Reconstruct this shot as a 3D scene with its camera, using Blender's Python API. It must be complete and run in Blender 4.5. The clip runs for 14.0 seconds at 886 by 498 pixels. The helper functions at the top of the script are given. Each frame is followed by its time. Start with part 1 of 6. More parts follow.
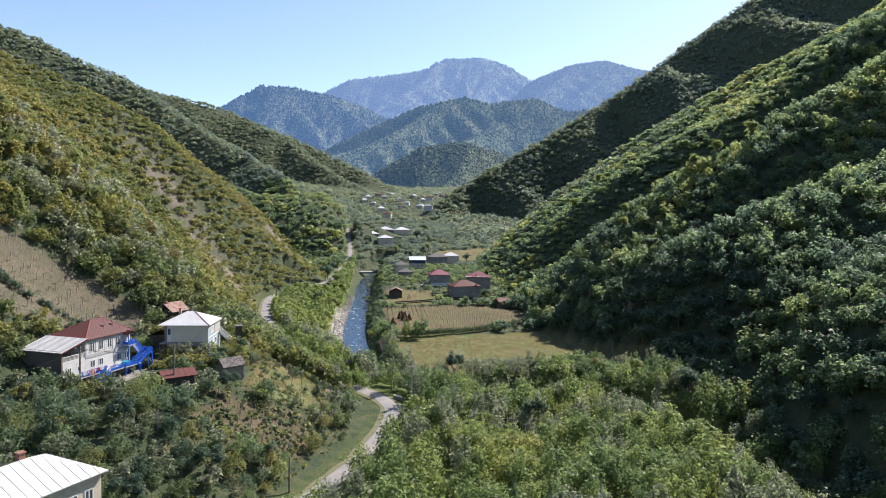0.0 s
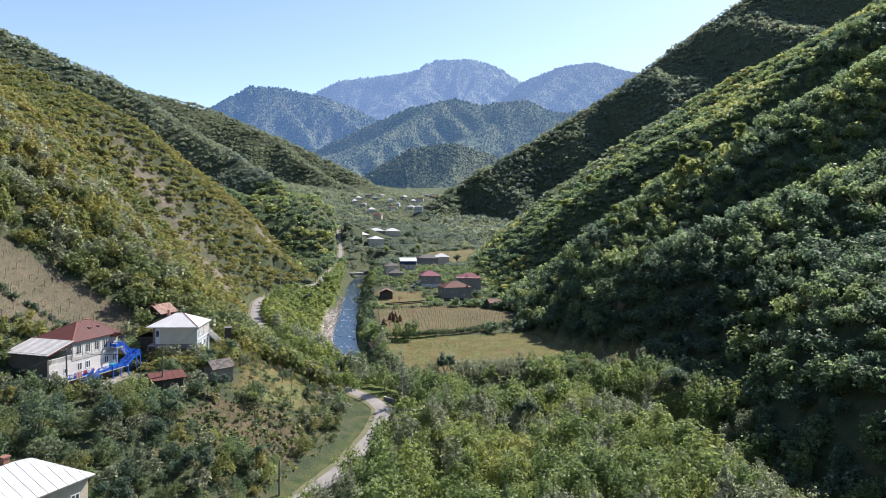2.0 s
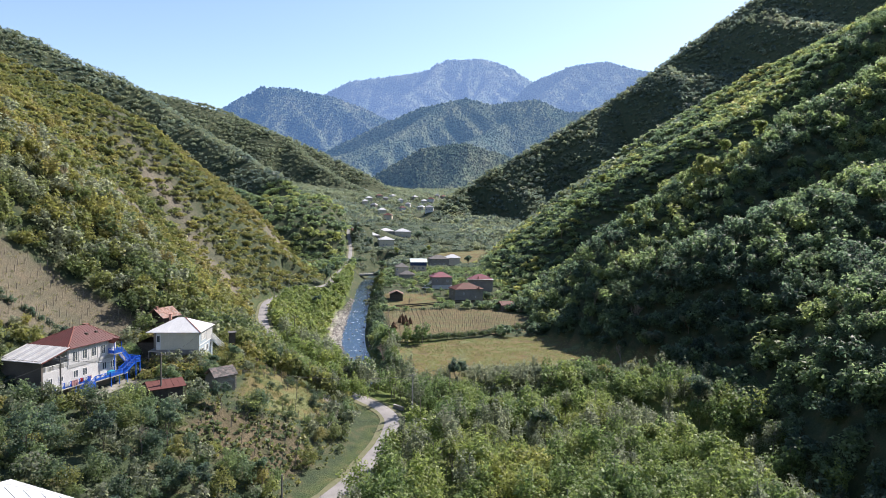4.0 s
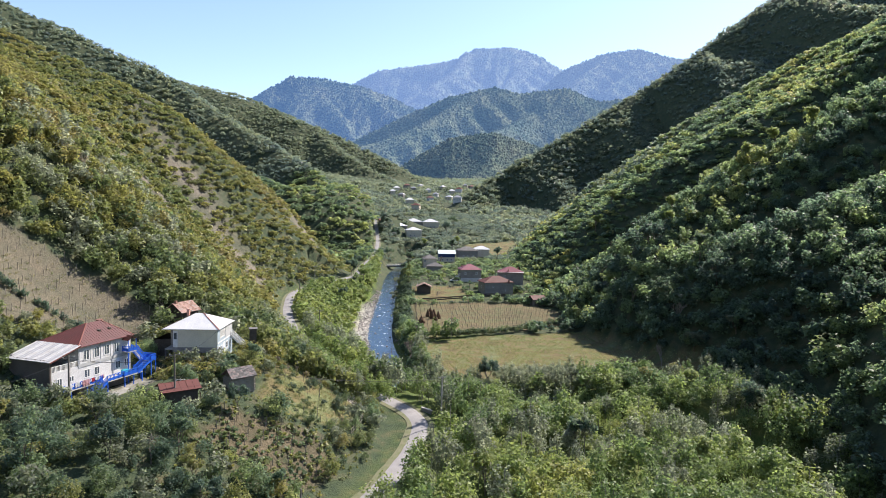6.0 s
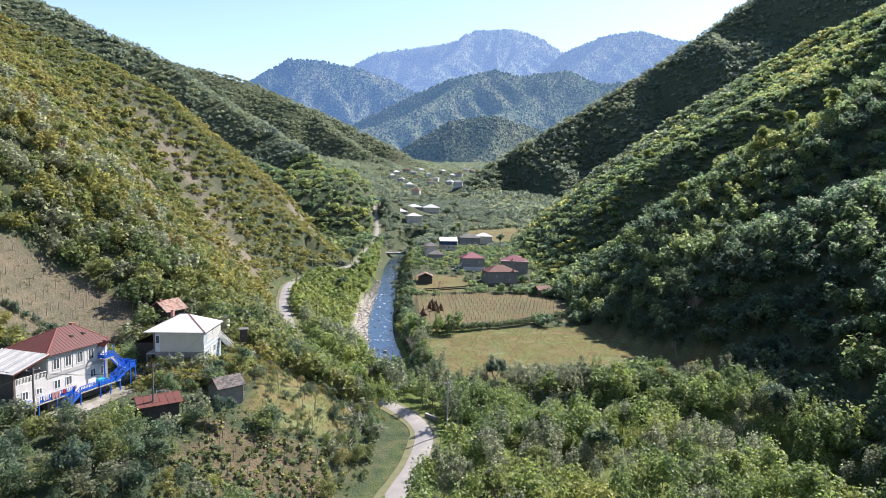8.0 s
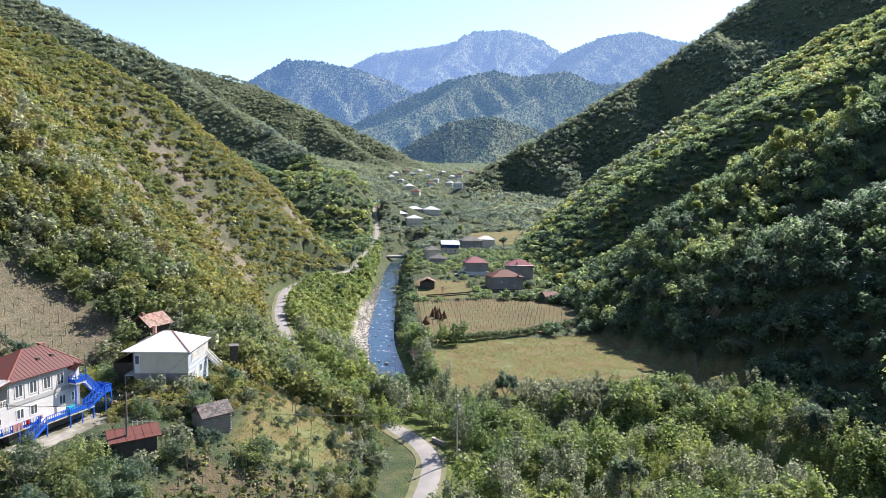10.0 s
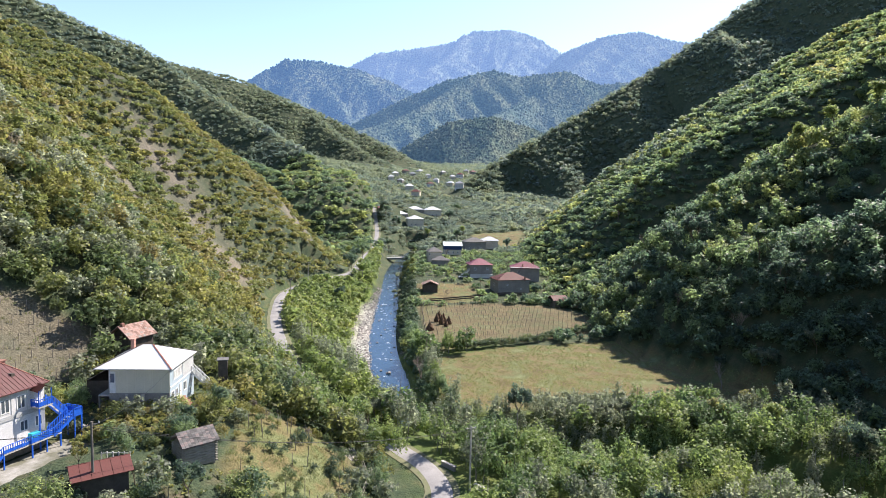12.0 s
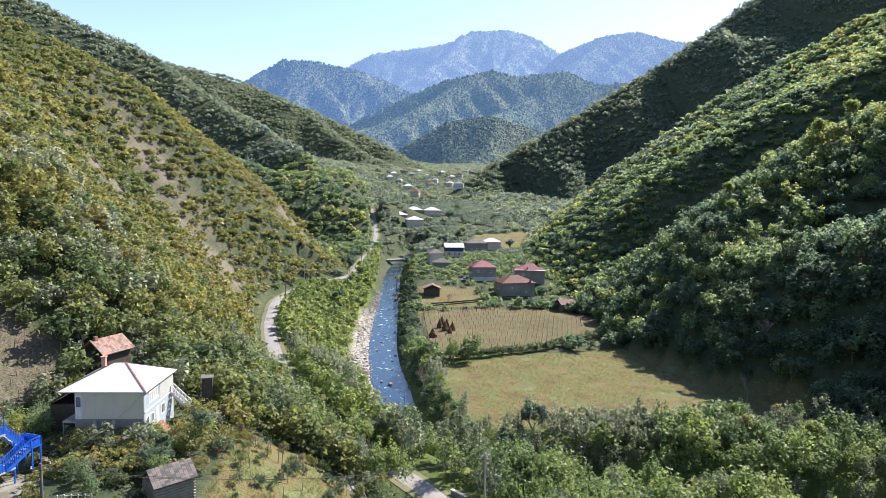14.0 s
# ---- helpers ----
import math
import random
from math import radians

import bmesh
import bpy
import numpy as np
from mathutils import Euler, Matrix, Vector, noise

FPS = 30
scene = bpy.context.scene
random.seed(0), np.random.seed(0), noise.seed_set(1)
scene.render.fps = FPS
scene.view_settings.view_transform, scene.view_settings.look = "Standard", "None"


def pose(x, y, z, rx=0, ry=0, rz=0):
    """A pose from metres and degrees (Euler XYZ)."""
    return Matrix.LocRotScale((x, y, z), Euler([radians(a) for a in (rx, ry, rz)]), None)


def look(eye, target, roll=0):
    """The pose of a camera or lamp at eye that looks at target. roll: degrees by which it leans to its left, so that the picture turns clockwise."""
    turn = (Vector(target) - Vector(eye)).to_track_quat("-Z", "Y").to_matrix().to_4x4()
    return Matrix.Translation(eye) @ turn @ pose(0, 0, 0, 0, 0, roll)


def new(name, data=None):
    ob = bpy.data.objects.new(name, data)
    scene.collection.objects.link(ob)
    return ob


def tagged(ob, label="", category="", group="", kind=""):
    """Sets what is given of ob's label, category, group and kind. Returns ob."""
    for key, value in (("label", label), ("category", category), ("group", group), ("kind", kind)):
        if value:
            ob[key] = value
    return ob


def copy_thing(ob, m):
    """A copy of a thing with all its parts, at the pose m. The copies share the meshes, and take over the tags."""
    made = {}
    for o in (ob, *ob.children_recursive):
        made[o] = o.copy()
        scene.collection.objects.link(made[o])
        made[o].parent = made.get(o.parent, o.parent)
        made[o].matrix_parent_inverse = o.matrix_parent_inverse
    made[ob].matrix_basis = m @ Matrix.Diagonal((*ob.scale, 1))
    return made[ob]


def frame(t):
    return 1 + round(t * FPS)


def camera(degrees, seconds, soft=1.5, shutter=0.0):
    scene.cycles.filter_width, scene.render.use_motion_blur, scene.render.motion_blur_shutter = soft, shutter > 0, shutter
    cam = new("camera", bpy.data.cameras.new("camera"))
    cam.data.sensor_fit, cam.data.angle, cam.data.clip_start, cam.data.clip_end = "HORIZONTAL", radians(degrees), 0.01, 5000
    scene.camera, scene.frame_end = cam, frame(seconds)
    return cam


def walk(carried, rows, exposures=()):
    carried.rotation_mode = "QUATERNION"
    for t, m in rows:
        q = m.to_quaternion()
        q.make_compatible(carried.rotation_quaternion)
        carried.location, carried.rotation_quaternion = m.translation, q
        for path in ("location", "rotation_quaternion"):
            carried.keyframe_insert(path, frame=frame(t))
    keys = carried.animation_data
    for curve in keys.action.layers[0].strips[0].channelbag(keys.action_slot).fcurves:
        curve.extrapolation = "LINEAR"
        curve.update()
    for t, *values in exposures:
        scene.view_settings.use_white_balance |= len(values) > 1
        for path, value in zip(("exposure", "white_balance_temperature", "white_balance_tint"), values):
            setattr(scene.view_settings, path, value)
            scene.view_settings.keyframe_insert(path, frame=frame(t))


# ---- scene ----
cam = camera(71.1, 14.0, soft=0.6)
PATH = [
    (0, look((-0.075, -1.141, 32.870), (15.693, 97.485, 27.948), 0.98)),
    (1, look((0.012, -1.350, 32.838), (16.581, 97.154, 28.102), 0.98)),
    (2, look((-0.098, -0.852, 32.800), (17.176, 97.532, 28.098), 0.97)),
    (3, look((0.216, 1.386, 32.866), (17.889, 99.703, 28.256), 0.96)),
    (5.5, look((0.997, 11.786, 33.139), (12.350, 110.985, 27.604), 1.13)),
    (6, look((0.956, 14.145, 33.313), (12.250, 113.299, 26.925), 1.23)),
    (6.5, look((0.991, 16.731, 33.629), (12.223, 115.831, 26.338), 1.23)),
    (7, look((0.984, 19.361, 34.052), (12.246, 118.386, 25.863), 1.33)),
    (7.5, look((0.923, 22.103, 34.403), (12.282, 121.061, 25.553), 1.23)),
    (8, look((0.892, 24.751, 34.753), (12.291, 123.692, 25.760), 1.23)),
    (10.5, look((0.138, 38.223, 35.305), (11.845, 137.144, 26.502), 1.23)),
    (11, look((-0.013, 40.952, 35.100), (11.688, 139.875, 26.304), 1.33)),
    (11.5, look((-0.322, 43.890, 35.011), (11.435, 142.810, 26.259), 1.23)),
    (12, look((-0.479, 46.635, 34.897), (11.328, 145.549, 26.144), 1.23)),
    (12.5, look((-0.586, 49.415, 34.762), (11.271, 148.327, 26.058), 1.22)),
    (13, look((-0.708, 52.199, 34.606), (11.199, 151.109, 25.951), 1.12)),
    (13.5, look((-0.789, 55.021, 34.536), (11.219, 153.924, 25.931), 1.12)),
    (14, look((-0.904, 57.543, 34.525), (11.201, 156.430, 25.869), 1.12)),
]
walk(cam, PATH, [(0.0, 1.0, 6400, 16), (3.2, 1.03, 6400, 16), (6.5, 1.2, 6400, 16), (8.0, 1.32, 6400, 16), (14.0, 1.36, 6400, 16)])

# ---- daylight: clear autumn noon, sun ahead and to the right ----
SUN_AZ, SUN_EL = radians(53.5), radians(44.5)
world = bpy.data.worlds.new("sky")
scene.world = world
world.use_nodes = True
wn, wl = world.node_tree.nodes, world.node_tree.links
sky = wn.new("ShaderNodeTexSky")
sky.sky_type, sky.sun_disc = "NISHITA", False
sky.sun_elevation, sky.sun_rotation = SUN_EL, SUN_AZ
sky.altitude, sky.air_density, sky.dust_density, sky.ozone_density = 500, 1.0, 0.6, 1.6
wl.new(sky.outputs[0], wn["Background"].inputs[0])
wn["Background"].inputs[1].default_value = 0.105
sun_data = bpy.data.lights.new("sun", "SUN")
sun_data.energy, sun_data.angle, sun_data.color = 4.8, radians(0.53), (1.0, 0.94, 0.82)
sun = new("sun", sun_data)
SUN_WAY = Vector((math.sin(SUN_AZ) * math.cos(SUN_EL), math.cos(SUN_AZ) * math.cos(SUN_EL), math.sin(SUN_EL)))
sun.matrix_world = look(SUN_WAY * 300, (0, 0, 0))

# ---- materials ----
def material(name, rough=0.8, metal=0.0, spec=0.3):
    m = bpy.data.materials.new(name)
    m.use_nodes = True
    b = m.node_tree.nodes["Principled BSDF"]
    b.inputs["Roughness"].default_value, b.inputs["Metallic"].default_value = rough, metal
    b.inputs["Specular IOR Level"].default_value = spec
    return m, m.node_tree.nodes, m.node_tree.links, b


def node(nodes, kind, **values):
    n = nodes.new(kind)
    for key, value in values.items():
        n.inputs[key.replace("_", " ")].default_value = value
    return n


def noise_tex(nodes, links, scale, detail=4.0, space="Object", rough=0.55):
    c = nodes.new("ShaderNodeTexCoord")
    n = node(nodes, "ShaderNodeTexNoise", Scale=scale, Detail=detail, Roughness=rough)
    links.new(c.outputs[space], n.inputs["Vector"])
    return n


def ramp(nodes, links, source, stops):
    r = nodes.new("ShaderNodeValToRGB")
    e = r.color_ramp.elements
    while len(e) < len(stops):
        e.new(0.5)
    for el, (p, c) in zip(e, stops):
        el.position, el.color = p, (*c, 1)
    links.new(source, r.inputs[0])
    return r


def mix(nodes, links, fac, a, b, how="MIX"):
    m = nodes.new("ShaderNodeMix")
    m.data_type, m.blend_type = "RGBA", how
    for src, socket in ((fac, m.inputs[0]), (a, m.inputs[6]), (b, m.inputs[7])):
        if isinstance(src, (int, float)):
            socket.default_value = src
        elif isinstance(src, tuple):
            socket.default_value = (*src, 1)
        else:
            links.new(src, socket)
    return m.outputs[2]


def bump(nodes, links, height, b, strength, distance):
    n = node(nodes, "ShaderNodeBump", Strength=strength, Distance=distance)
    links.new(height, n.inputs["Height"])
    links.new(n.outputs[0], b.inputs["Normal"])


def worn(name, base, dirt, scale=1.2, rough=0.8, metal=0.0, grain=20.0, relief=0.01, spec=0.3, spread=0.25):
    """Weathered surface: base colour with dirt in patches, streaks and fine grain."""
    m, n, l, b = material(name, rough, metal, spec)
    big, fine = noise_tex(n, l, scale, 5), noise_tex(n, l, grain, 3)
    r = ramp(n, l, big.outputs[0], [(0.5 - spread, base), (0.5 + spread, dirt)])
    dark = ramp(n, l, fine.outputs[0], [(0.3, (0.75, 0.75, 0.75)), (0.7, (1.1, 1.1, 1.1))])
    l.new(mix(n, l, 1.0, r.outputs[0], dark.outputs[0], "MULTIPLY"), b.inputs["Base Color"])
    bump(n, l, fine.outputs[0], b, 0.4, relief)
    return m


def foliage(name, stops, tint="tint", gloss=0.3, through_light=0.55, uneven=1.0):
    """Leaves: the colour follows the tree's own tint, then varies leaf by leaf; some light passes through."""
    m, n, l, b = material(name, 0.5, 0.0, gloss)
    at = n.new("ShaderNodeAttribute")
    at.attribute_name = tint
    geo = n.new("ShaderNodeNewGeometry")
    base = ramp(n, l, at.outputs["Fac"], stops)
    leaf = ramp(n, l, geo.outputs["Random Per Island"], [(0.0, (1 - 0.38 * uneven, 1 - 0.36 * uneven, 1 - 0.38 * uneven)), (0.6, (1.0, 1.0, 1.0)), (1.0, (1 + 0.4 * uneven, 1 + 0.36 * uneven, 1 + 0.25 * uneven))])
    col = mix(n, l, 1.0, base.outputs[0], leaf.outputs[0], "MULTIPLY")
    mottle = noise_tex(n, l, 1.3, 3, rough=0.7)
    col = mix(n, l, 1.0, col, ramp(n, l, mottle.outputs[0], [(0.32, (0.80, 0.82, 0.80)), (0.5, (1.04, 1.04, 1.02)), (0.68, (1.30, 1.27, 1.15))]).outputs[0], "MULTIPLY")
    l.new(col, b.inputs["Base Color"])
    trans = n.new("ShaderNodeBsdfTranslucent")
    l.new(mix(n, l, 1.0, col, (1.28, 1.35, 1.12), "MULTIPLY"), trans.inputs[0])
    both = n.new("ShaderNodeMixShader")
    both.inputs[0].default_value = through_light
    l.new(b.outputs[0], both.inputs[1])
    l.new(trans.outputs[0], both.inputs[2])
    l.new(both.outputs[0], n["Material Output"].inputs[0])
    return m


def pieces(name, stops, rough=0.9, grain=5.0):
    """Single roof pieces or stones: each piece takes its own tone."""
    m, n, l, b = material(name, rough, 0, 0.25)
    info = n.new("ShaderNodeObjectInfo")
    col = ramp(n, l, info.outputs["Random"], stops).outputs[0]
    fine = noise_tex(n, l, grain, 4)
    dark = ramp(n, l, fine.outputs[0], [(0.3, (0.65, 0.65, 0.65)), (0.7, (1.15, 1.15, 1.15))]).outputs[0]
    l.new(mix(n, l, 1.0, col, dark, "MULTIPLY"), b.inputs["Base Color"])
    bump(n, l, fine.outputs[0], b, 0.5, 0.03)
    return m


LEAF_STOPS = [(0.0, (0.052, 0.078, 0.060)), (0.22, (0.085, 0.124, 0.082)), (0.42, (0.132, 0.170, 0.084)), (0.6, (0.180, 0.194, 0.078)),
              (0.76, (0.236, 0.222, 0.080)), (0.9, (0.236, 0.200, 0.095)), (1.0, (0.196, 0.165, 0.165))]
mat_leaf = foliage("leaves", LEAF_STOPS)
mat_fresh = foliage("fresh_leaves", [(0.0, (0.090, 0.140, 0.078)), (0.35, (0.150, 0.208, 0.088)), (0.65, (0.215, 0.258, 0.094)), (0.85, (0.265, 0.265, 0.090)), (1.0, (0.250, 0.222, 0.130))])
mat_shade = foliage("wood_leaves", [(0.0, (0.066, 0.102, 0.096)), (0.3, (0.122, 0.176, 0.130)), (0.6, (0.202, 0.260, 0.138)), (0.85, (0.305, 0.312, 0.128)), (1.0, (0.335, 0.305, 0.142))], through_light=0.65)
# blue haze of the distant slopes is painted into this leaf colour
mat_far_haze_leaf = foliage("haze_tinted_leaves", [(0.0, (0.100, 0.138, 0.158)), (0.4, (0.160, 0.200, 0.182)), (0.7, (0.215, 0.236, 0.172)), (1.0, (0.260, 0.255, 0.168))], through_light=0.6, uneven=0.5)
mat_tall_grass = foliage("tall_dry_grass", [(0.0, (0.12, 0.15, 0.07)), (0.45, (0.20, 0.19, 0.105)), (1.0, (0.29, 0.25, 0.155))])
# paler again: haze painted into the leaves of the furthest spur
mat_hazy_leaf = foliage("leaves_painted_haze", [(0.0, (0.140, 0.175, 0.160)), (0.5, (0.195, 0.225, 0.172)), (1.0, (0.240, 0.245, 0.170))], uneven=0.4)
mat_silver = foliage("silvery_leaves", [(0.0, (0.140, 0.165, 0.130)), (0.5, (0.215, 0.235, 0.188)), (1.0, (0.270, 0.275, 0.230))], through_light=0.7)
mat_straw = foliage("dry_grass", [(0.0, (0.140, 0.175, 0.075)), (0.5, (0.205, 0.200, 0.095)), (1.0, (0.250, 0.220, 0.120))])
mat_pale_bark = worn("pale_bark", (0.24, 0.225, 0.20), (0.16, 0.145, 0.125), 2.0, 0.9, grain=30)
mat_bark = worn("bark", (0.10, 0.08, 0.06), (0.20, 0.17, 0.14), 2.0, 0.9, grain=30)


def ground_material():
    m, n, l, b = material("ground_cover", 0.95, 0, 0.15)
    big, mid, fine = noise_tex(n, l, 0.035, 5), noise_tex(n, l, 0.35, 6), noise_tex(n, l, 3.0, 5)
    base = ramp(n, l, mid.outputs[0], [(0.30, (0.032, 0.048, 0.030)), (0.5, (0.052, 0.068, 0.038)), (0.7, (0.092, 0.086, 0.052))]).outputs[0]
    grassy = ramp(n, l, mid.outputs[0], [(0.32, (0.078, 0.088, 0.032)), (0.5, (0.112, 0.104, 0.045)), (0.68, (0.128, 0.100, 0.052))]).outputs[0]
    patch = ramp(n, l, noise_tex(n, l, 0.16, 7, rough=0.65).outputs[0], [(0.34, (0.160, 0.172, 0.090)), (0.44, (0.110, 0.120, 0.054)), (0.53, (0.152, 0.120, 0.062)), (0.63, (0.098, 0.078, 0.042))]).outputs[0]
    grassy = mix(n, l, 0.88, grassy, patch)
    lush = ramp(n, l, mid.outputs[0], [(0.3, (0.060, 0.095, 0.022)), (0.7, (0.125, 0.145, 0.040))]).outputs[0]
    soil = ramp(n, l, mid.outputs[0], [(0.30, (0.060, 0.062, 0.034)), (0.45, (0.088, 0.070, 0.046)), (0.7, (0.128, 0.100, 0.068))]).outputs[0]
    rock = ramp(n, l, fine.outputs[0], [(0.3, (0.080, 0.070, 0.056)), (0.7, (0.195, 0.170, 0.142))]).outputs[0]
    stones = ramp(n, l, fine.outputs[0], [(0.3, (0.20, 0.19, 0.17)), (0.7, (0.44, 0.42, 0.39))]).outputs[0]
    col = base
    for name, other in (("meadow", grassy), ("lush", lush), ("soil", soil), ("scree", rock), ("gravel", stones)):
        at = n.new("ShaderNodeAttribute")
        at.attribute_name = name
        col = mix(n, l, at.outputs["Fac"], col, other)
    tone = ramp(n, l, big.outputs[0], [(0.3, (0.85, 0.9, 0.85)), (0.7, (1.15, 1.1, 1.05))]).outputs[0]
    speck = ramp(n, l, fine.outputs[0], [(0.25, (0.7, 0.7, 0.7)), (0.75, (1.25, 1.25, 1.25))]).outputs[0]
    col = mix(n, l, 1.0, mix(n, l, 1.0, col, tone, "MULTIPLY"), speck, "MULTIPLY")
    l.new(col, b.inputs["Base Color"])
    bump(n, l, fine.outputs[0], b, 0.8, 0.35)
    return m


mat_ground = ground_material()

# ---- the lie of the land ----
def smooth(a, b, v):
    s = np.clip((np.asarray(v, float) - a) / (b - a), 0, 1)
    return s * s * (3 - 2 * s)


_lat = np.random.RandomState(7).rand(256, 256)


def vnoise(x, y):
    """Smooth value noise, 0 to 1, over the plane."""
    x, y = np.asarray(x, float), np.asarray(y, float)
    i, j = np.floor(x).astype(int), np.floor(y).astype(int)
    u, v = x - i, y - j
    u, v = u * u * (3 - 2 * u), v * v * (3 - 2 * v)
    g = lambda a, b: _lat[a & 255, b & 255]
    return (g(i, j) * (1 - u) + g(i + 1, j) * u) * (1 - v) + (g(i, j + 1) * (1 - u) + g(i + 1, j + 1) * u) * v


def fbm(x, y, octaves=4):
    s, a, t = 0, 0.5, 0
    for k in range(octaves):
        s, t = s + a * vnoise(x + 17 * k, y - 31 * k), t + a
        x, y, a = x * 2.03, y * 2.03, a * 0.5
    return s / t - 0.5


def line_of(points):
    """A smooth line through a few plan points, in steps of about 2 m."""
    p = np.array(points, float)
    d = np.r_[0, np.cumsum(np.hypot(*np.diff(p[:, :2], axis=0).T))]
    q = np.vstack([p[0] * 2 - p[1], p, p[-1] * 2 - p[-2]])
    out = []
    for i in range(len(p) - 1):
        n = max(2, int((d[i + 1] - d[i]) / 2))
        for s in np.arange(n) / n:
            a, b, c, e = q[i:i + 4]
            out.append(0.5 * (2 * b + (c - a) * s + (2 * a - 5 * b + 4 * c - e) * s ** 2 + (3 * b - a - 3 * c + e) * s ** 3))
    return np.array(out + [p[-1]])


def near_line(line, x, y):
    """Distance to the line in plan, and the height of the line there."""
    best, zz = np.full(np.shape(x), 1e9), np.zeros(np.shape(x))
    for a, b in zip(line[:-1:2], line[2::2]):
        w = b - a
        s = np.clip(((x - a[0]) * w[0] + (y - a[1]) * w[1]) / (w[0] ** 2 + w[1] ** 2), 0, 1)
        d = np.hypot(x - a[0] - s * w[0], y - a[1] - s * w[1])
        k = d < best
        best, zz = np.where(k, d, best), np.where(k, a[2] + s * w[2], zz)
    return best, zz


ROAD = line_of([(-34, 40, -12.5), (-16, 78, -12.3), (-5, 98, -12), (2, 110, -11.8), (7, 122, -11.6), (10.5, 134, -11.4), (10.8, 143, -11),
                (6, 153, -10.7), (-3, 166, -10.2), (-12, 184, -9), (-20, 203, -7.6), (-27, 231, -6.4), (-32, 263, -5.8), (-33, 296, -5),
                (-22, 322, -3.6), (-9, 341, -2.8), (-6, 375, -2.6), (-3, 418, -2.6), (3, 460, 0.5), (5, 510, 8), (4, 571, 16), (3, 640, 24)])
RIVER = line_of([(85, 20, -22), (84, 60, -21), (83, 90, -20.4), (82, 118, -19.8), (79, 136, -19.2), (69, 147, -18.7), (54, 153, -18.3), (32, 163, -17.8), (15, 174, -17.4), (8, 190, -17), (6, 215, -16.1),
                 (4.5, 240, -15.4), (5, 267, -14.7), (7, 301, -13.7), (10, 349, -12.4), (13, 399, -11), (18, 438, -9.9), (25, 468, -8.6), (34, 500, -6.5)])
BRIDGE_Y = 452


def inter(v, pairs):
    a = np.array(pairs, float)
    return np.interp(v, a[:, 0], a[:, 1])


def valley_floor(y):
    return inter(y, [(-300, -18), (0, -16), (150, -13.5), (240, -12), (285, -10), (312, -8.5), (340, -4.5), (400, 0), (450, 2), (545, 9.5), (590, 16), (700, 25),
                     (900, 50), (1000, 66), (1150, 78), (1500, 105), (5000, 150)])


def left_foot(y):
    return inter(y, [(-300, -10), (40, -38), (78, -21), (98, -10), (122, 2), (140, 5), (150, 1), (166, -8), (184, -17), (203, -25), (231, -31.5), (263, -37),
                     (296, -38), (322, -27), (341, -14), (375, -11), (418, -9), (470, -10), (560, -10), (700, 15), (1000, 75), (1150, 110), (1500, 170), (5000, 400)])


def right_foot(y):
    return inter(y, [(-300, 150), (0, 100), (60, 93), (100, 90), (118, 91), (135, 95), (150, 97), (180, 93), (205, 86), (234, 80), (275, 84), (330, 92), (420, 92), (500, 100), (700, 120), (800, 130),
                     (1000, 165), (1150, 200), (1500, 300), (5000, 900)])


def road_height(y):
    return np.interp(y, ROAD[:, 1], ROAD[:, 2])


def beside(crest, x, y):
    """Distance from a crest line in plan, positive on its left hand going up, and the crest's height there."""
    best, side, zz = np.full(np.shape(x), 1e9), np.zeros(np.shape(x)), np.zeros(np.shape(x))
    for a, b in zip(crest[:-1], crest[1:]):
        a, w = np.array(a, float), np.array(b, float) - np.array(a, float)
        s = np.clip(((x - a[0]) * w[0] + (y - a[1]) * w[1]) / (w[0] ** 2 + w[1] ** 2), 0, 1)
        px, py = x - a[0] - s * w[0], y - a[1] - s * w[1]
        d = np.hypot(px, py)
        k = d < best
        best, zz = np.where(k, d, best), np.where(k, a[2] + s * w[2], zz)
        side = np.where(k, np.sign(w[0] * py - w[1] * px), side)
    return best * np.where(side == 0, 1, side), zz


def spur(x, y, crest, left, right, rib=0.0, gap=90.0):
    """A spur with a rounded crest and two flanks of their own slope, cut by side gullies a gap apart."""
    d, z = beside(crest, x, y)
    a = np.sqrt(d * d + 64) - 8
    z = z - np.where(d > 0, a * left, a * right)
    if rib:
        u = np.array(crest[-1], float) - np.array(crest[0], float)
        s = (x * u[0] + y * u[1]) / np.hypot(u[0], u[1])
        z = z + rib * smooth(15, 110, np.abs(d)) * (np.sin((s + 30 * fbm(x / 150, y / 150)) * 2 * math.pi / gap) - 0.6)
    return z


# crests of the hills, from foot to top
CREST_LEFT = [(-14, 372, -4), (-29, 385, 9), (-42, 393, 23), (-62, 398, 42), (-84, 395, 53), (-114, 387, 60), (-138, 373, 77), (-148, 347, 97), (-160, 331, 112), (-230, 305, 165), (-420, 270, 300)]
CREST_RIGHT = [(95, 440, 2), (107, 446, 11), (121, 453, 21), (164, 471, 51), (208, 474, 80), (247, 466, 108), (258, 448, 121), (275, 413, 139), (293, 387, 154), (340, 350, 195), (480, 300, 310)]
SPUR_LEFT = [(-30, 635, 46), (-45, 658, 56), (-73, 705, 74), (-112, 771, 100), (-190, 858, 149), (-274, 908, 202), (-313, 916, 221), (-386, 920, 251), (-446, 914, 275), (-640, 880, 370)]
SPUR_END = [(140, 1146, 60), (98, 1165, 80), (41, 1189, 116), (-66, 1237, 165), (-241, 1297, 240), (-389, 1312, 276), (-600, 1330, 330)]
SPUR_FOLD = [(30, 1085, 80), (-30, 1130, 112), (-80, 1185, 150), (-120, 1252, 184)]
SPUR_RIGHT = [(112, 790, 48), (163, 833, 79), (225, 839, 115), (296, 848, 160), (379, 858, 211), (446, 836, 262), (499, 828, 303), (680, 800, 430)]
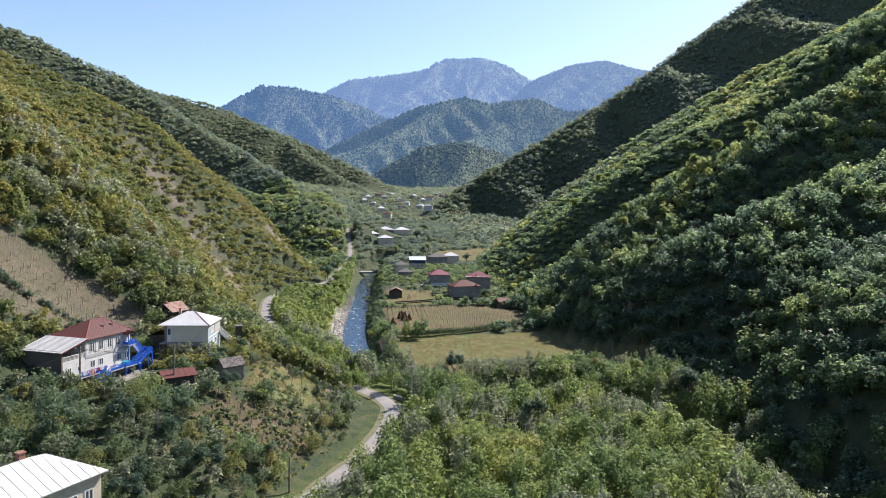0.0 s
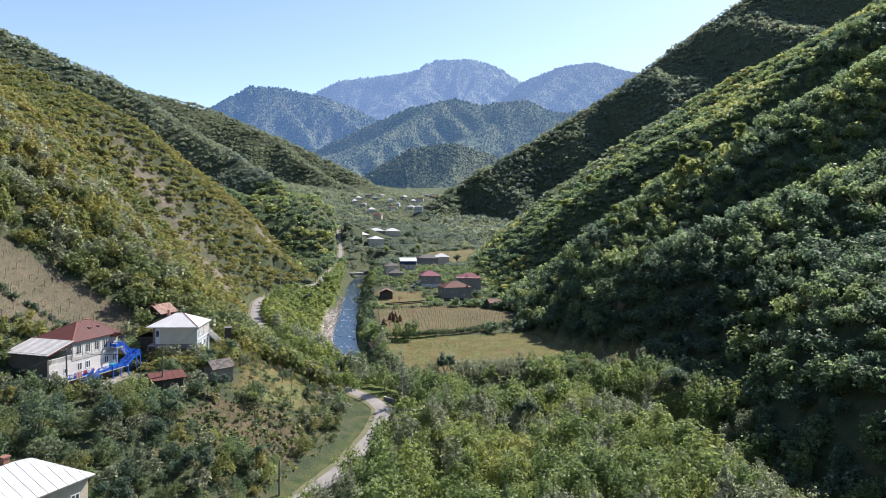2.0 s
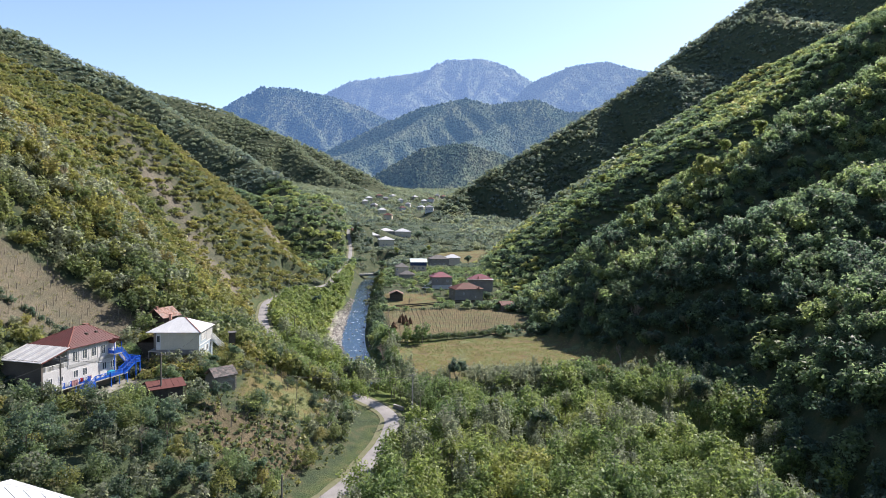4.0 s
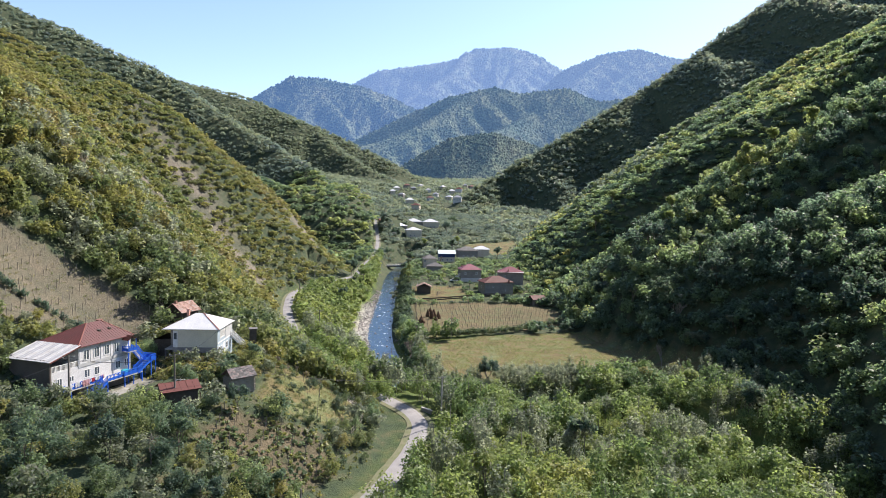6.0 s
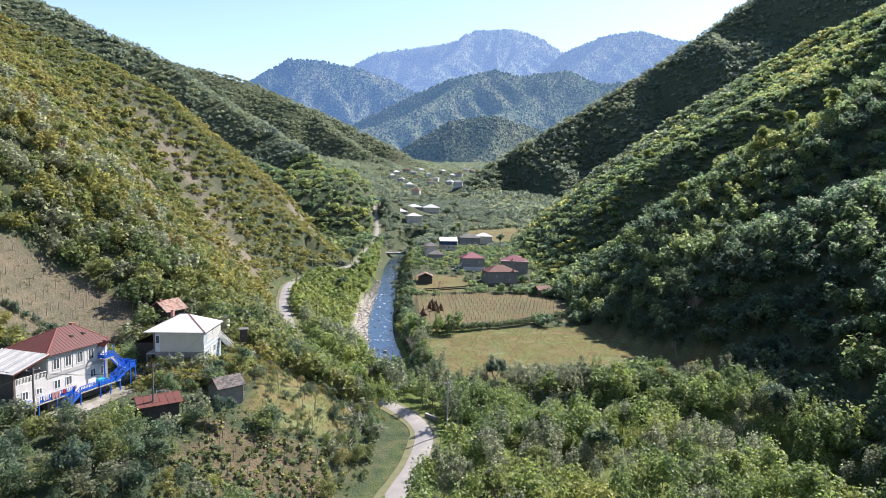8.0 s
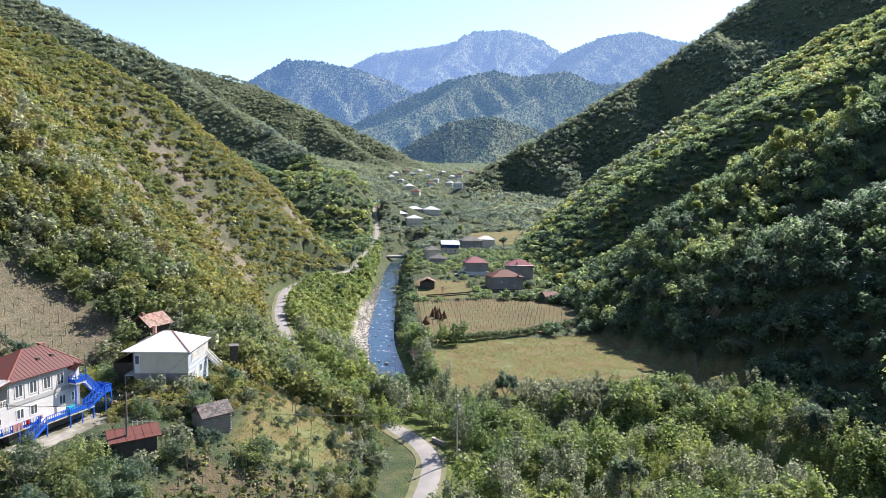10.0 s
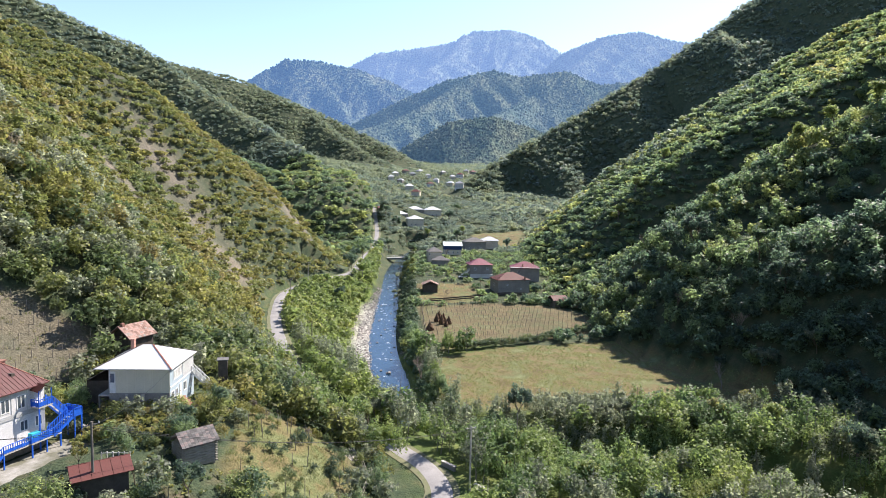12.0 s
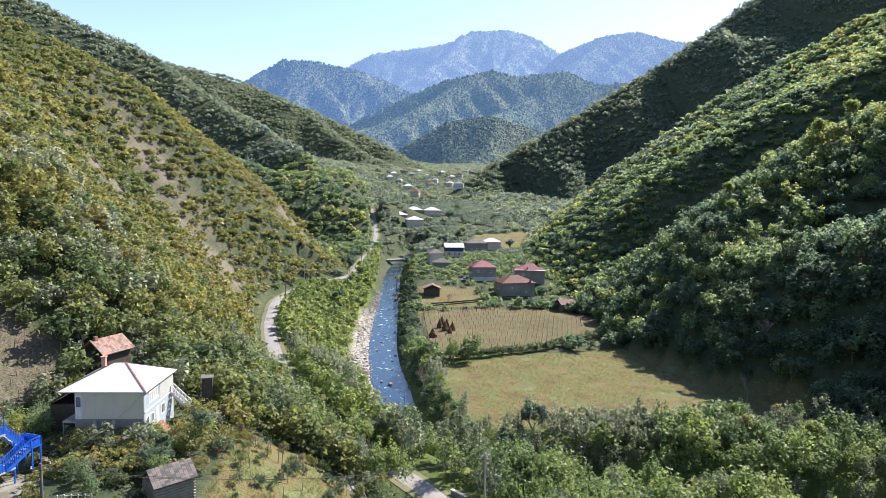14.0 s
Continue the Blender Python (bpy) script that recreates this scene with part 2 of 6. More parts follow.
KNOLL = [(28, 585, 24), (0, 579, 38), (-20, 579, 50), (-46, 550, 48), (-74, 546, 48), (-101, 570, 56), (-150, 600, 75)]


def soft_max(a, b, k=6.0):
    h = np.clip(0.5 + 0.5 * (a - b) / k, 0, 1)
    return b + (a - b) * h + k * h * (1 - h)


def height(x, y):
    x, y = np.asarray(x, float), np.asarray(y, float)
    lf, rf, fl = left_foot(y), right_foot(y), valley_floor(y)
    zl = np.where(y < 640, road_height(y), fl)
    # valley floor, tilted from the road down to the meadow side
    mid = (lf + 25 + np.where(y > 450, 10, 0))
    z = zl + (fl - zl) * smooth(0, 1, (x - lf - 6) / np.maximum(mid - lf, 8))
    z = z + 1.2 * fbm(x / 35, y / 35) * smooth(0, 30, x - lf)
    # left hillside: garden terrace with the houses, then the open slope
    d = np.maximum(lf - x, 0)
    terrace = inter(d, [(0, 0), (5, 2.2), (22, 11.2), (33, 13.4), (50, 13.4), (58, 16.5), (66, 22.5), (76, 31), (90, 41), (1000, 850)])
    steep = inter(d, [(0, 0), (6, 5), (40, 37), (85, 78), (150, 116), (260, 180), (1000, 640)])
    k = smooth(158, 214, y + 0.25 * d)
    wild = smooth(4, 120, d)
    hill = terrace * (1 - k) + steep * k
    hill = hill + wild * (7 * fbm(x / 110 + 3, y / 60) + 7 * fbm(x / 45, y / 25))
    past, top = beside(CREST_LEFT, x, y)
    past = -past
    hill = -soft_max(-hill, -(top - zl - np.where(past > 0, 0.95 * past, 0.62 * past) + 4 * fbm(x / 30, y / 30)), 8.0)
    hill = np.maximum(hill, 0.10 * d * smooth(420, 520, y) - 3)
    z = np.where(x < lf, zl + hill, z)
    # right hillside: one broad face with a gully across it, turning away behind its crest
    e = np.maximum(x - rf, 0)
    up = smooth(6, 60, e)
    face = inter(e, [(0, 0), (25, 20), (130, 94), (200, 144), (2000, 1250)])
    nose = inter(e, [(0, 0), (28, 33), (80, 63), (140, 100), (2000, 1250)])
    face = nose + (face - nose) * smooth(250, 300, y)
    gully = y - (322 - 0.4 * (x - 105))
    face = face + up * (-15 * np.exp(-(gully / 13) ** 2) + 12 * np.exp(-((gully - 42) / 24) ** 2) + 5 * np.exp(-((gully + 42) / 20) ** 2) - 13 * np.exp(-((gully + 92) / 17) ** 2))
    face = face + up * (12 * fbm(x / 90, y / 45) + 8 * fbm(x / 36, y / 22)) - 0.25 * up * np.maximum(185 - y, 0)
    past, top = beside(CREST_RIGHT, x, y)
    face = -soft_max(-face, -(top - z - np.where(past > 0, 0.95 * past, 0.75 * past) + 4 * fbm(x / 30, y / 30)), 8.0)
    face = np.maximum(face, 0.06 * e * smooth(430, 560, y) + 0.30 * e * (1 - smooth(190, 260, y)))
    face = np.maximum(face, (1.2 * np.minimum(e, 22) + 0.35 * np.maximum(e - 22, 0)) * (1 + 0.35 * fbm(x / 22, y / 22)) * (1 - smooth(185, 242, y)))
    z = np.where(x > rf, z + face, z)
    # level yard in front of the blue-railed house
    a, b = (x + 48.9) * 0.404 + (y - 128.35) * 0.915, (x + 48.9) * 0.915 - (y - 128.35) * 0.404
    yard = smooth(-14, -11, a) * (1 - smooth(9, 13, a)) * smooth(1.5, 4, b) * (1 - smooth(9.5, 13, b))
    z = z * (1 - yard) + np.minimum(z, 0.75) * yard
    # far spurs on both sides
    far = smooth(440, 520, y)
    rough = 16 * fbm(x / 140, y / 140, 5) + 8 * fbm(x / 50, y / 50)
    spurs = [spur(x, y, KNOLL, 0.60, 0.6),
             spur(x, y, SPUR_LEFT, 0.85, 0.85, 9, 120),
             spur(x, y, SPUR_END, 0.72, 0.55, 7, 130),
             spur(x, y, SPUR_FOLD, 0.95, 0.6),
             spur(x, y, SPUR_RIGHT, 1.0, 0.62, 13, 105)]
    for i, s in enumerate(spurs):
        s = s + rough * smooth(0, 60, s - fl) * (0.2 if i in (0, 3) else 0.6)
        z = np.where(y > 430, soft_max(z, s - (1 - far) * 40), z)
    # river bed and its stony bank, road bench
    dr, zr = near_line(RIVER, x, y)
    z = np.where(dr < 16, np.minimum(z, zr - 0.4 + 0.1 * np.maximum(dr - 2.6, 0) ** 2 + np.maximum(dr - 8, 0) * 0.5), z)
    shore = (x < np.interp(y, RIVER[::-1, 1] if RIVER[0, 1] > RIVER[-1, 1] else RIVER[:, 1], RIVER[:, 0])) & (y > 196) & (y < 345)
    reach = 5.0 * smooth(196, 240, y) * (1 - smooth(290, 345, y))
    z = np.where(shore & (dr > 4.5) & (dr < 42), np.minimum(z, zr - 0.1 + 0.055 * (dr - 4.5) + 0.42 * np.maximum(dr - 5 - reach, 0)), z)
    dd, zd = near_line(ROAD, x, y)
    k = 1 - smooth(2.9, 6.5, dd)
    z = np.where((k > 0) & (dr > 5), z * (1 - k) + (zd - 0.12) * k, z)
    return z


def ground_at(x, y):
    return float(height(np.array([x]), np.array([y]))[0])


def mesh_of(name, verts, faces, mat, smooth_faces=False, attributes=None):
    """A mesh from arrays; faces all have the same number of corners."""
    me = bpy.data.meshes.new(name)
    verts, faces = np.ascontiguousarray(verts, dtype=np.float32), np.ascontiguousarray(faces, dtype=np.int32)
    n, k = faces.shape
    me.vertices.add(len(verts))
    me.vertices.foreach_set("co", verts.ravel())
    me.loops.add(n * k)
    me.loops.foreach_set("vertex_index", faces.ravel())
    me.polygons.add(n)
    me.polygons.foreach_set("loop_start", np.arange(0, n * k, k, dtype=np.int32))
    me.polygons.foreach_set("use_smooth", np.full(n, smooth_faces))
    for key, values in (attributes or {}).items():
        me.attributes.new(key, "FLOAT", "POINT").data.foreach_set("value", np.ascontiguousarray(values, dtype=np.float32))
    me.update(calc_edges=True)
    me.materials.append(mat)
    return me


def grid_faces(nu, nv):
    i = np.arange(nu * nv).reshape(nu, nv)
    return np.stack([i[:-1, :-1], i[1:, :-1], i[1:, 1:], i[:-1, 1:]], -1).reshape(-1, 4)


def steps(near_from, near_to, near_step, lo, hi, grow):
    mid = list(np.arange(near_from, near_to + 0.01, near_step))
    a, s = [near_from], near_step
    while a[-1] > lo:
        s *= grow
        a.append(max(a[-1] - s, lo))
    b, s = [near_to], near_step
    while b[-1] < hi:
        s *= grow
        b.append(min(b[-1] + s, hi))
    return np.array(a[:0:-1] + mid + b[1:])


def in_poly(x, y, poly):
    inside = np.zeros(np.shape(x), bool)
    for (x0, y0), (x1, y1) in zip(poly, poly[1:] + poly[:1]):
        cross = (y0 > y) != (y1 > y)
        inside ^= cross & (x < (x1 - x0) * (y - y0) / ((y1 - y0) or 1e-9) + x0)
    return inside


MEADOW = [(17, 190), (17, 222), (40, 232), (80, 240), (88, 205), (98, 182), (90, 172), (60, 176), (40, 180), (26, 178)]
VINEYARD = [(18, 228), (20, 290), (45, 296), (74, 290), (84, 268), (74, 246), (40, 237)]
ORCHARD = [(19, 294), (22, 330), (46, 330), (47, 299)]
SLOPE_PLOT = [(-80, 128), (-64, 129), (-53, 143), (-46, 156), (-52, 166), (-68, 163), (-80, 156)]
LAWN = [(-19, 124), (-19, 146), (-9, 151), (-2, 147), (-3, 133), (-8, 126)]
HAYFIELD = [(62, 430), (112, 440), (118, 520), (75, 500)]
GARDEN = [(-25, 107), (-23, 118), (-8, 123), (-4, 116), (-11, 105)]
CLEARING = [(112, 285), (120, 300), (140, 306), (134, 288)]


def scree_mask(x, y):
    """Bare strips that run down the left slope."""
    d = left_foot(y) - x
    s = y - 0.65 * d
    wide = 6 + 5 * (1 - smooth(45, 75, d))
    strip = np.exp(-((s - 276 - 14 * fbm(d / 22, s / 25)) / wide) ** 2) * (1 - 0.6 * smooth(55, 100, d))
    past, _ = beside(CREST_LEFT, x, y)
    strip = strip + 0.95 * np.exp(-((past - 14 - 14 * fbm(x / 15, y / 15)) / 8) ** 2) * smooth(12, 25, d) * (1 - smooth(70, 110, d))
    strip = strip + 0.75 * np.exp(-((s - 236 - 14 * fbm(d / 18, 4 + s / 20)) / 4) ** 2) * (1 - smooth(60, 90, d))
    return np.clip(strip * (0.9 + 1.8 * fbm(x / 7, y / 7)), 0, 1) * smooth(3, 10, d) * (1 - smooth(120, 190, d)) * (y < 400)


gx = steps(-110, 150, 2.0, -1700, 2300, 1.032)
gy = steps(60, 480, 2.0, -320, 4950, 1.03)
X, Y = np.meshgrid(gx, gy, indexing="ij")
X, Y = X.ravel(), Y.ravel()
Z = height(X, Y)
river_gap, river_z = near_line(RIVER, X, Y)
road_gap, _ = near_line(ROAD, X, Y)
soil = np.maximum.reduce([in_poly(X, Y, VINEYARD) * 0.5, in_poly(X, Y, SLOPE_PLOT) * (0.7 + 0.9 * fbm(X / 9, Y / 9)), in_poly(X, Y, GARDEN) * 0.8]).astype(float)
meadow = np.maximum.reduce([in_poly(X, Y, p) * 1.0 for p in (MEADOW, HAYFIELD, CLEARING, ORCHARD, LAWN, VINEYARD)])
lush = np.maximum.reduce([in_poly(X, Y, LAWN) * (0.05 + 0.8 * fbm(X / 6, Y / 6)), np.exp(-((road_gap - 3.8) / 1.0) ** 2) * 0.35, (river_gap > 8) * (river_gap < 17) * (X < 4) * (Y > 215) * (Y < 420) * 1.0,
                          0.75 * smooth(4, 10, X - left_foot(Y)) * (1 - smooth(-6, 4, X - right_foot(Y))) * (Y < 235) * ~in_poly(X, Y, MEADOW)])
gravel = (1 - smooth(8.5, 11.5, river_gap + 5 * fbm(X / 9, Y / 9))) * (Y > 190) * (1 - smooth(296, 325, Y)) * (Z < river_z + 1.4) * (X < 8) * 1.0
gravel = np.maximum(gravel, (river_gap < 6) * 0.8 * (Y < 320) * (X < np.interp(Y, RIVER[:, 1], RIVER[:, 0])))
ground = new("ground", mesh_of("ground", np.stack([X, Y, Z], 1), grid_faces(len(gx), len(gy)), mat_ground, True,
             {"soil": soil, "meadow": meadow, "lush": lush, "scree": np.maximum(scree_mask(X, Y), in_poly(X, Y, SLOPE_PLOT) * 0.45), "gravel": gravel}))
tagged(ground, "valley ground of grass, soil and bare scree between wooded hillsides", "ground", kind="structure")

# ---- water, road, far mountains ----
def water_material():
    m, n, l, b = material("river_water", 0.06, 0, 0.5)
    c = n.new("ShaderNodeTexCoord")
    ripple = node(n, "ShaderNodeTexNoise", Scale=1.1, Detail=6.0, Roughness=0.65)
    l.new(c.outputs["Object"], ripple.inputs["Vector"])
    foam = noise_tex(n, l, 0.55, 6, rough=0.7)
    f = ramp(n, l, foam.outputs[0], [(0.60, (0, 0, 0)), (0.70, (1, 1, 1))]).outputs[0]
    l.new(mix(n, l, f, (0.012, 0.034, 0.062), (0.60, 0.64, 0.68)), b.inputs["Base Color"])
    r = n.new("ShaderNodeMapRange")
    l.new(f, r.inputs[0])
    r.inputs[3].default_value, r.inputs[4].default_value = 0.08, 0.7
    l.new(r.outputs[0], b.inputs["Roughness"])
    bump(n, l, ripple.outputs[0], b, 0.30, 0.22)
    return m


def ribbon(line, half, across, lift, wobble=0.0, seed=0):
    """Points of a strip along a line; half gives its half width at each point."""
    t = np.gradient(line[:, :2], axis=0)
    t /= np.hypot(*t.T)[:, None]
    side = np.stack([-t[:, 1], t[:, 0]], 1)
    s = np.linspace(-1, 1, across)
    xy = line[:, None, :2] + side[:, None, :] * (s[None, :, None] * np.asarray(half)[:, None, None])
    if wobble:
        xy = xy + side[:, None, :] * (wobble * fbm(line[:, 0] / 4 + seed, line[:, 1] / 4)[:, None, None] * np.abs(s)[None, :, None])
    z = np.repeat((line[:, 2] + lift)[:, None], across, 1)
    return np.concatenate([xy, z[..., None]], -1).reshape(-1, 3)


mat_water = water_material()
wv = ribbon(RIVER, np.interp(RIVER[:, 1], [20, 170, 190, 500], [3.0, 3.4, 4.7, 4.7]), 9, 0.0, 1.6)
river = new("water", mesh_of("water", wv, grid_faces(len(RIVER), 9), mat_water, True))
tagged(river, "shallow rippling blue mountain river between stony banks", "river", kind="structure")

mat_road = worn("pale_asphalt", (0.27, 0.255, 0.25), (0.20, 0.19, 0.185), 0.35, 0.9, grain=9, relief=0.02, spread=0.2)
mat_verge = worn("road_gravel", (0.17, 0.155, 0.10), (0.10, 0.115, 0.05), 0.8, 0.95, grain=8, relief=0.04)
rv = ribbon(ROAD, np.interp(ROAD[:, 1], [40, 300, 420], [2.15, 2.15, 1.8]), 5, 0.06, 0.5)
rv[:, 2] += np.tile([-0.16, 0.0, 0.03, 0.0, -0.16], len(ROAD))
road = new("road", mesh_of("road", rv, grid_faces(len(ROAD), 5), mat_road, True))
tagged(road, "narrow pale asphalt lane with crumbling edges along the river", "road", kind="structure")
verge = ribbon(ROAD, np.full(len(ROAD), 2.75), 3, -0.03, 0.9, 5)
tagged(new("pavement", mesh_of("pavement", verge, grid_faces(len(ROAD), 3), mat_verge, True)), "dusty gravel verge under the lane's edges", "verge", kind="structure")


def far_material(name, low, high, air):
    """Distant forest; air is a blue emission that paints the haze onto it."""
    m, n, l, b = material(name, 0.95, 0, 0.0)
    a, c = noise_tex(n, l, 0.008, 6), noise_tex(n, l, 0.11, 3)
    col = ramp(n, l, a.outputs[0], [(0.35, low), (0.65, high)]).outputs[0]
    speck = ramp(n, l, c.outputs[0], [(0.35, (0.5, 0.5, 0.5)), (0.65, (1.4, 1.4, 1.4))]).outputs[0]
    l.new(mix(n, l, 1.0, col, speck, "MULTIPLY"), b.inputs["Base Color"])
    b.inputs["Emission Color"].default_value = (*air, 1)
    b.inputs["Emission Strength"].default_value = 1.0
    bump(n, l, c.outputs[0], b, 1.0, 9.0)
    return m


def canopy(name, label, x, y, z, wide, tall, mat, seed):
    """Distant tree tops, each a small uneven six-sided dome, closing a far wood."""
    r = np.random.RandomState(seed)
    n = len(x)
    a = np.arange(6) * math.pi / 3
    ring = np.stack([np.cos(a), np.sin(a), np.zeros(6)], 1)
    v = np.empty((n, 13, 3), np.float32)
    turn = r.rand(n) * 6.283
    c, s = np.cos(turn), np.sin(turn)
    for base, scale, up in ((0, 1.0, 0.0), (6, 0.78, 0.62)):
        k = scale * (0.8 + 0.4 * r.rand(n, 6)) * wide[:, None]
        v[:, base:base + 6, 0] = x[:, None] + k * (ring[None, :, 0] * c[:, None] - ring[None, :, 1] * s[:, None])
        v[:, base:base + 6, 1] = y[:, None] + k * (ring[None, :, 0] * s[:, None] + ring[None, :, 1] * c[:, None])
        v[:, base:base + 6, 2] = (z + up * tall)[:, None] + (r.rand(n, 6) - 0.5) * tall[:, None] * 0.25
    v[:, 12, 0], v[:, 12, 1], v[:, 12, 2] = x, y, z + tall
    f = [(i, (i + 1) % 6, 6 + (i + 1) % 6) for i in range(6)] + [(i, 6 + (i + 1) % 6, 6 + i) for i in range(6)] + [(6 + i, 6 + (i + 1) % 6, 12) for i in range(6)]
    f = (np.array(f)[None] + 13 * np.arange(n)[:, None, None]).reshape(-1, 3)
    return tagged(new(name, mesh_of(name, v.reshape(-1, 3), f, mat, True)), label, "trees", kind="stuff")


def mountain(label, y0, crest, mat, reach, slope, cell, rough, seed, ribs=(), crowns=0, low=0.03):
    """A far wooded range whose crest passes through a few heights; ribs run down from it to the valley."""
    cx, cz = np.array(crest, float).T
    x = np.arange(cx[0] - 500, cx[-1] + 500, cell)
    y = np.arange(y0 - reach, y0 + 240, cell)

    def rise(px, py):
        top = np.interp(px, cx, cz) - 0.45 * (np.maximum(cx[0] - px, 0) + np.maximum(px - cx[-1], 0))
        v = y0 - py
        sway = px + 90 * fbm(px / 500 + seed, py / 500) + 0.35 * v
        fold = np.abs(fbm(sway / 230 + seed, py / 800, 3)) * 2.2
        z = top - slope * np.abs(v) - rough * fold * smooth(20, 300, np.abs(v)) - 0.2 * rough * (np.abs(fbm(sway / 70, py / 200 + seed, 3)) * 2) * smooth(10, 120, np.abs(v))
        for line, left, right in ribs:
            z = soft_max(z, spur(px, py, line, left, right, 12, 110), 14)
        return z + 8 * fbm(px / 60, seed + py / 60)

    gx2, gy2 = np.meshgrid(x, y, indexing="ij")
    z = rise(gx2, gy2)
    if crowns:
        r = np.random.RandomState(seed + 70)
        px, py = r.uniform(cx[0] - 150, cx[-1] + 150, crowns), y0 + 25 - (reach + 20) * r.rand(crowns) ** 1.2
        pz = rise(px, py)
        keep = (pz > low * py) & (px > -0.32 * py) & (px < 0.62 * py)
        px, py, pz = px[keep], py[keep], pz[keep]
        size = 0.6 + 0.8 * r.rand(len(px))
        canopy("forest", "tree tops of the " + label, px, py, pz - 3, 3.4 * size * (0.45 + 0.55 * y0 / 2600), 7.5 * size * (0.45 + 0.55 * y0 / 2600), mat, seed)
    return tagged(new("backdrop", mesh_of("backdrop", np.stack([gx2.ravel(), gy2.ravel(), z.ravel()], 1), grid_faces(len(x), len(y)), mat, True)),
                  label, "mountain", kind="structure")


# each range glows blue as painted haze, stronger with distance
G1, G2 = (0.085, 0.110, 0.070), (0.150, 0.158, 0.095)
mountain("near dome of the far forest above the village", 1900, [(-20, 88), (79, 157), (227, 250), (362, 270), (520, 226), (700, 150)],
         far_material("forest_near_haze_glow", G1, G2, (0.010, 0.022, 0.044)), 600, 0.46, 9.0, 130, 1, crowns=14000)
mountain("wooded middle range with side spurs in painted blue haze", 2600, [(-300, 180), (-73, 308), (106, 404), (310, 501), (496, 543), (614, 525), (805, 556), (953, 505), (1124, 530), (1500, 600)],
         far_material("forest_middle_haze_glow", G1, G2, (0.026, 0.052, 0.100)), 900, 0.74, 11.0, 200, 2,
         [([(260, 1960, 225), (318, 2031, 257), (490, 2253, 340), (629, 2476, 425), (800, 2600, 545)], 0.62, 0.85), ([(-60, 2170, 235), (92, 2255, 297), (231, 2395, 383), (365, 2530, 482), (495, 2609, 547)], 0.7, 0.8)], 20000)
mountain("wooded ridge far up the valley, blue from painted haze", 3200, [(-900, 400), (-736, 486), (-577, 572), (-417, 673), (-256, 672), (-37, 635), (130, 573), (400, 450)],
         far_material("forest_far_haze_glow", G1, G2, (0.034, 0.070, 0.152)), 1000, 0.82, 14.0, 200, 3,
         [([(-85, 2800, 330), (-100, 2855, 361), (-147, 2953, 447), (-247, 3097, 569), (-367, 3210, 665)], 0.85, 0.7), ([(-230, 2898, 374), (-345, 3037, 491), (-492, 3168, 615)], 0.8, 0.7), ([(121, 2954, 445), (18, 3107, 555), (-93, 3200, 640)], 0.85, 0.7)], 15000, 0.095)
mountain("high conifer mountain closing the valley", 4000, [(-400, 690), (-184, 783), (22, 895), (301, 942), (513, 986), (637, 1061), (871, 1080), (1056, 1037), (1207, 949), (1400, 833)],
         far_material("forest_highest_haze_glow", G1, G2, (0.086, 0.138, 0.262)), 1100, 0.80, 15.0, 220, 4,
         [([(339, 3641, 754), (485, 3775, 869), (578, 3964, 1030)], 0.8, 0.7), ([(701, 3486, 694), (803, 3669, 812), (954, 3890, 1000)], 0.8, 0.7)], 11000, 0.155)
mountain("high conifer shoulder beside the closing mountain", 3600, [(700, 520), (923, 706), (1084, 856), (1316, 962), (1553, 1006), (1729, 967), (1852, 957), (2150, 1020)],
         far_material("forest_shoulder_haze_glow", G1, G2, (0.078, 0.126, 0.236)), 1000, 0.80, 14.0, 220, 5,
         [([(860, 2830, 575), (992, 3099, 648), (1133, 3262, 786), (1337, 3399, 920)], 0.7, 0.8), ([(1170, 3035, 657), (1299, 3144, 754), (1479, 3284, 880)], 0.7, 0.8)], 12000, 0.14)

# ---- woods ----
rng = np.random.RandomState(11)


def crown(n_leaves, width, tall, lumps, leaf, low=0.15, seed=0, fuzz=0.16):
    """Leaf clumps of one broad-leaved crown standing at the origin: many small clumps round a few boughs."""
    r = np.random.RandomState(seed)
    c = r.normal(size=(lumps, 3))
    c /= np.linalg.norm(c, axis=1)[:, None]
    c *= (r.rand(lumps, 1) ** 0.4) * (0.84 if lumps > 11 else 0.72)
    c[:, 2] = np.abs(c[:, 2]) * 0.9 - 0.25 + 0.25 * (lumps < 4)
    size = 0.16 + 0.20 * r.rand(lumps) + 0.10 * (lumps < 12)
    k = r.randint(lumps, size=n_leaves)
    d = r.normal(size=(n_leaves, 3))
    d[:, 2] += 0.35
    d /= np.linalg.norm(d, axis=1)[:, None]
    p = c[k] + d * size[k][:, None] * (1.04 - fuzz * r.rand(n_leaves, 1) ** 1.5)
    p = p * [width / 2, width / 2, tall * (1 - low) / 2] + [0, 0, tall * (1 + low) / 2]
    nrm = d * 0.75 + np.array([0, 0, 0.55]) + r.normal(size=(n_leaves, 3)) * 0.5
    nrm /= np.linalg.norm(nrm, axis=1)[:, None]
    a = np.cross(nrm, r.normal(size=(n_leaves, 3)))
    a /= np.linalg.norm(a, axis=1)[:, None] + 1e-9
    b = np.cross(nrm, a)
    s = leaf * (0.6 + 0.8 * r.rand(n_leaves, 1))
    q = np.stack([p - a * s * 0.6, p + a * s * 0.5 - b * s * 0.35, p + b * s * 0.6 + a * s * 0.15], 1)
    return q.reshape(-1, 3)


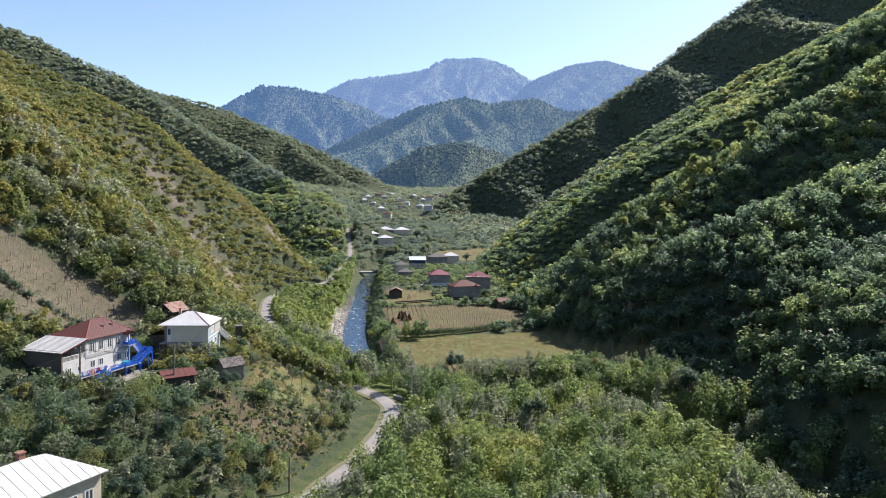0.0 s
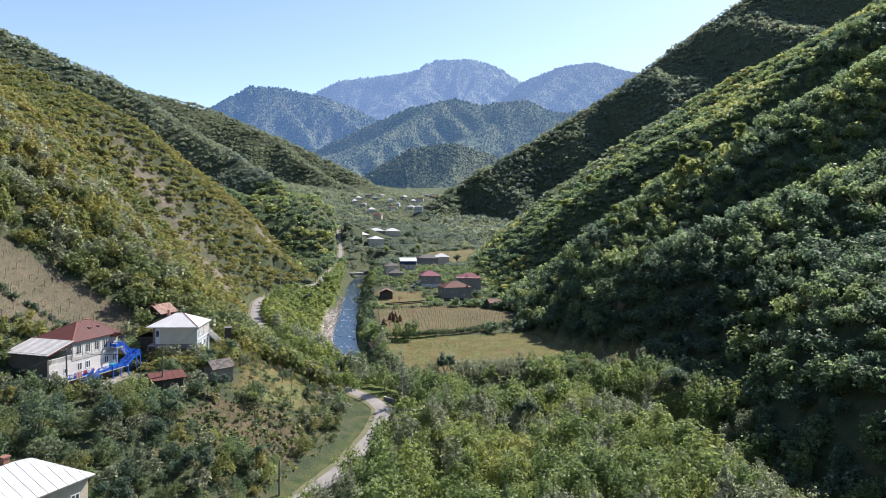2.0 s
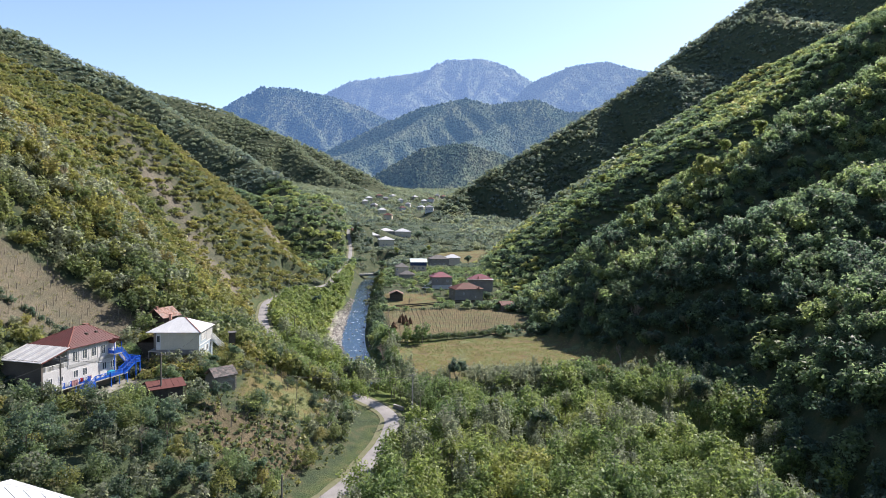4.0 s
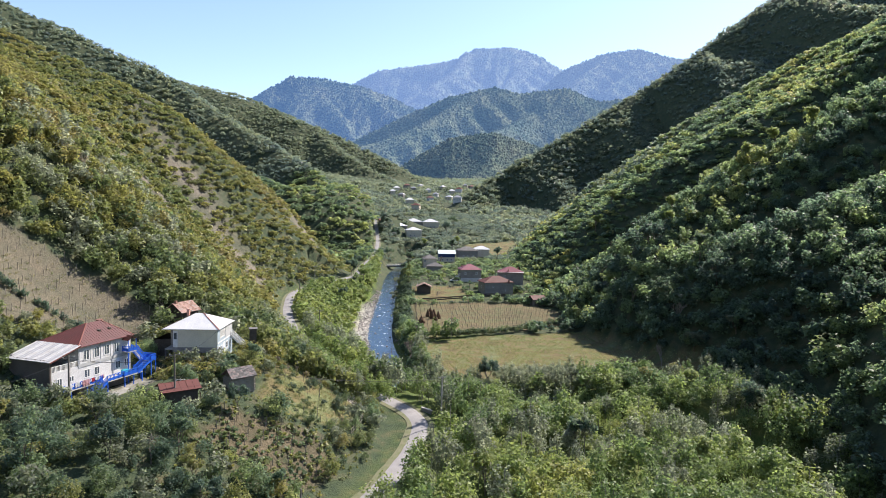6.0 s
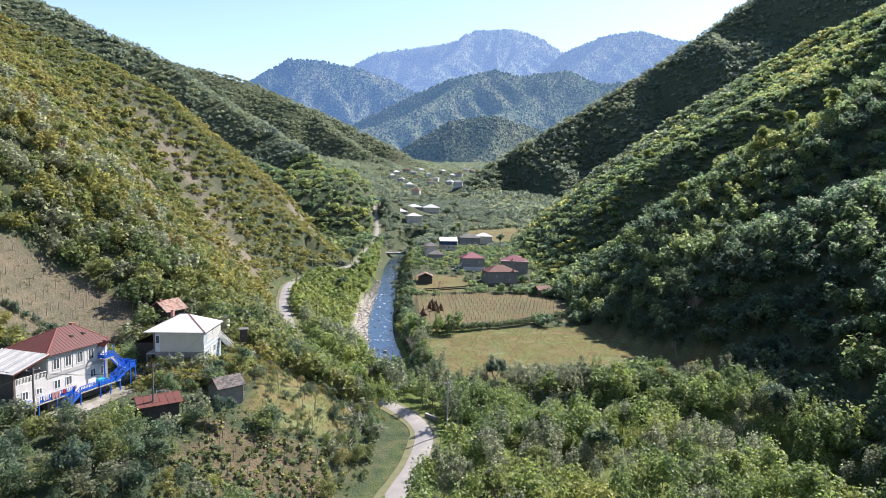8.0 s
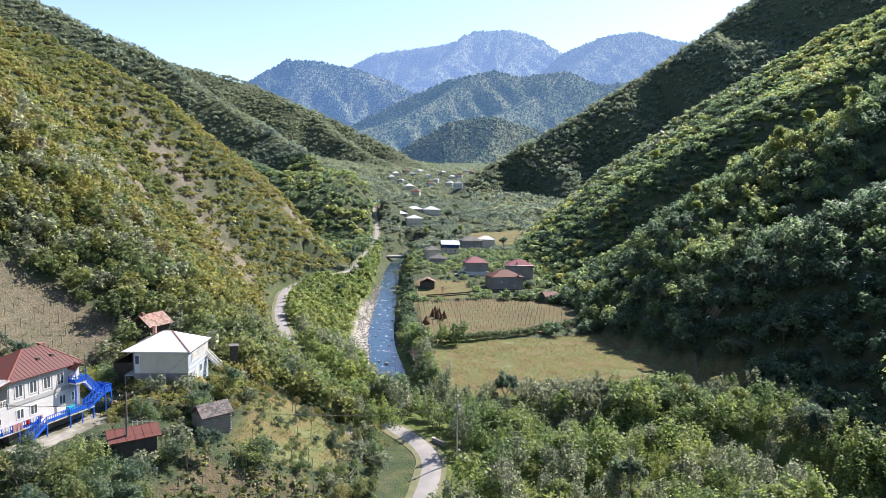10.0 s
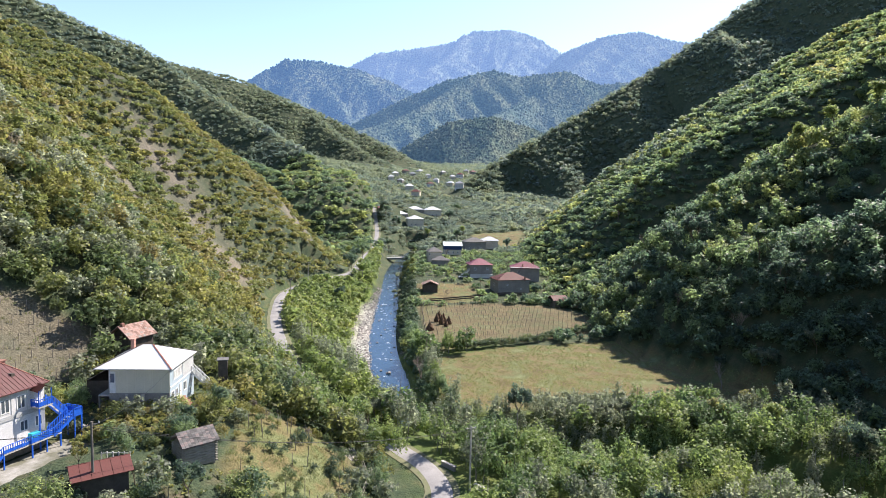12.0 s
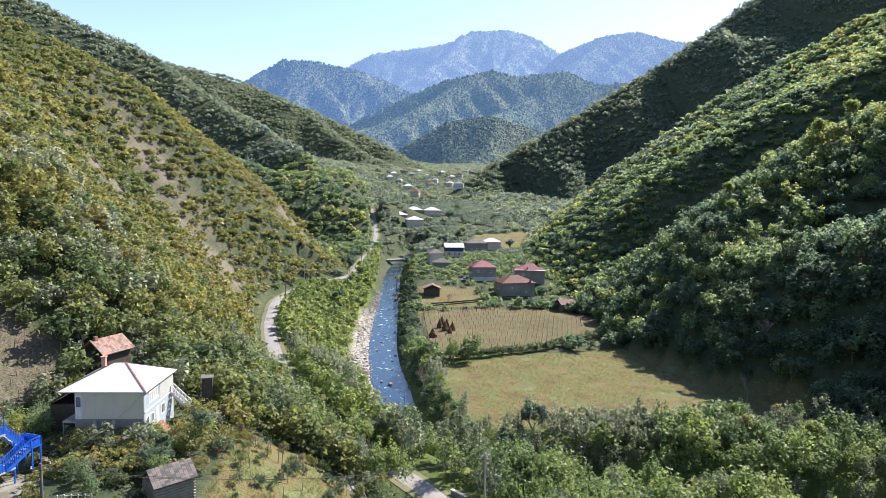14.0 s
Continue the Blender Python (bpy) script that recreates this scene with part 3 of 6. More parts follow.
def woods(name, label, spots, kinds, category="trees", mat=None):
    """One mesh for a stretch of wood. spots: x, y, z, scale, tint, kind; kinds: crown templates."""
    vs, ts = [], []
    for (x, y, z, s, tint, k), turn in zip(spots, rng.rand(len(spots)) * 6.283):
        v = kinds[int(k)]
        ca, sa = math.cos(turn) * s, math.sin(turn) * s
        vs.append(np.stack([v[:, 0] * ca - v[:, 1] * sa + x, v[:, 0] * sa + v[:, 1] * ca + y, v[:, 2] * s + z], 1).astype(np.float32))
        ts.append(np.full(len(v), tint, np.float32))
    if not vs:
        return None
    v = np.concatenate(vs)
    ob = new(name, mesh_of(name, v, np.arange(len(v)).reshape(-1, 3), mat or mat_leaf, False, {"tint": np.concatenate(ts)}))
    return tagged(ob, label, category, kind="stuff")


def open_ground(x, y):
    """True where no wood grows: water, road, fields, yards."""
    no = (near_line(RIVER, x, y)[0] < np.where(y < 180, 3.3, 8.5)) | (near_line(ROAD, x, y)[0] < np.where(((y > 152) & (y < 200)) | (y > 300), 3.2, 3.8))
    for p in (MEADOW, VINEYARD, ORCHARD, SLOPE_PLOT, LAWN, HAYFIELD, GARDEN, CLEARING):
        no |= in_poly(x, y, p)
    dr, zr = near_line(RIVER, x, y)
    no |= (y > 185) & (dr < 7 + 5.0 * smooth(200, 238, y) * (1 - smooth(290, 345, y))) & (x < 6)
    for hx, hy, hr in HOUSE_SPOTS:
        no |= np.hypot(x - hx, y - hy) < hr
    return no


FAR_SPOTS = [(36, 960), (54, 1010), (80, 1060), (29, 925), (41, 900), (78, 860), (118, 940), (152, 1036), (105, 780), (52, 762), (110, 992), (90, 902), (106, 872), (158, 1004), (83, 952), (48, 822), (63, 985), (132, 965)]
HOUSE_SPOTS = [(-34, 144, 8), (-47, 127, 9.5), (-42, 161, 5), (-20, 126, 5), (-31, 64, 10), (-30, 120, 5), (60, 314, 11), (53, 342, 9), (75, 336, 10),
               (72, 276, 6), (80, 276, 5), (26, 317, 5), (35, 376, 7), (46, 402, 8), (68, 424, 12), (36, 542, 12), (26, 560, 11), (40, 586, 12), (56, 586, 12), (48, 395, 7), (44, 338, 5), (17, 447, 5), (-41, 123, 8), (-58.5, 100, 4),
               (-36.5, 117, 5), (-26, 152, 4), (10, 600, 5), (36, 366, 6), (60, 302, 5), (74, 328, 6), (53, 332, 6), (93, 262, 4), (76, 276, 6), (15.2, 134.5, 5.0), (14, 141, 3.5)] + [(x, y - 3, 7.5) for x, y in FAR_SPOTS]


def scatter(x0, x1, y0, y1, gap, jitter=0.5):
    gx3, gy3 = np.meshgrid(np.arange(x0, x1, gap), np.arange(y0, y1, gap), indexing="ij")
    x, y = gx3.ravel(), gy3.ravel()
    return x + (rng.rand(len(x)) - 0.5) * gap * 2 * jitter, y + (rng.rand(len(y)) - 0.5) * gap * 2 * jitter


def in_view(x, y, z, margin=0.06):
    """Keeps the woods to the stretch of valley that the flight overlooks."""
    ax, dy = x / np.maximum(y + 4, 1.0), y
    return (dy > 28) & (ax > -0.66 - margin - 8 / np.maximum(y, 1)) & (ax < 0.99 + margin + 8 / np.maximum(y, 1)) & ((z - 33) / np.maximum(y - 30, 1) < 0.62)


near_kinds = [crown(840, 6.4, 7.4, 30, 0.35, -0.1, i, 0.6) for i in range(6)]
semi_kinds = [crown(330, 6.6, 7.4, 24, 0.60, -0.1, 90 + i, 0.45) for i in range(6)]
slim_kinds = [crown(560, 3.6, 8.4, 26, 0.29, -0.1, 10 + i, 0.7) for i in range(6)]
mid_kinds = [crown(190, 7.6, 7.0, 18, 0.98, -0.15, 20 + i, 0.35) for i in range(6)]
slope_kinds = [crown(125, 6.6, 3.7, 13, 0.84, -0.2, 40 + i, 0.3) for i in range(6)]
far_kinds = [crown(34, 9.4, 5.6, 9, 1.85, -0.25, 60 + i, 0.2) for i in range(6)]
weed_kinds = [crown(16, 1.3, 0.9, 4, 0.32, -0.3, 84 + i) for i in range(4)]
tuft_kinds = [crown(10, 1.1, 0.6, 3, 0.45, -0.3, 80 + i) for i in range(4)]


def overlooked(x, y, z):
    """True where the land lets a spot be seen from the air over the valley mouth; hidden far slopes need no trees."""
    seen = np.zeros(len(x), bool)
    for ex, ey, ez in ((0, 0, 33), (-1, 57, 35)):
        clear = np.ones(len(x), bool)
        for f in (0.4, 0.55, 0.67, 0.77, 0.85, 0.91, 0.955):
            px, py, pz = ex + (x - ex) * f, ey + (y - ey) * f, ez + (z + 9 - ez) * f
            clear &= height(px, py) < pz + 1.0
        seen |= clear
    return seen


def spots_of(x, y, scale, tint, kinds):
    keep = ~open_ground(x, y)
    x, y, scale, tint = x[keep], y[keep], scale[keep], tint[keep]
    z = height(x, y)
    keep = in_view(x, y, z)
    if len(x) > 3000:
        keep &= overlooked(x, y, z)
    k = rng.randint(kinds, size=len(x))
    return np.stack([x, y, z - 0.15, scale, np.clip(tint, 0, 1), k], 1)[keep]


def tints(x, y, base, spread):
    return base + spread * (1.6 * fbm(x / 28, y / 28) + 1.1 * (rng.rand(len(x)) - 0.5))


# open slope: low yellowing scrub between bare strips
x, y = scatter(-330, 0, 120, 470, 3.05)
keep = (x < left_foot(y) - 2) & ((y > 205) | (left_foot(y) - x > 74)) & (rng.rand(len(x)) > 0.85 * scree_mask(x, y))
x, y = x[keep], y[keep]
sp = spots_of(x, y, 0.55 + 0.45 * rng.rand(len(x)) + 0.6 * fbm(x / 20, y / 20), tints(x, y, 0.68, 0.26), 6)
woods("forest", "low yellowing broad-leaved scrub on the sunny slope", sp, slope_kinds)
# shaded slope: taller dense wood
x, y = scatter(70, 430, 70, 470, 4.2)
keep = x > right_foot(y) - 3
x, y = x[keep], y[keep]
sp = spots_of(x, y, 0.70 + 0.75 * rng.rand(len(x)) ** 1.4, tints(x, y, 0.54, 0.50), 6)
near = sp[:, 1] < 300
# tints lowered near the foot: the hill's shade painted into the leaves
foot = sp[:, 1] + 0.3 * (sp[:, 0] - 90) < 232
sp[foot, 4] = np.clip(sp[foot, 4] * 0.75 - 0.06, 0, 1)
x, y = scatter(80, 190, 70, 240, 5.6)
keep = x > right_foot(y) - 4
# low tints here paint the same shade into the undergrowth
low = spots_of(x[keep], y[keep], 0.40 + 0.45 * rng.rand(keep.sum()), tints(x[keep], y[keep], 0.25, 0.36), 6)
woods("forest", "undergrowth with painted shade along the foot of the shaded slope", low, semi_kinds, mat=mat_shade)
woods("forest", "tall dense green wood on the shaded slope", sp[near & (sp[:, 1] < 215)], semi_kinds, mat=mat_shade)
woods("forest", "dense green wood higher on the shaded slope", sp[near & (sp[:, 1] >= 215)], semi_kinds, mat=mat_shade)
woods("forest", "green wood on the far part of the shaded slope", sp[~near], slope_kinds, mat=mat_shade)
# valley woods by the river and road
x, y = scatter(-25, 125, 40, 232, 3.7)
brush = (x > 14) & (x < 54) & (y < 186) & (y > np.interp(x, RIVER[::-1, 0], RIVER[::-1, 1]) + 2)
keep = (x > left_foot(y) + 3) & (x < right_foot(y)) & ~((x < 0) & (y > 150)) & ~(brush & (rng.rand(len(x)) < 0.8))
x, y = x[keep], y[keep]
sp = spots_of(x, y, 0.72 + 0.8 * rng.rand(len(x)) ** 1.3, tints(x, y, 0.42, 0.38), 6)
pick = fbm(sp[:, 0] / 16, sp[:, 1] / 16) + 0.04 + 0.25 * (rng.rand(len(sp)) - 0.5)
woods("forest", "light green river wood on the valley floor", sp[(pick < 0.0) & (sp[:, 1] < 165)], near_kinds, mat=mat_fresh)
woods("forest", "light green river wood on the valley floor", sp[(pick < 0.0) & (sp[:, 1] >= 165)], semi_kinds, mat=mat_fresh)
woods("forest", "slender young trees on the valley floor", sp[(pick >= 0.0) & (pick < 0.08)], slim_kinds, mat=mat_fresh)
woods("forest", "silvery willows on the valley floor", sp[pick >= 0.08], slim_kinds, mat=mat_silver)
slender = sp[pick >= -0.05]
# left bank between road and river
x, y = scatter(-40, 8, 150, 440, 3.0)
keep = (x > left_foot(y) + 4)
x, y = x[keep], y[keep]
keep = near_line(RIVER, x, y)[0] > 6.5
x, y = x[keep], y[keep]
sp = spots_of(x, y, 0.45 + 0.45 * rng.rand(len(x)) + 0.25 * (y < 215), tints(x, y, 0.58, 0.22), 6)
near = sp[:, 1] < 225
grey = rng.rand(len(sp)) < 0.35
woods("forest", "young trees between lane and river", sp[near & ~grey], semi_kinds, mat=mat_fresh)
woods("forest", "slender grey-green willows between lane and river", sp[near & grey] * [1, 1, 1, 1.3, 1, 1], slim_kinds, mat=mat_silver)
woods("forest", "young trees between lane and river", sp[~near], mid_kinds, mat=mat_fresh)
# roadside trees on the hill side of the lane
x, y = scatter(-60, 6, 148, 232, 3.5)
keep = (x < left_foot(y) - 1) & (left_foot(y) - x < 26) & (y + 0.5 * x > 128)
x, y = x[keep], y[keep]
sp = spots_of(x, y, 0.75 + 0.45 * rng.rand(len(x)), tints(x, y, 0.6, 0.3), 6)
woods("hedge", "dense scrub above the lane", sp, semi_kinds, "shrubs")
screen = [(-9, 151), (2, 147.5), (6, 147), (5, 152), (-2, 164), (-13, 183), (-23, 200), (-31, 197), (-20, 172)]
x, y = scatter(-32, 8, 145, 202, 2.6)
keep = in_poly(x, y, screen) & (near_line(ROAD, x, y)[0] > 2.9)
x, y = x[keep], y[keep]
sp = np.stack([x, y, height(x, y) - 0.1, 0.85 + 0.45 * rng.rand(len(x)), np.clip(tints(x, y, 0.5, 0.25), 0, 1), rng.randint(6, size=len(x))], 1)
pick = rng.rand(len(sp))
woods("forest", "tall light trees that hide the lane", sp[pick < 0.6], slim_kinds, mat=mat_fresh)
woods("forest", "tall grey-green trees that hide the lane", sp[pick >= 0.6], slim_kinds, mat=mat_silver)
# dark hedge across the hillside plot
hx = np.repeat(np.linspace(-80, -54, 26), 2) + rng.rand(52)
hy = np.interp(hx, [-80, -66, -54], [137, 137, 143]) + rng.rand(52) * 1.6
sp = np.stack([hx, hy, height(hx, hy) - 0.1, 0.22 + 0.2 * rng.rand(52), 0.3 * rng.rand(52), rng.randint(6, size=52)], 1)
woods("hedge", "dark hedge across the hillside plot", sp, semi_kinds, "hedge", mat=mat_shade)
# gardens round the houses
x, y = scatter(-105, 3, 40, 215, 2.6)
keep = (x < left_foot(y) - 1) & (left_foot(y) - x < 84) & (fbm(x / 11 + 5, y / 11) > -0.32) & ~((y > 148) & (left_foot(y) - x < 26) & (y + 0.5 * x > 128))
x, y = x[keep], y[keep]
sp = spots_of(x, y, 0.30 + 0.50 * rng.rand(len(x)) ** 1.4, tints(x, y, 0.42, 0.55), 6)
pick = rng.rand(len(sp))
far_off = (sp[:, 1] > 150) | (sp[:, 0] < -55)
sp[far_off, 4] = np.clip(sp[far_off, 4] * 0.7 + 0.34, 0, 1)
sp[far_off & (sp[:, 1] > 150), 3] *= 1.5
woods("hedge", "tangled garden shrubs and fruit trees round the houses", sp[(pick < 0.4) & ~far_off], near_kinds, "shrubs", mat=mat_shade)
woods("hedge", "yellowing garden shrubs and vines round the houses", sp[(pick >= 0.4) & (pick < 0.75) & ~far_off], near_kinds, "shrubs")
woods("hedge", "garden shrubs and young trees on the slope above the houses", sp[(pick < 0.75) & far_off], semi_kinds, "shrubs")
woods("hedge", "grey-leaved garden shrubs", sp[pick >= 0.75], semi_kinds, "shrubs", mat=mat_silver)
# upright blades of grass
def blades(n, wide, tall, seed):
    r = np.random.RandomState(seed)
    p = np.concatenate([(r.rand(n, 2) - 0.5) * 1.1, np.zeros((n, 1))], 1)
    a = r.rand(n) * 6.283
    s = np.stack([np.cos(a), np.sin(a), 0 * a], 1) * wide
    top = p + np.stack([(r.rand(n) - 0.5) * 0.5, (r.rand(n) - 0.5) * 0.5, tall * (0.5 + 0.5 * r.rand(n))], 1)
    return np.stack([p - s, p + s, top], 1).reshape(-1, 3)


blade_kinds = [blades(16, 0.045, 0.7, 200 + i) for i in range(4)]
# slender trunks in the river wood
def stem(tall, lean, radius=0.09):
    a = np.array([(math.cos(k * 2.094), math.sin(k * 2.094), 0) for k in range(3)])
    lo, hi = a * radius, a * radius * 0.4 + np.array([lean, lean * 0.4, tall])
    return np.concatenate([np.stack([lo[i], lo[(i + 1) % 3], hi[(i + 1) % 3], lo[i], hi[(i + 1) % 3], hi[i]]) for i in range(3)])


stem_kinds = [stem(5.4 + 0.6 * i, 0.5 - 0.25 * i) for i in range(4)]
sp = slender.copy()
sp[:, 5] = sp[:, 5] % 4
woods("trunks", "slender pale grey trunks of the river wood", sp, stem_kinds, "tree trunks", mat=mat_pale_bark)
# brush of silvery saplings between river and meadow
x, y = scatter(14, 76, 164, 186, 1.4)
keep = (near_line(RIVER, x, y)[0] > 4.4) & ~in_poly(x, y, MEADOW) & (y > np.interp(x, RIVER[::-1, 0], RIVER[::-1, 1])) & (x > 14)
x, y = x[keep], y[keep]
sp = np.stack([x, y, height(x, y) - 0.1, 1.1 + 0.5 * rng.rand(len(x)), np.clip(tints(x, y, 0.6, 0.3), 0, 1), rng.randint(4, size=len(x))], 1)
woods("saplings", "dense brush of silvery saplings beside the meadow", sp, [crown(130, 1.6, 4.6, 14, 0.25, -0.05, 120 + i, 0.8) for i in range(4)], "saplings", mat=mat_silver)
# low weeds on the house terrace
x, y = scatter(-72, 2, 84, 158, 1.0)
keep = (x < left_foot(y) - 1) & ~in_poly(x, y, LAWN) & ~in_poly(x, y, GARDEN) & (np.hypot((x + 43) / 1.7, y - 124) > 7.5) & (np.hypot(x + 34, y - 144) > 6) & (fbm(x / 5, y / 5) > -0.12)
x, y = x[keep], y[keep]
sp = np.stack([x, y, height(x, y) - 0.05, 0.45 + 0.8 * rng.rand(len(x)) ** 2, np.clip(tints(x, y, 0.5, 0.4), 0, 1), rng.randint(4, size=len(x))], 1)
sp = sp[~in_poly(sp[:, 0], sp[:, 1], SLOPE_PLOT)]
woods("weeds", "rank weeds and tall grass on the house terrace", sp, weed_kinds, "weeds")
# low vines, weeds and dry grass
x, y = scatter(-26, -2, 104, 152, 0.62)
keep = in_poly(x, y, GARDEN) | in_poly(x, y, LAWN)
x, y = x[keep], y[keep]
low = np.stack([x, y, height(x, y) - 0.05, 0.6 + 0.9 * rng.rand(len(x)), rng.rand(len(x)), rng.randint(4, size=len(x))], 1)
vine = in_poly(x, y, GARDEN)
patchy = fbm(x / 3.5, y / 3.5) > -0.02
low[~vine, 3] *= 0.6
low[~vine, 4] = np.clip(0.45 + 1.8 * fbm(x / 5 + 9, y / 5), 0, 1)[~vine]
bushy = low[~vine & (rng.rand(len(x)) < 0.06)] * [1, 1, 1, 0.42, 1, 1]
woods("hedge", "low bushes and weeds on the garden slope", bushy, near_kinds, "shrubs")
woods("grass", "tall dry grass on the garden slope", low[~vine & patchy], blade_kinds, "grass", mat=mat_tall_grass)
low[:, 4] = 0.25 + 0.45 * low[:, 4]
woods("vines", "low straggling vines on garden soil", low[vine & (rng.rand(len(x)) < 0.45)], tuft_kinds, "vines")
# withered vines in rows on the hillside plot, and the grape arbour before the white-roofed house
x, y = scatter(-92, -44, 126, 168, 1.15, 0.2)
row = (np.floor(x / 1.15).astype(int) % 2 == 0) & in_poly(x, y, SLOPE_PLOT)
x, y = x[row], y[row]
low = np.stack([x, y, height(x, y) - 0.05, 0.5 + 0.6 * rng.rand(len(x)), rng.rand(len(x)) * 0.9, rng.randint(4, size=len(x))], 1)
woods("vines", "withered brown vines in rows on the hillside plot", low, blade_kinds, "vines", mat=mat_tall_grass)
x, y = scatter(-38, -25, 129, 138.5, 0.9)
low = np.stack([x, y, height(x, y) + 1.2, 0.9 + 0.6 * rng.rand(len(x)), 0.55 + 0.4 * rng.rand(len(x)), rng.randint(4, size=len(x))], 1)
woods("vines", "browning grape leaves on a low arbour", low, weed_kinds, "vines")
x, y = scatter(15, 100, 170, 242, 0.8)
keep = in_poly(x, y, MEADOW) & (fbm(x / 4, y / 4) > -0.14)
x, y = x[keep], y[keep]
low = np.stack([x, y, height(x, y) - 0.05, 0.35 + 0.45 * rng.rand(len(x)), np.clip(0.3 + 1.1 * fbm(x / 14, y / 7) + 0.3 * (rng.rand(len(x)) - 0.5), 0, 1), rng.randint(4, size=len(x))], 1)
woods("grass", "rough autumn grass of the meadow", low, blade_kinds, "grass", mat=mat_straw)
# hedge between vineyard and meadow, scrub along both banks
hx = np.repeat(np.linspace(17, 76, 60), 2)
hy = np.interp(hx, [17, 23, 32, 50, 70, 76], [231, 229.5, 230, 236, 248, 252]) + rng.rand(len(hx)) * 2.2
sp = np.stack([hx, hy, height(hx, hy), 0.26 + 0.24 * rng.rand(len(hx)), 0.1 + 0.4 * rng.rand(len(hx)), rng.randint(6, size=len(hx))], 1)
woods("hedge", "dark hedge between vineyard and meadow", sp, semi_kinds, "hedge")
by = rng.uniform(178, 430, 420)
bx = np.interp(by, RIVER[:, 1], RIVER[:, 0]) + 5.9 + rng.rand(len(by)) * np.interp(by, [178, 240, 300, 430], [5, 5, 5, 6])
sp = np.stack([bx, by, height(bx, by) - 0.1, 0.30 + 0.35 * rng.rand(len(bx)), np.clip(0.38 + 1.2 * fbm(bx / 9, by / 14), 0, 1), rng.randint(6, size=len(bx))], 1)
near = sp[:, 1] < 260
woods("hedge", "dense bank scrub along the river", sp[near], semi_kinds, "shrubs", mat=mat_shade)
woods("hedge", "dense bank scrub along the river", sp[~near], mid_kinds, "shrubs")
# village trees
x, y = scatter(8, 130, 290, 720, 4.4)
keep = (x < right_foot(y) + 4) & (fbm(x / 22, y / 22) > -0.14)
x, y = x[keep], y[keep]
sp = spots_of(x, y, 0.5 + 0.5 * rng.rand(len(x)), tints(x, y, 0.48, 0.30), 6)
woods("forest", "orchard and bank trees among the village houses", sp[sp[:, 1] < 410], slope_kinds, mat=mat_shade)
# leaf colour here already carries painted haze
woods("forest", "tall trees round the upper houses", sp[sp[:, 1] >= 410] * [1, 1, 1, 1.25, 1, 1], slope_kinds, mat=mat_far_haze_leaf)
x, y = scatter(60, 110, 228, 300, 4.4)
keep = (x < right_foot(y) + 4)
x, y = x[keep], y[keep]
sp = spots_of(x, y, 0.5 + 0.4 * rng.rand(len(x)), tints(x, y, 0.35, 0.3), 6)
woods("forest", "trees along the foot of the shaded slope", sp, mid_kinds, mat=mat_shade)
# far valley and spurs
x, y = scatter(-560, 900, 430, 1500, 6.0)
far_gap = rng.rand(len(x)) < np.interp(y, [430, 1500], [1.0, 0.75])
x, y = x[far_gap], y[far_gap]
floor_zone = (x > left_foot(y) + 10) & (x < right_foot(y) - 10)
keep = ~((x > 8) & (x < right_foot(y)) & (y < 720)) & ~((y > 700) & (y < 1080) & floor_zone & (rng.rand(len(x)) < 0.55))
x, y = x[keep], y[keep]
sp = spots_of(x, y, np.clip(0.62 + 0.55 * rng.rand(len(x)) + 1.6 * fbm(x / 25, y / 25), 0.45, 1.7), tints(x, y, 0.50, 0.42), 6)
knob = (sp[:, 1] < 690) & (sp[:, 0] < 60)
back = (sp[:, 1] > 930) & (sp[:, 0] < 150)
woods("forest", "light green wood on the low knoll by the upper lane", sp[knob] * [1, 1, 1, 1.35, 1, 1], slope_kinds, mat=mat_shade)
# the next two woods have their haze in the leaf colour
woods("forest", "woods on the furthest near spur, haze painted into the leaves", sp[back], far_kinds, mat=mat_hazy_leaf)
woods("forest", "distant woods on the folded valley sides, leaves tinted with painted haze", sp[~knob & ~back], far_kinds, mat=mat_far_haze_leaf)

# ---- things ----
def part(name, bm, mat, parent, label=""):
    me = bpy.data.meshes.new(name)
    bm.to_mesh(me)
    bm.free()
    me.materials.append(mat)
    ob = new(name, me)
    ob.parent = parent
    if label:
        ob["label"] = label
    return ob


def box(bm, x0, x1, y0, y1, z0, z1):
    v = [bm.verts.new(c) for c in ((x0, y0, z0), (x1, y0, z0), (x1, y1, z0), (x0, y1, z0), (x0, y0, z1), (x1, y0, z1), (x1, y1, z1), (x0, y1, z1))]
    for f in ((3, 2, 1, 0), (4, 5, 6, 7), (0, 1, 5, 4), (1, 2, 6, 5), (2, 3, 7, 6), (3, 0, 4, 7)):
        bm.faces.new([v[i] for i in f])
    return bm


def boxed(*a):
    return box(bmesh.new(), *a)


def beam(bm, a, b, w, h=None):
    """A squared bar from a to b."""
    a, b, h = Vector(a), Vector(b), h or w
    d = (b - a).normalized()
    s = d.cross(Vector((0, 0, 1)) if abs(d.z) < 0.95 else Vector((0, 1, 0))).normalized() * w / 2
    u = s.cross(d).normalized() * h / 2
    p = [bm.verts.new(e + i * s + j * u) for e in (a, b) for i, j in ((-1, -1), (1, -1), (1, 1), (-1, 1))]
    for f in ((0, 1, 2, 3), (7, 6, 5, 4), (0, 4, 5, 1), (1, 5, 6, 2), (2, 6, 7, 3), (3, 7, 4, 0)):
        bm.faces.new([p[i] for i in f])
    return bm


def empty(name, x, y, z, rz=0):
    e = new(name)
    e.empty_display_size = 0.3
    e.matrix_world = pose(x, y, z, 0, 0, rz)
    return e


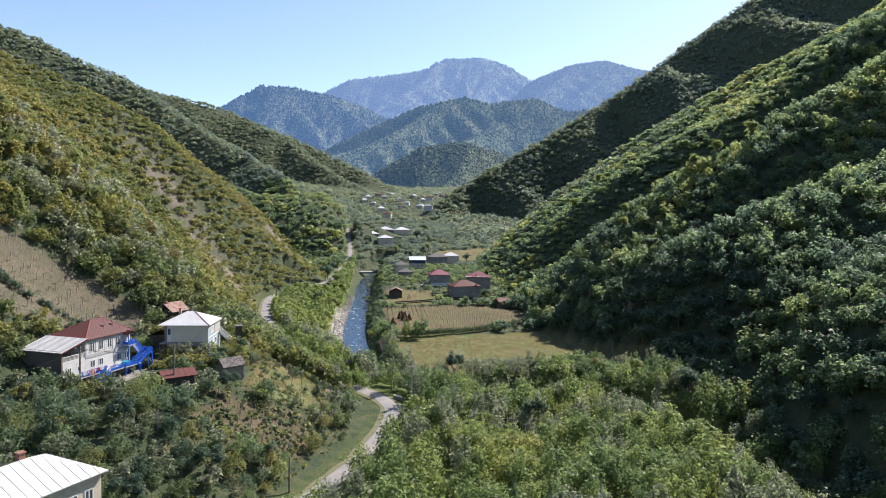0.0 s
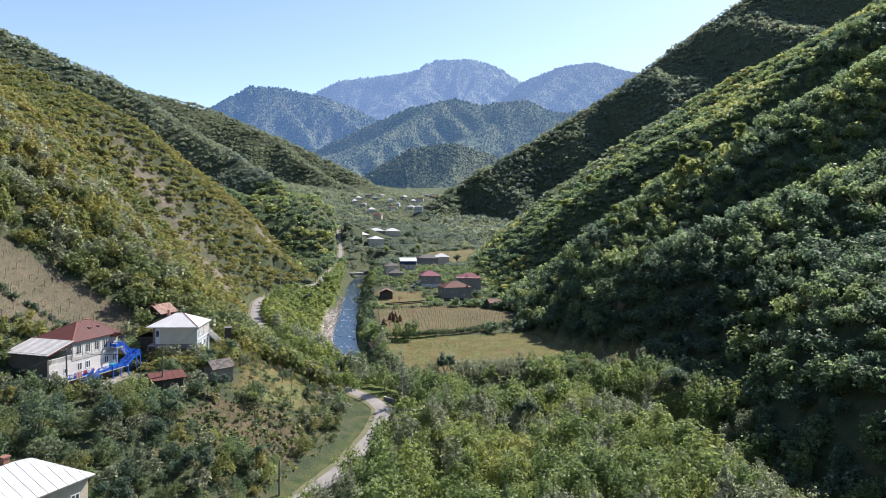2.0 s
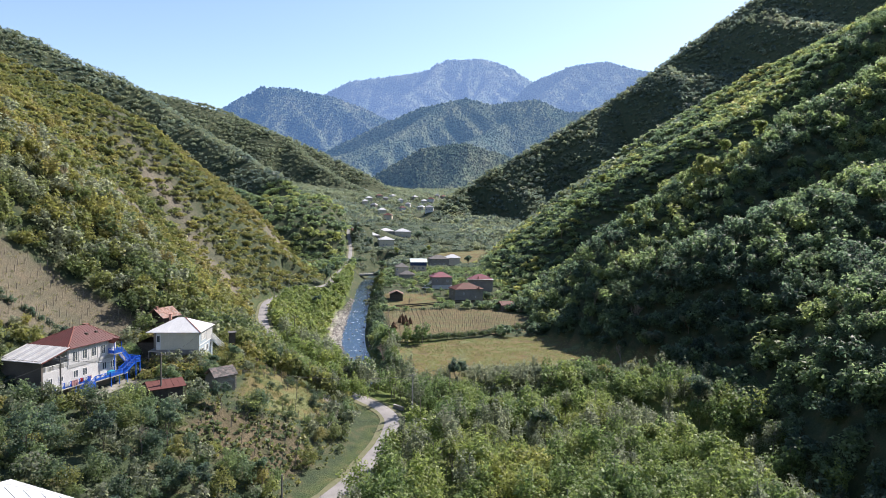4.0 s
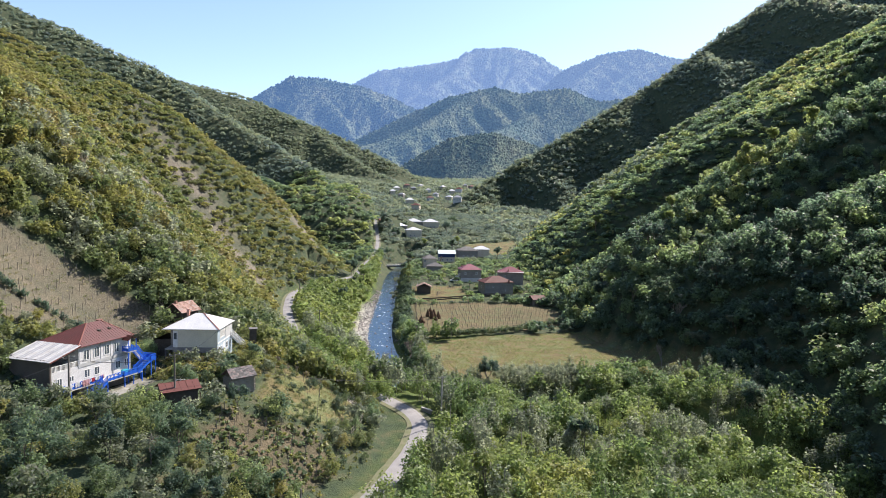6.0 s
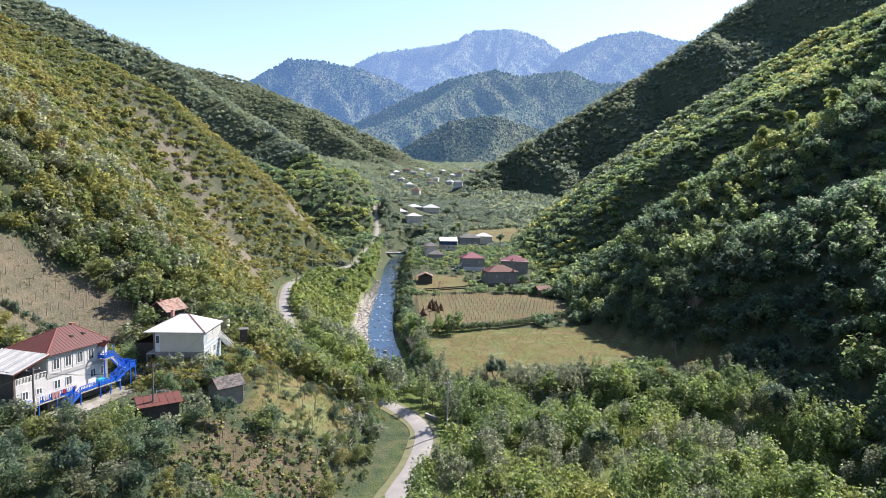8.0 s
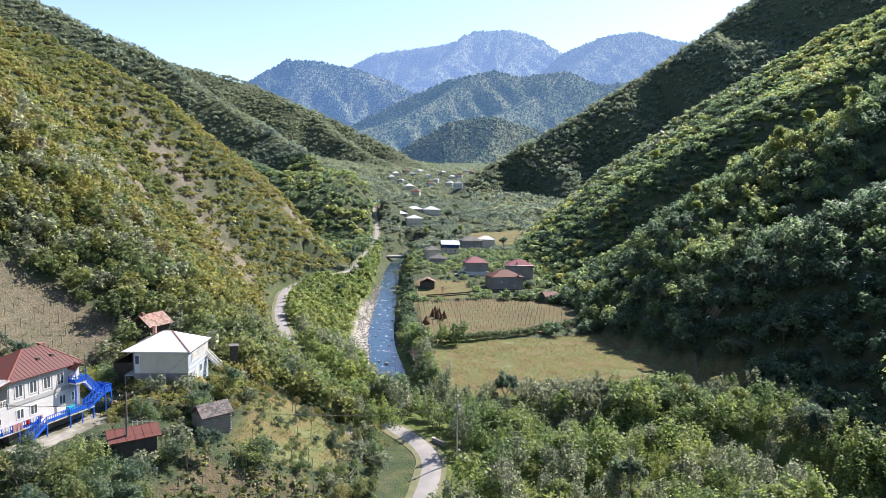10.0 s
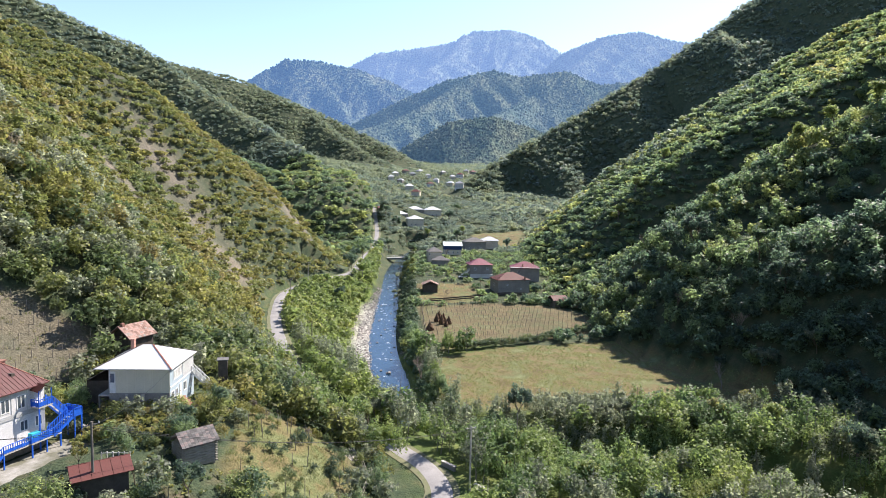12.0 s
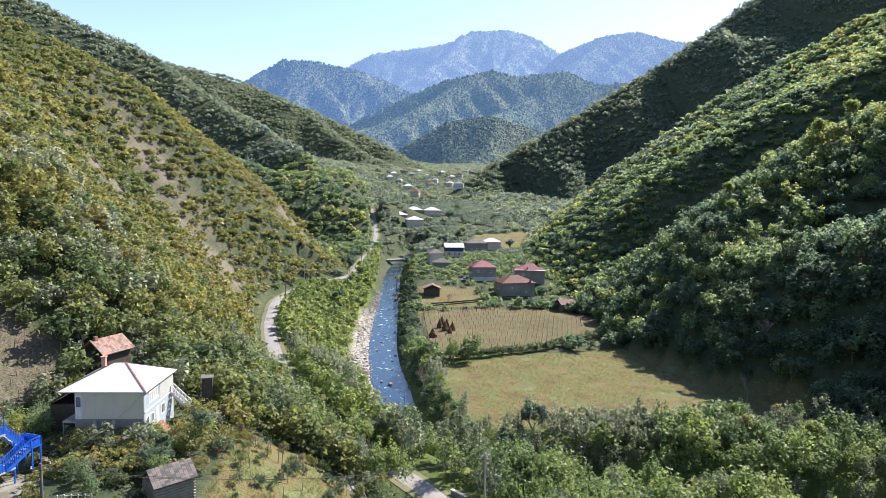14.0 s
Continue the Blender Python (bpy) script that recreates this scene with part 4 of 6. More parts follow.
mat_white_roof = worn("bright_metal_roof", (0.62, 0.62, 0.62), (0.50, 0.50, 0.50), 0.5, 0.45, 0.0, 8, 0.004, 0.5, 0.35)
mat_pale_roof = worn("dull_white_roof_sheet", (0.56, 0.58, 0.60), (0.48, 0.49, 0.50), 0.6, 0.5, 0.1, 8, 0.004, 0.5, 0.3)
mat_red_roof = worn("rusty_red_roof", (0.115, 0.030, 0.028), (0.085, 0.034, 0.030), 0.7, 0.6, 0.0, 7, 0.006, 0.4)
mat_pink_roof = worn("pink_red_roof", (0.26, 0.070, 0.092), (0.19, 0.06, 0.072), 0.5, 0.5, 0, 6, 0.005, 0.4)
mat_grey_roof = worn("grey_slate_roof", (0.17, 0.16, 0.155), (0.11, 0.105, 0.10), 0.6, 0.8, 0, 6, 0.01)
mat_tile_roof = pieces("mottled_clay_tiles", [(0.0, (0.16, 0.10, 0.08)), (0.4, (0.25, 0.155, 0.125)), (0.75, (0.33, 0.21, 0.175)), (1.0, (0.22, 0.20, 0.18))])
mat_slab_roof = pieces("grey_slab_pieces", [(0.0, (0.075, 0.070, 0.068)), (0.6, (0.15, 0.14, 0.135)), (1.0, (0.20, 0.15, 0.14))])
mat_wall_grey = worn("bluish_grey_render", (0.42, 0.43, 0.43), (0.34, 0.34, 0.33), 0.5, 0.9, 0, 9, 0.006)
mat_wall_block = worn("concrete_block_wall", (0.30, 0.28, 0.26), (0.21, 0.195, 0.18), 0.5, 0.95, 0, 7, 0.012)
mat_brown_wall = worn("brown_block_wall", (0.15, 0.125, 0.105), (0.10, 0.085, 0.075), 0.6, 0.95, 0, 7, 0.012)
mat_wall_cream = worn("cream_render", (0.62, 0.56, 0.45), (0.50, 0.45, 0.37), 0.5, 0.9, 0, 9, 0.006)
mat_wall_white = worn("whitewashed_wall", (0.60, 0.60, 0.60), (0.50, 0.49, 0.48), 0.6, 0.85, 0, 9, 0.001)
mat_frame = worn("white_window_paint", (0.72, 0.72, 0.70), (0.6, 0.6, 0.58), 2, 0.6, 0, 20, 0.002)
mat_wood = worn("silvered_boards", (0.24, 0.21, 0.18), (0.13, 0.11, 0.09), 1.5, 0.9, 0, 14, 0.012)
mat_brick = worn("chimney_brick", (0.30, 0.15, 0.11), (0.20, 0.11, 0.09), 3, 0.9, 0, 16, 0.01)
mat_blue = worn("bright_blue_paint", (0.010, 0.115, 0.62), (0.02, 0.10, 0.45), 1.5, 0.5, 0, 14, 0.003, 0.4)
mat_turquoise = worn("turquoise_paint", (0.03, 0.42, 0.52), (0.04, 0.34, 0.44), 2, 0.5, 0, 14, 0.003)
mat_navy = worn("deep_blue_boards", (0.02, 0.05, 0.16), (0.02, 0.04, 0.11), 2, 0.6, 0, 14, 0.003)
mat_teal_roof = worn("pale_teal_roof", (0.55, 0.66, 0.66), (0.62, 0.66, 0.66), 0.6, 0.5, 0, 8, 0.004)
mat_pole = worn("tarred_pole_timber", (0.11, 0.10, 0.09), (0.19, 0.175, 0.155), 1.2, 0.9, 0, 12, 0.006)
mat_yard = worn("stained_yard_concrete", (0.30, 0.285, 0.26), (0.13, 0.125, 0.09), 0.45, 0.95, 0, 6, 0.02, spread=0.15)
mat_dull_roof = worn("dull_metal_roof", (0.36, 0.37, 0.39), (0.26, 0.26, 0.27), 0.5, 0.5, 0.0, 8, 0.004, 0.4, 0.35)
mat_concrete = worn("weathered_concrete", (0.46, 0.44, 0.41), (0.33, 0.315, 0.29), 0.8, 0.9, 0, 10, 0.008)
mat_boards_cream = worn("cream_board_cladding", (0.66, 0.61, 0.48), (0.56, 0.52, 0.41), 0.7, 0.85, 0, 10, 0.004)
mat_pale_blue = worn("pale_blue_render", (0.35, 0.42, 0.48), (0.29, 0.35, 0.39), 0.7, 0.85, 0, 10, 0.004)
mat_rust = worn("rusted_sheet", (0.135, 0.038, 0.032), (0.09, 0.038, 0.03), 0.9, 0.7, 0, 8, 0.006)
mat_zinc = worn("dull_zinc_sheet", (0.52, 0.53, 0.54), (0.40, 0.37, 0.35), 0.8, 0.5, 0.0, 3, 0.004, 0.5, 0.25)
mat_rusty_edge = worn("red_lead_ridge", (0.28, 0.10, 0.075), (0.22, 0.09, 0.07), 2, 0.7)
mat_dark = worn("sooty_timber", (0.055, 0.045, 0.038), (0.10, 0.085, 0.07), 1.5, 0.95, 0, 12, 0.01)
mat_log = worn("weathered_logs", (0.40, 0.36, 0.31), (0.26, 0.23, 0.19), 1.5, 0.9, 0, 14, 0.012)
mat_hay = worn("dry_maize_straw", (0.14, 0.085, 0.045), (0.085, 0.05, 0.03), 2, 0.95, 0, 12, 0.05)
mat_cloth_white = worn("white_laundry", (0.8, 0.8, 0.8), (0.7, 0.7, 0.72), 3, 0.9)
mat_cloth_pink = worn("pink_laundry", (0.62, 0.36, 0.38), (0.5, 0.3, 0.32), 3, 0.9)
mat_cloth_red = worn("red_laundry", (0.5, 0.05, 0.07), (0.4, 0.05, 0.07), 3, 0.9)
mat_cable = worn("black_cable", (0.03, 0.03, 0.03), (0.05, 0.05, 0.05), 3, 0.6)
mat_glass, _n, _l, _b = material("window_glass", 0.08, 0, 0.5)
_b.inputs["Base Color"].default_value = (0.07, 0.085, 0.10, 1)


def hip_roof(w, d, rise, ridge_len, over=0.4, thick=0.12, shift=0.0):
    """A hipped roof sheet over a w by d plan, its eaves at height 0; shift moves the ridge along the longer side."""
    bm = bmesh.new()
    x, y = w / 2 + over, d / 2 + over
    r0, r1 = shift - ridge_len / 2, shift + ridge_len / 2
    ends = [(0, r0, rise), (0, r1, rise)] if d > w else [(r0, 0, rise), (r1, 0, rise)]
    for dz in (0, -thick):
        c = [bm.verts.new((sx * x, sy * y, dz)) for sx, sy in ((-1, -1), (1, -1), (1, 1), (-1, 1))]
        a, b = (bm.verts.new((e[0], e[1], e[2] + dz)) for e in ends)
        fs = [(c[0], c[1], a), (c[1], c[2], b, a), (c[2], c[3], b), (c[3], c[0], a, b)] if d > w else [(c[0], c[1], b, a), (c[1], c[2], b), (c[2], c[3], a, b), (c[3], c[0], a)]
        for f in fs:
            bm.faces.new(f if dz == 0 else f[::-1])
        if dz == 0:
            top = c
        else:
            for i in range(4):
                bm.faces.new((top[i], c[i], c[(i + 1) % 4], top[(i + 1) % 4]))
    return bm


def seams(w, d, rise, ridge_len, over, gap, proud=0.05, shift=0.0):
    """Standing seams that climb each slope of a hipped roof."""
    bm = bmesh.new()
    x, y = w / 2 + over, d / 2 + over
    turned = d > w
    if turned:
        x, y = y, x
    r0, r1 = shift - ridge_len / 2, shift + ridge_len / 2
    put = lambda a, b: beam(bm, (a[1], a[0], a[2]) if turned else a, (b[1], b[0], b[2]) if turned else b, 0.05, proud)
    n = int(2 * x / gap)
    for i in range(1, n):
        p = -x + 2 * x * i / n
        up = 1.0 if r0 <= p <= r1 else ((p + x) / (r0 + x) if p < r0 else (x - p) / (x - r1))
        if up > 0.06:
            for s in (-1, 1):
                put((p, s * y, 0.02), (p, s * y * (1 - up), rise * up + 0.02))
    n = int(2 * y / gap)
    for i in range(1, n):
        p = -y + 2 * y * i / n
        up = 1 - abs(p) / y
        if up > 0.06:
            put((-x, p, 0.02), (-x + up * (x + r0), p, rise * up + 0.02))
            put((x, p, 0.02), (x - up * (x - r1), p, rise * up + 0.02))
    return bm


def window(parent, side, u, z, ww, hh, w, d, bars=1):
    """A framed window on one face of a house body: side 0 front, 1 right, 2 back, 3 left."""
    win = empty("window", 0, 0, 0)
    win.parent = parent
    m = [pose(u, -d / 2, z), pose(w / 2, u, z, 0, 0, 90), pose(-u, d / 2, z, 0, 0, 180), pose(-w / 2, -u, z, 0, 0, -90)][side]
    win.matrix_local = m
    bm = bmesh.new()
    t = 0.13
    box(bm, -ww / 2, -ww / 2 + t, -0.05, 0.02, 0, hh)
    box(bm, ww / 2 - t, ww / 2, -0.05, 0.02, 0, hh)
    box(bm, -ww / 2 + t, ww / 2 - t, -0.05, 0.02, 0, t)
    box(bm, -ww / 2 + t, ww / 2 - t, -0.05, 0.02, hh - t, hh)
    for i in range(bars):
        c = -ww / 2 + ww * (i + 1) / (bars + 1)
        box(bm, c - 0.055, c + 0.055, -0.045, 0.02, t, hh - t)
    part("frame", bm, mat_frame, win)
    part("pane", boxed(-ww / 2 + t, ww / 2 - t, -0.02, 0.01, t, hh - t), mat_glass, win)
    return win


def house(name, label, x, y, z, rz, w, d, h, rise, ridge_len, wall, roof, windows=(), chimneys=(), over=0.45, gap=0.0, foot=2.5, roof_label=""):
    e = empty(name, x, y, z, rz)
    part("wall", boxed(-w / 2, w / 2, -d / 2, d / 2, -foot, h), wall, e)
    r = part("roof", hip_roof(w, d, rise, ridge_len, over), roof, e, roof_label)
    r.location.z = h + 0.12
    if gap:
        s = part("roof_seams", seams(w, d, rise, ridge_len, over, gap), roof, r)
    for side, u, zz, ww, hh in windows:
        window(e, side, u, zz, ww, hh, w, d)
    for cx, cy, top in chimneys:
        bm = boxed(cx - 0.3, cx + 0.3, cy - 0.3, cy + 0.3, h * 0.9, top)
        box(bm, cx - 0.38, cx + 0.38, cy - 0.38, cy + 0.38, top, top + 0.15)
        part("chimney", bm, mat_brick, e)
    return tagged(e, label, "house")




def rail(parent, a, b, mat, tall=0.95, gap=0.28, panel=0.0, name="railing"):
    """A balustrade from a to b (feet of the rail): handrail, bottom rail, balusters."""
    a, b = Vector(a), Vector(b)
    bm = bmesh.new()
    up = Vector((0, 0, 1))
    beam(bm, a + up * tall, b + up * tall, 0.09, 0.07)
    beam(bm, a + up * 0.12, b + up * 0.12, 0.06)
    n = max(2, int((b - a).length / gap))
    for i in range(n + 1):
        p = a + (b - a) * i / n
        beam(bm, p, p + up * tall, 0.07 if i % 4 else 0.1)
    if panel:
        beam(bm, a + up * (0.12 + panel / 2), b + up * (0.12 + panel / 2), 0.03, panel)
    return part(name, bm, mat, parent)


def flight(parent, a, b, width_way, mat, n=9):
    """Open stairs from a (top) to b (foot): two strings and treads; width_way is the vector across."""
    a, b, w = Vector(a), Vector(b), Vector(width_way)
    bm = bmesh.new()
    for k in (0, 1):
        beam(bm, a + w * k - Vector((0, 0, 0.12)), b + w * k - Vector((0, 0, 0.12)), 0.08, 0.3)
    stair = part("stairs", bm, mat, parent)
    for i in range(n):
        c = a + (b - a) * (i + 0.7) / n
        d = (b - a) / n
        d.z = 0
        bm = bmesh.new()
        v = [c - d * 0.45, c + d * 0.45]
        beam(bm, (v[0] + v[1]) / 2, (v[0] + v[1]) / 2 + w, d.length * 0.95, 0.05)
        part("tread", bm, mat_concrete, stair)
    for k in (0, 1):
        r = rail(stair, a + w * k, b + w * k, mat)
    return stair


# the blue-railed house
bh = empty("house", -48.9, 128.35, 2.0, 66.2)
tagged(bh, "two-storey whitewashed house with red hip roof and blue stairs", "house")
W, D, H = 11.1, 8.6, 7.15
part("wall", boxed(-W / 2, W / 2, -D / 2, D / 2, -3, H), mat_wall_white, bh)
part("basement", boxed(-W / 2 - 0.02, W / 2 + 0.02, -D / 2 - 0.02, D / 2 + 0.02, -3, 0.7), mat_wall_block, bh, "dark rough block basement")
part("string_course", boxed(-W / 2 - 0.06, W / 2 + 0.06, -D / 2 - 0.07, D / 2 + 0.06, 3.75, 4.35), mat_wall_grey, bh, "grey moulded band between the storeys")
r = part("roof", hip_roof(W, D, 2.75, 3.0, 0.45, shift=1.6), mat_red_roof, bh, "rusty red standing-seam metal hip roof")
r.location.z = H + 0.12
part("roof_seams", seams(W, D, 2.75, 3.0, 0.45, 0.55, shift=1.6), mat_red_roof, r)
for sx in (-1, 1):
    bm = bmesh.new()
    for sy in (-1, 1):
        beam(bm, (1.6 + sx * 1.5, 0, 2.78), (sx * (W / 2 + 0.45), sy * (D / 2 + 0.45), 0.03), 0.16, 0.06)
    part("ridge_cap", bm, mat_rusty_edge, r)
for k in (0.6, 2.8):
    bm = boxed(k - 0.22, k + 0.22, -2.5, -1.9, 1.2, 1.68)
    part("roof_vent", bm, mat_dark, r)
bm = boxed(4.3, 5.0, 1.6, 2.3, H, H + 2.5)
box(bm, 4.2, 5.1, 1.5, 2.4, H + 2.5, H + 2.65)
part("chimney", bm, mat_brick, bh, "red brick chimney with a cap")
for u in (-4.0, -1.9, 0.2, 2.3):
    window(bh, 0, u, 4.75, 1.2, 1.8, W, D)
for u in (-3.9, -1.9, 2.6):
    window(bh, 0, u, 1.75, 1.15, 1.45, W, D)
dr = part("door", boxed(4.0, 4.95, -D / 2 - 0.06, -D / 2 + 0.02, 4.62, 6.65), mat_frame, bh, "white upper door")
part("handle", boxed(4.1, 4.16, -D / 2 - 0.12, -D / 2 - 0.05, 5.5, 5.62), mat_dark, dr)
window(bh, 0, 4.6, 1.75, 1.1, 1.45, W, D)
for x in (-5.2, -3.0, -0.9, 1.2, 3.3, 5.2):
    part("pilaster", boxed(x - 0.2, x + 0.2, -D / 2 - 0.06, -D / 2 - 0.001, 4.35, H - 0.02), mat_wall_white, bh)
# lean-to with its loggia
L0, L1 = -W / 2 - 5.3, -W / 2
part("lean_to_wall", boxed(L0, L0 + 0.3, -D / 2, D / 2, -3, 6.1), mat_brown_wall, bh, "brown block side wall")
part("lean_to_wall", boxed(L0 + 0.3, L1 - 0.005, D / 2 - 0.3, D / 2, -3, 6.3), mat_wall_block, bh)
part("lean_to_wall", boxed(L0 + 0.3, L1 - 0.005, -D / 2, -D / 2 + 0.3, 0.7, 4.0), mat_wall_white, bh, "whitewashed lower front wall")
part("loggia_floor", boxed(L0 + 0.3, L1 - 0.005, -D / 2 + 0.3, D / 2 - 0.3, 3.6, 3.8), mat_concrete, bh)
rail(bh, (L0 + 0.2, -D / 2 + 0.1, 3.95), (L1, -D / 2 + 0.1, 3.95), mat_frame, 1.0, 0.22, name="white_balustrade")
bm = bmesh.new()
a = [(L0 - 0.4, 5.95), (L1 + 0.1, 7.55)]
for y0, y1 in ((-D / 2 - 0.5, D / 2 + 0.5),):
    v = [bm.verts.new(c) for c in ((a[0][0], y0, a[0][1]), (a[1][0], y0, a[1][1]), (a[1][0], y1, a[1][1]), (a[0][0], y1, a[0][1]),
                                   (a[0][0], y0, a[0][1] - 0.08), (a[1][0], y0, a[1][1] - 0.08), (a[1][0], y1, a[1][1] - 0.08), (a[0][0], y1, a[0][1] - 0.08))]
    for f in ((0, 1, 2, 3), (7, 6, 5, 4), (0, 4, 5, 1), (1, 5, 6, 2), (2, 6, 7, 3), (3, 7, 4, 0)):
        bm.faces.new([v[i] for i in f])
lr = part("lean_to_roof", bm, mat_zinc, bh, "pale zinc sheet lean-to roof with rust at its edge")
for i in range(5):
    y = -D / 2 + 0.45 + i * (D - 0.9) / 4.0
    bm = beam(bmesh.new(), (a[0][0], y, a[0][1] + 0.01), (a[1][0], y, a[1][1] + 0.01), 0.85, 0.02)
    part("zinc_sheet", bm, mat_dull_roof, lr, "duller grey zinc sheet")
for i in range(11):
    y = -D / 2 - 0.35 + i * (D + 0.7) / 10
    part("sheet_rib", beam(bmesh.new(), (a[0][0], y, a[0][1] + 0.03), (a[1][0], y, a[1][1] + 0.03), 0.09, 0.06), mat_zinc, lr)
part("fascia", beam(bmesh.new(), (a[0][0], -D / 2 - 0.55, a[0][1] - 0.1), (a[1][0], -D / 2 - 0.55, a[1][1] - 0.1), 0.05, 0.2), mat_rust, lr, "rusted edge strip")
window(bh, 0, -W / 2 - 3.6, 1.6, 1.0, 1.3, W, D)
window(bh, 0, -W / 2 - 1.4, 1.8, 1.0, 1.0, W, D)
# veranda, platforms and blue stairs
yf = -D / 2
part("veranda_floor", boxed(L0, 1.5, yf - 1.25, yf - 0.02, 0.62, 0.8), mat_concrete, bh)
rail(bh, (L0, yf - 1.2, 0.8), (-2.0, yf - 1.2, 0.8), mat_blue, panel=0.35)
part("platform", boxed(1.5, 5.7, yf - 2.6, yf - 0.02, 0.62, 0.8), mat_concrete, bh)
rail(bh, (1.5, yf - 2.55, 0.8), (5.7, yf - 2.55, 0.8), mat_blue, panel=0.55)
rail(bh, (5.7, yf - 0.4, 0.8), (5.7, yf - 1.4, 0.8), mat_blue, panel=0.4)
part("landing", boxed(3.6, 5.6, yf - 1.4, yf - 0.02, 4.42, 4.6), mat_concrete, bh)
rail(bh, (3.6, yf - 1.35, 4.6), (5.5, yf - 1.35, 4.6), mat_blue, panel=0.5)
rail(bh, (3.6, yf - 0.1, 4.6), (3.6, yf - 1.35, 4.6), mat_blue, panel=0.5)
flight(bh, (5.6, yf - 1.35, 4.6), (7.6, yf - 1.35, 2.35), (0, 1.2, 0), mat_blue, 9)
part("turn_platform", boxed(7.6, 8.9, yf - 2.7, yf - 0.1, 2.18, 2.35), mat_blue, bh)
rail(bh, (7.6, yf - 0.12, 2.35), (8.85, yf - 0.12, 2.35), mat_blue, panel=0.5)
rail(bh, (8.85, yf - 2.65, 2.35), (8.85, yf - 0.12, 2.35), mat_blue, panel=0.55)
rail(bh, (7.6, yf - 2.65, 2.35), (8.85, yf - 2.65, 2.35), mat_blue, panel=0.55)
flight(bh, (7.6, yf - 2.6, 2.35), (4.6, yf - 2.6, 0.8), (0, 1.1, 0), mat_blue, 7)
flight(bh, (-2.0, yf - 2.4, 0.8), (-4.4, yf - 2.4, -0.9), (0, 1.1, 0), mat_blue, 9)
part("platform", boxed(-2.0, 1.5, yf - 2.45, yf - 1.26, 0.62, 0.8), mat_concrete, bh)
rail(bh, (-2.0, yf - 2.42, 0.8), (1.5, yf - 2.42, 0.8), mat_blue, panel=0.35)
for x, y, top in ((1.6, yf - 2.5, 0.62), (3.6, yf - 2.5, 0.62), (5.6, yf - 2.5, 0.62), (7.7, yf - 2.6, 2.2), (8.8, yf - 2.6, 2.2), (8.8, yf - 0.2, 2.2), (7.7, yf - 0.2, 2.2), (6.6, yf - 1.3, 3.4),
                  (-5, yf - 1.15, 0.62), (-8, yf - 1.15, 0.62), (L0 + 0.1, yf - 1.15, 0.62), (-2.0, yf - 2.4, 0.62), (3.7, yf - 1.3, 4.42)):
    part("post", boxed(x - 0.07, x + 0.07, y - 0.07, y + 0.07, -2.2, top), mat_blue, bh)
bm = bmesh.new()
for k in (-1, 1):
    v = [bm.verts.new(c) for c in ((4.55, yf - 1.5, 7.35), (4.55, yf, 7.5), (4.55 + k * 1.1, yf, 6.75), (4.55 + k * 1.1, yf - 1.5, 6.6))]
    bm.faces.new(v if k > 0 else v[::-1])
bmesh.ops.solidify(bm, geom=bm.faces[:], thickness=0.06)
pr = part("porch_roof", bm, mat_rust, bh, "small rust-red gabled porch roof")
for x in (3.65, 5.45):
    part("porch_post", boxed(x - 0.05, x + 0.05, yf - 1.4, yf - 1.3, 4.6, 6.75), mat_blue, bh)
part("box", boxed(2.4, 3.6, yf - 1.5, yf - 0.8, 0.8, 1.55), mat_turquoise, bh, "turquoise chest on the platform")
yard = empty("yard", -41.5, 124.5, 0.0, 66.2)
part("slab", boxed(-7, 8.0, -2.0, 3.2, 0.2, 0.92), mat_yard, yard)
tagged(yard, "stained concrete yard slab below the blue stairs", "yard")
for x, w, t, m, nm in ((-8.6, 1.3, 0.95, mat_cloth_white, "white sheet hung to dry on a line"), (-6.9, 0.9, 0.8, mat_cloth_white, "white shirt hung to dry on a line"), (-5.3, 1.4, 1.0, mat_cloth_pink, "faded pink blanket hung over the railing"),
                       (-3.9, 0.6, 0.7, mat_cloth_red, "red shirt hung to dry on a line"), (-3.0, 0.7, 0.65, mat_cloth_white, "white shirt hung to dry on a line"), (-2.0, 0.6, 0.6, mat_cloth_pink, "faded pink cloth hung to dry")):
    bm = bmesh.new()
    n = 8
    rows2 = [[bm.verts.new((x - w / 2 + w * i / n, yf - 1.29 - 0.05 * math.sin(i * 1.9) * k, 1.85 - t * k)) for i in range(n + 1)] for k in (0.0, 0.5, 1.0)]
    for k in (0, 1):
        for i in range(n):
            bm.faces.new((rows2[k][i], rows2[k][i + 1], rows2[k + 1][i + 1], rows2[k + 1][i]))
    bmesh.ops.solidify(bm, geom=bm.faces[:], thickness=0.02)
    me = bpy.data.meshes.new("laundry")
    bm.to_mesh(me)
    bm.free()
    me.materials.append(m)
    ob = new("laundry", me)
    ob.matrix_world = bh.matrix_world.copy()
    tagged(ob, nm, "laundry", "laundry along the blue railing")

# the white-roofed house
wh = empty("house", -33.8, 143.9, 3.2, -4)
tagged(wh, "two-storey house with cream boards and bright metal hip roof", "house")
W, D, H = 10.2, 9.7, 5.55
part("wall", boxed(-W / 2 + 1.6, W / 2, -D / 2, D / 2, -3, H), mat_pale_blue, wh)
part("wall", boxed(-W / 2, -W / 2 + 1.59, -D / 2 + 3.0, D / 2, -3, H), mat_wall_block, wh)
part("porch_floor", boxed(-W / 2, -W / 2 + 1.59, -D / 2, -D / 2 + 2.99, 1.5, 1.7), mat_concrete, wh)
part("porch_wall", boxed(-W / 2, -W / 2 + 0.12, -D / 2, -D / 2 + 2.99, -2, 1.5), mat_wall_block, wh)
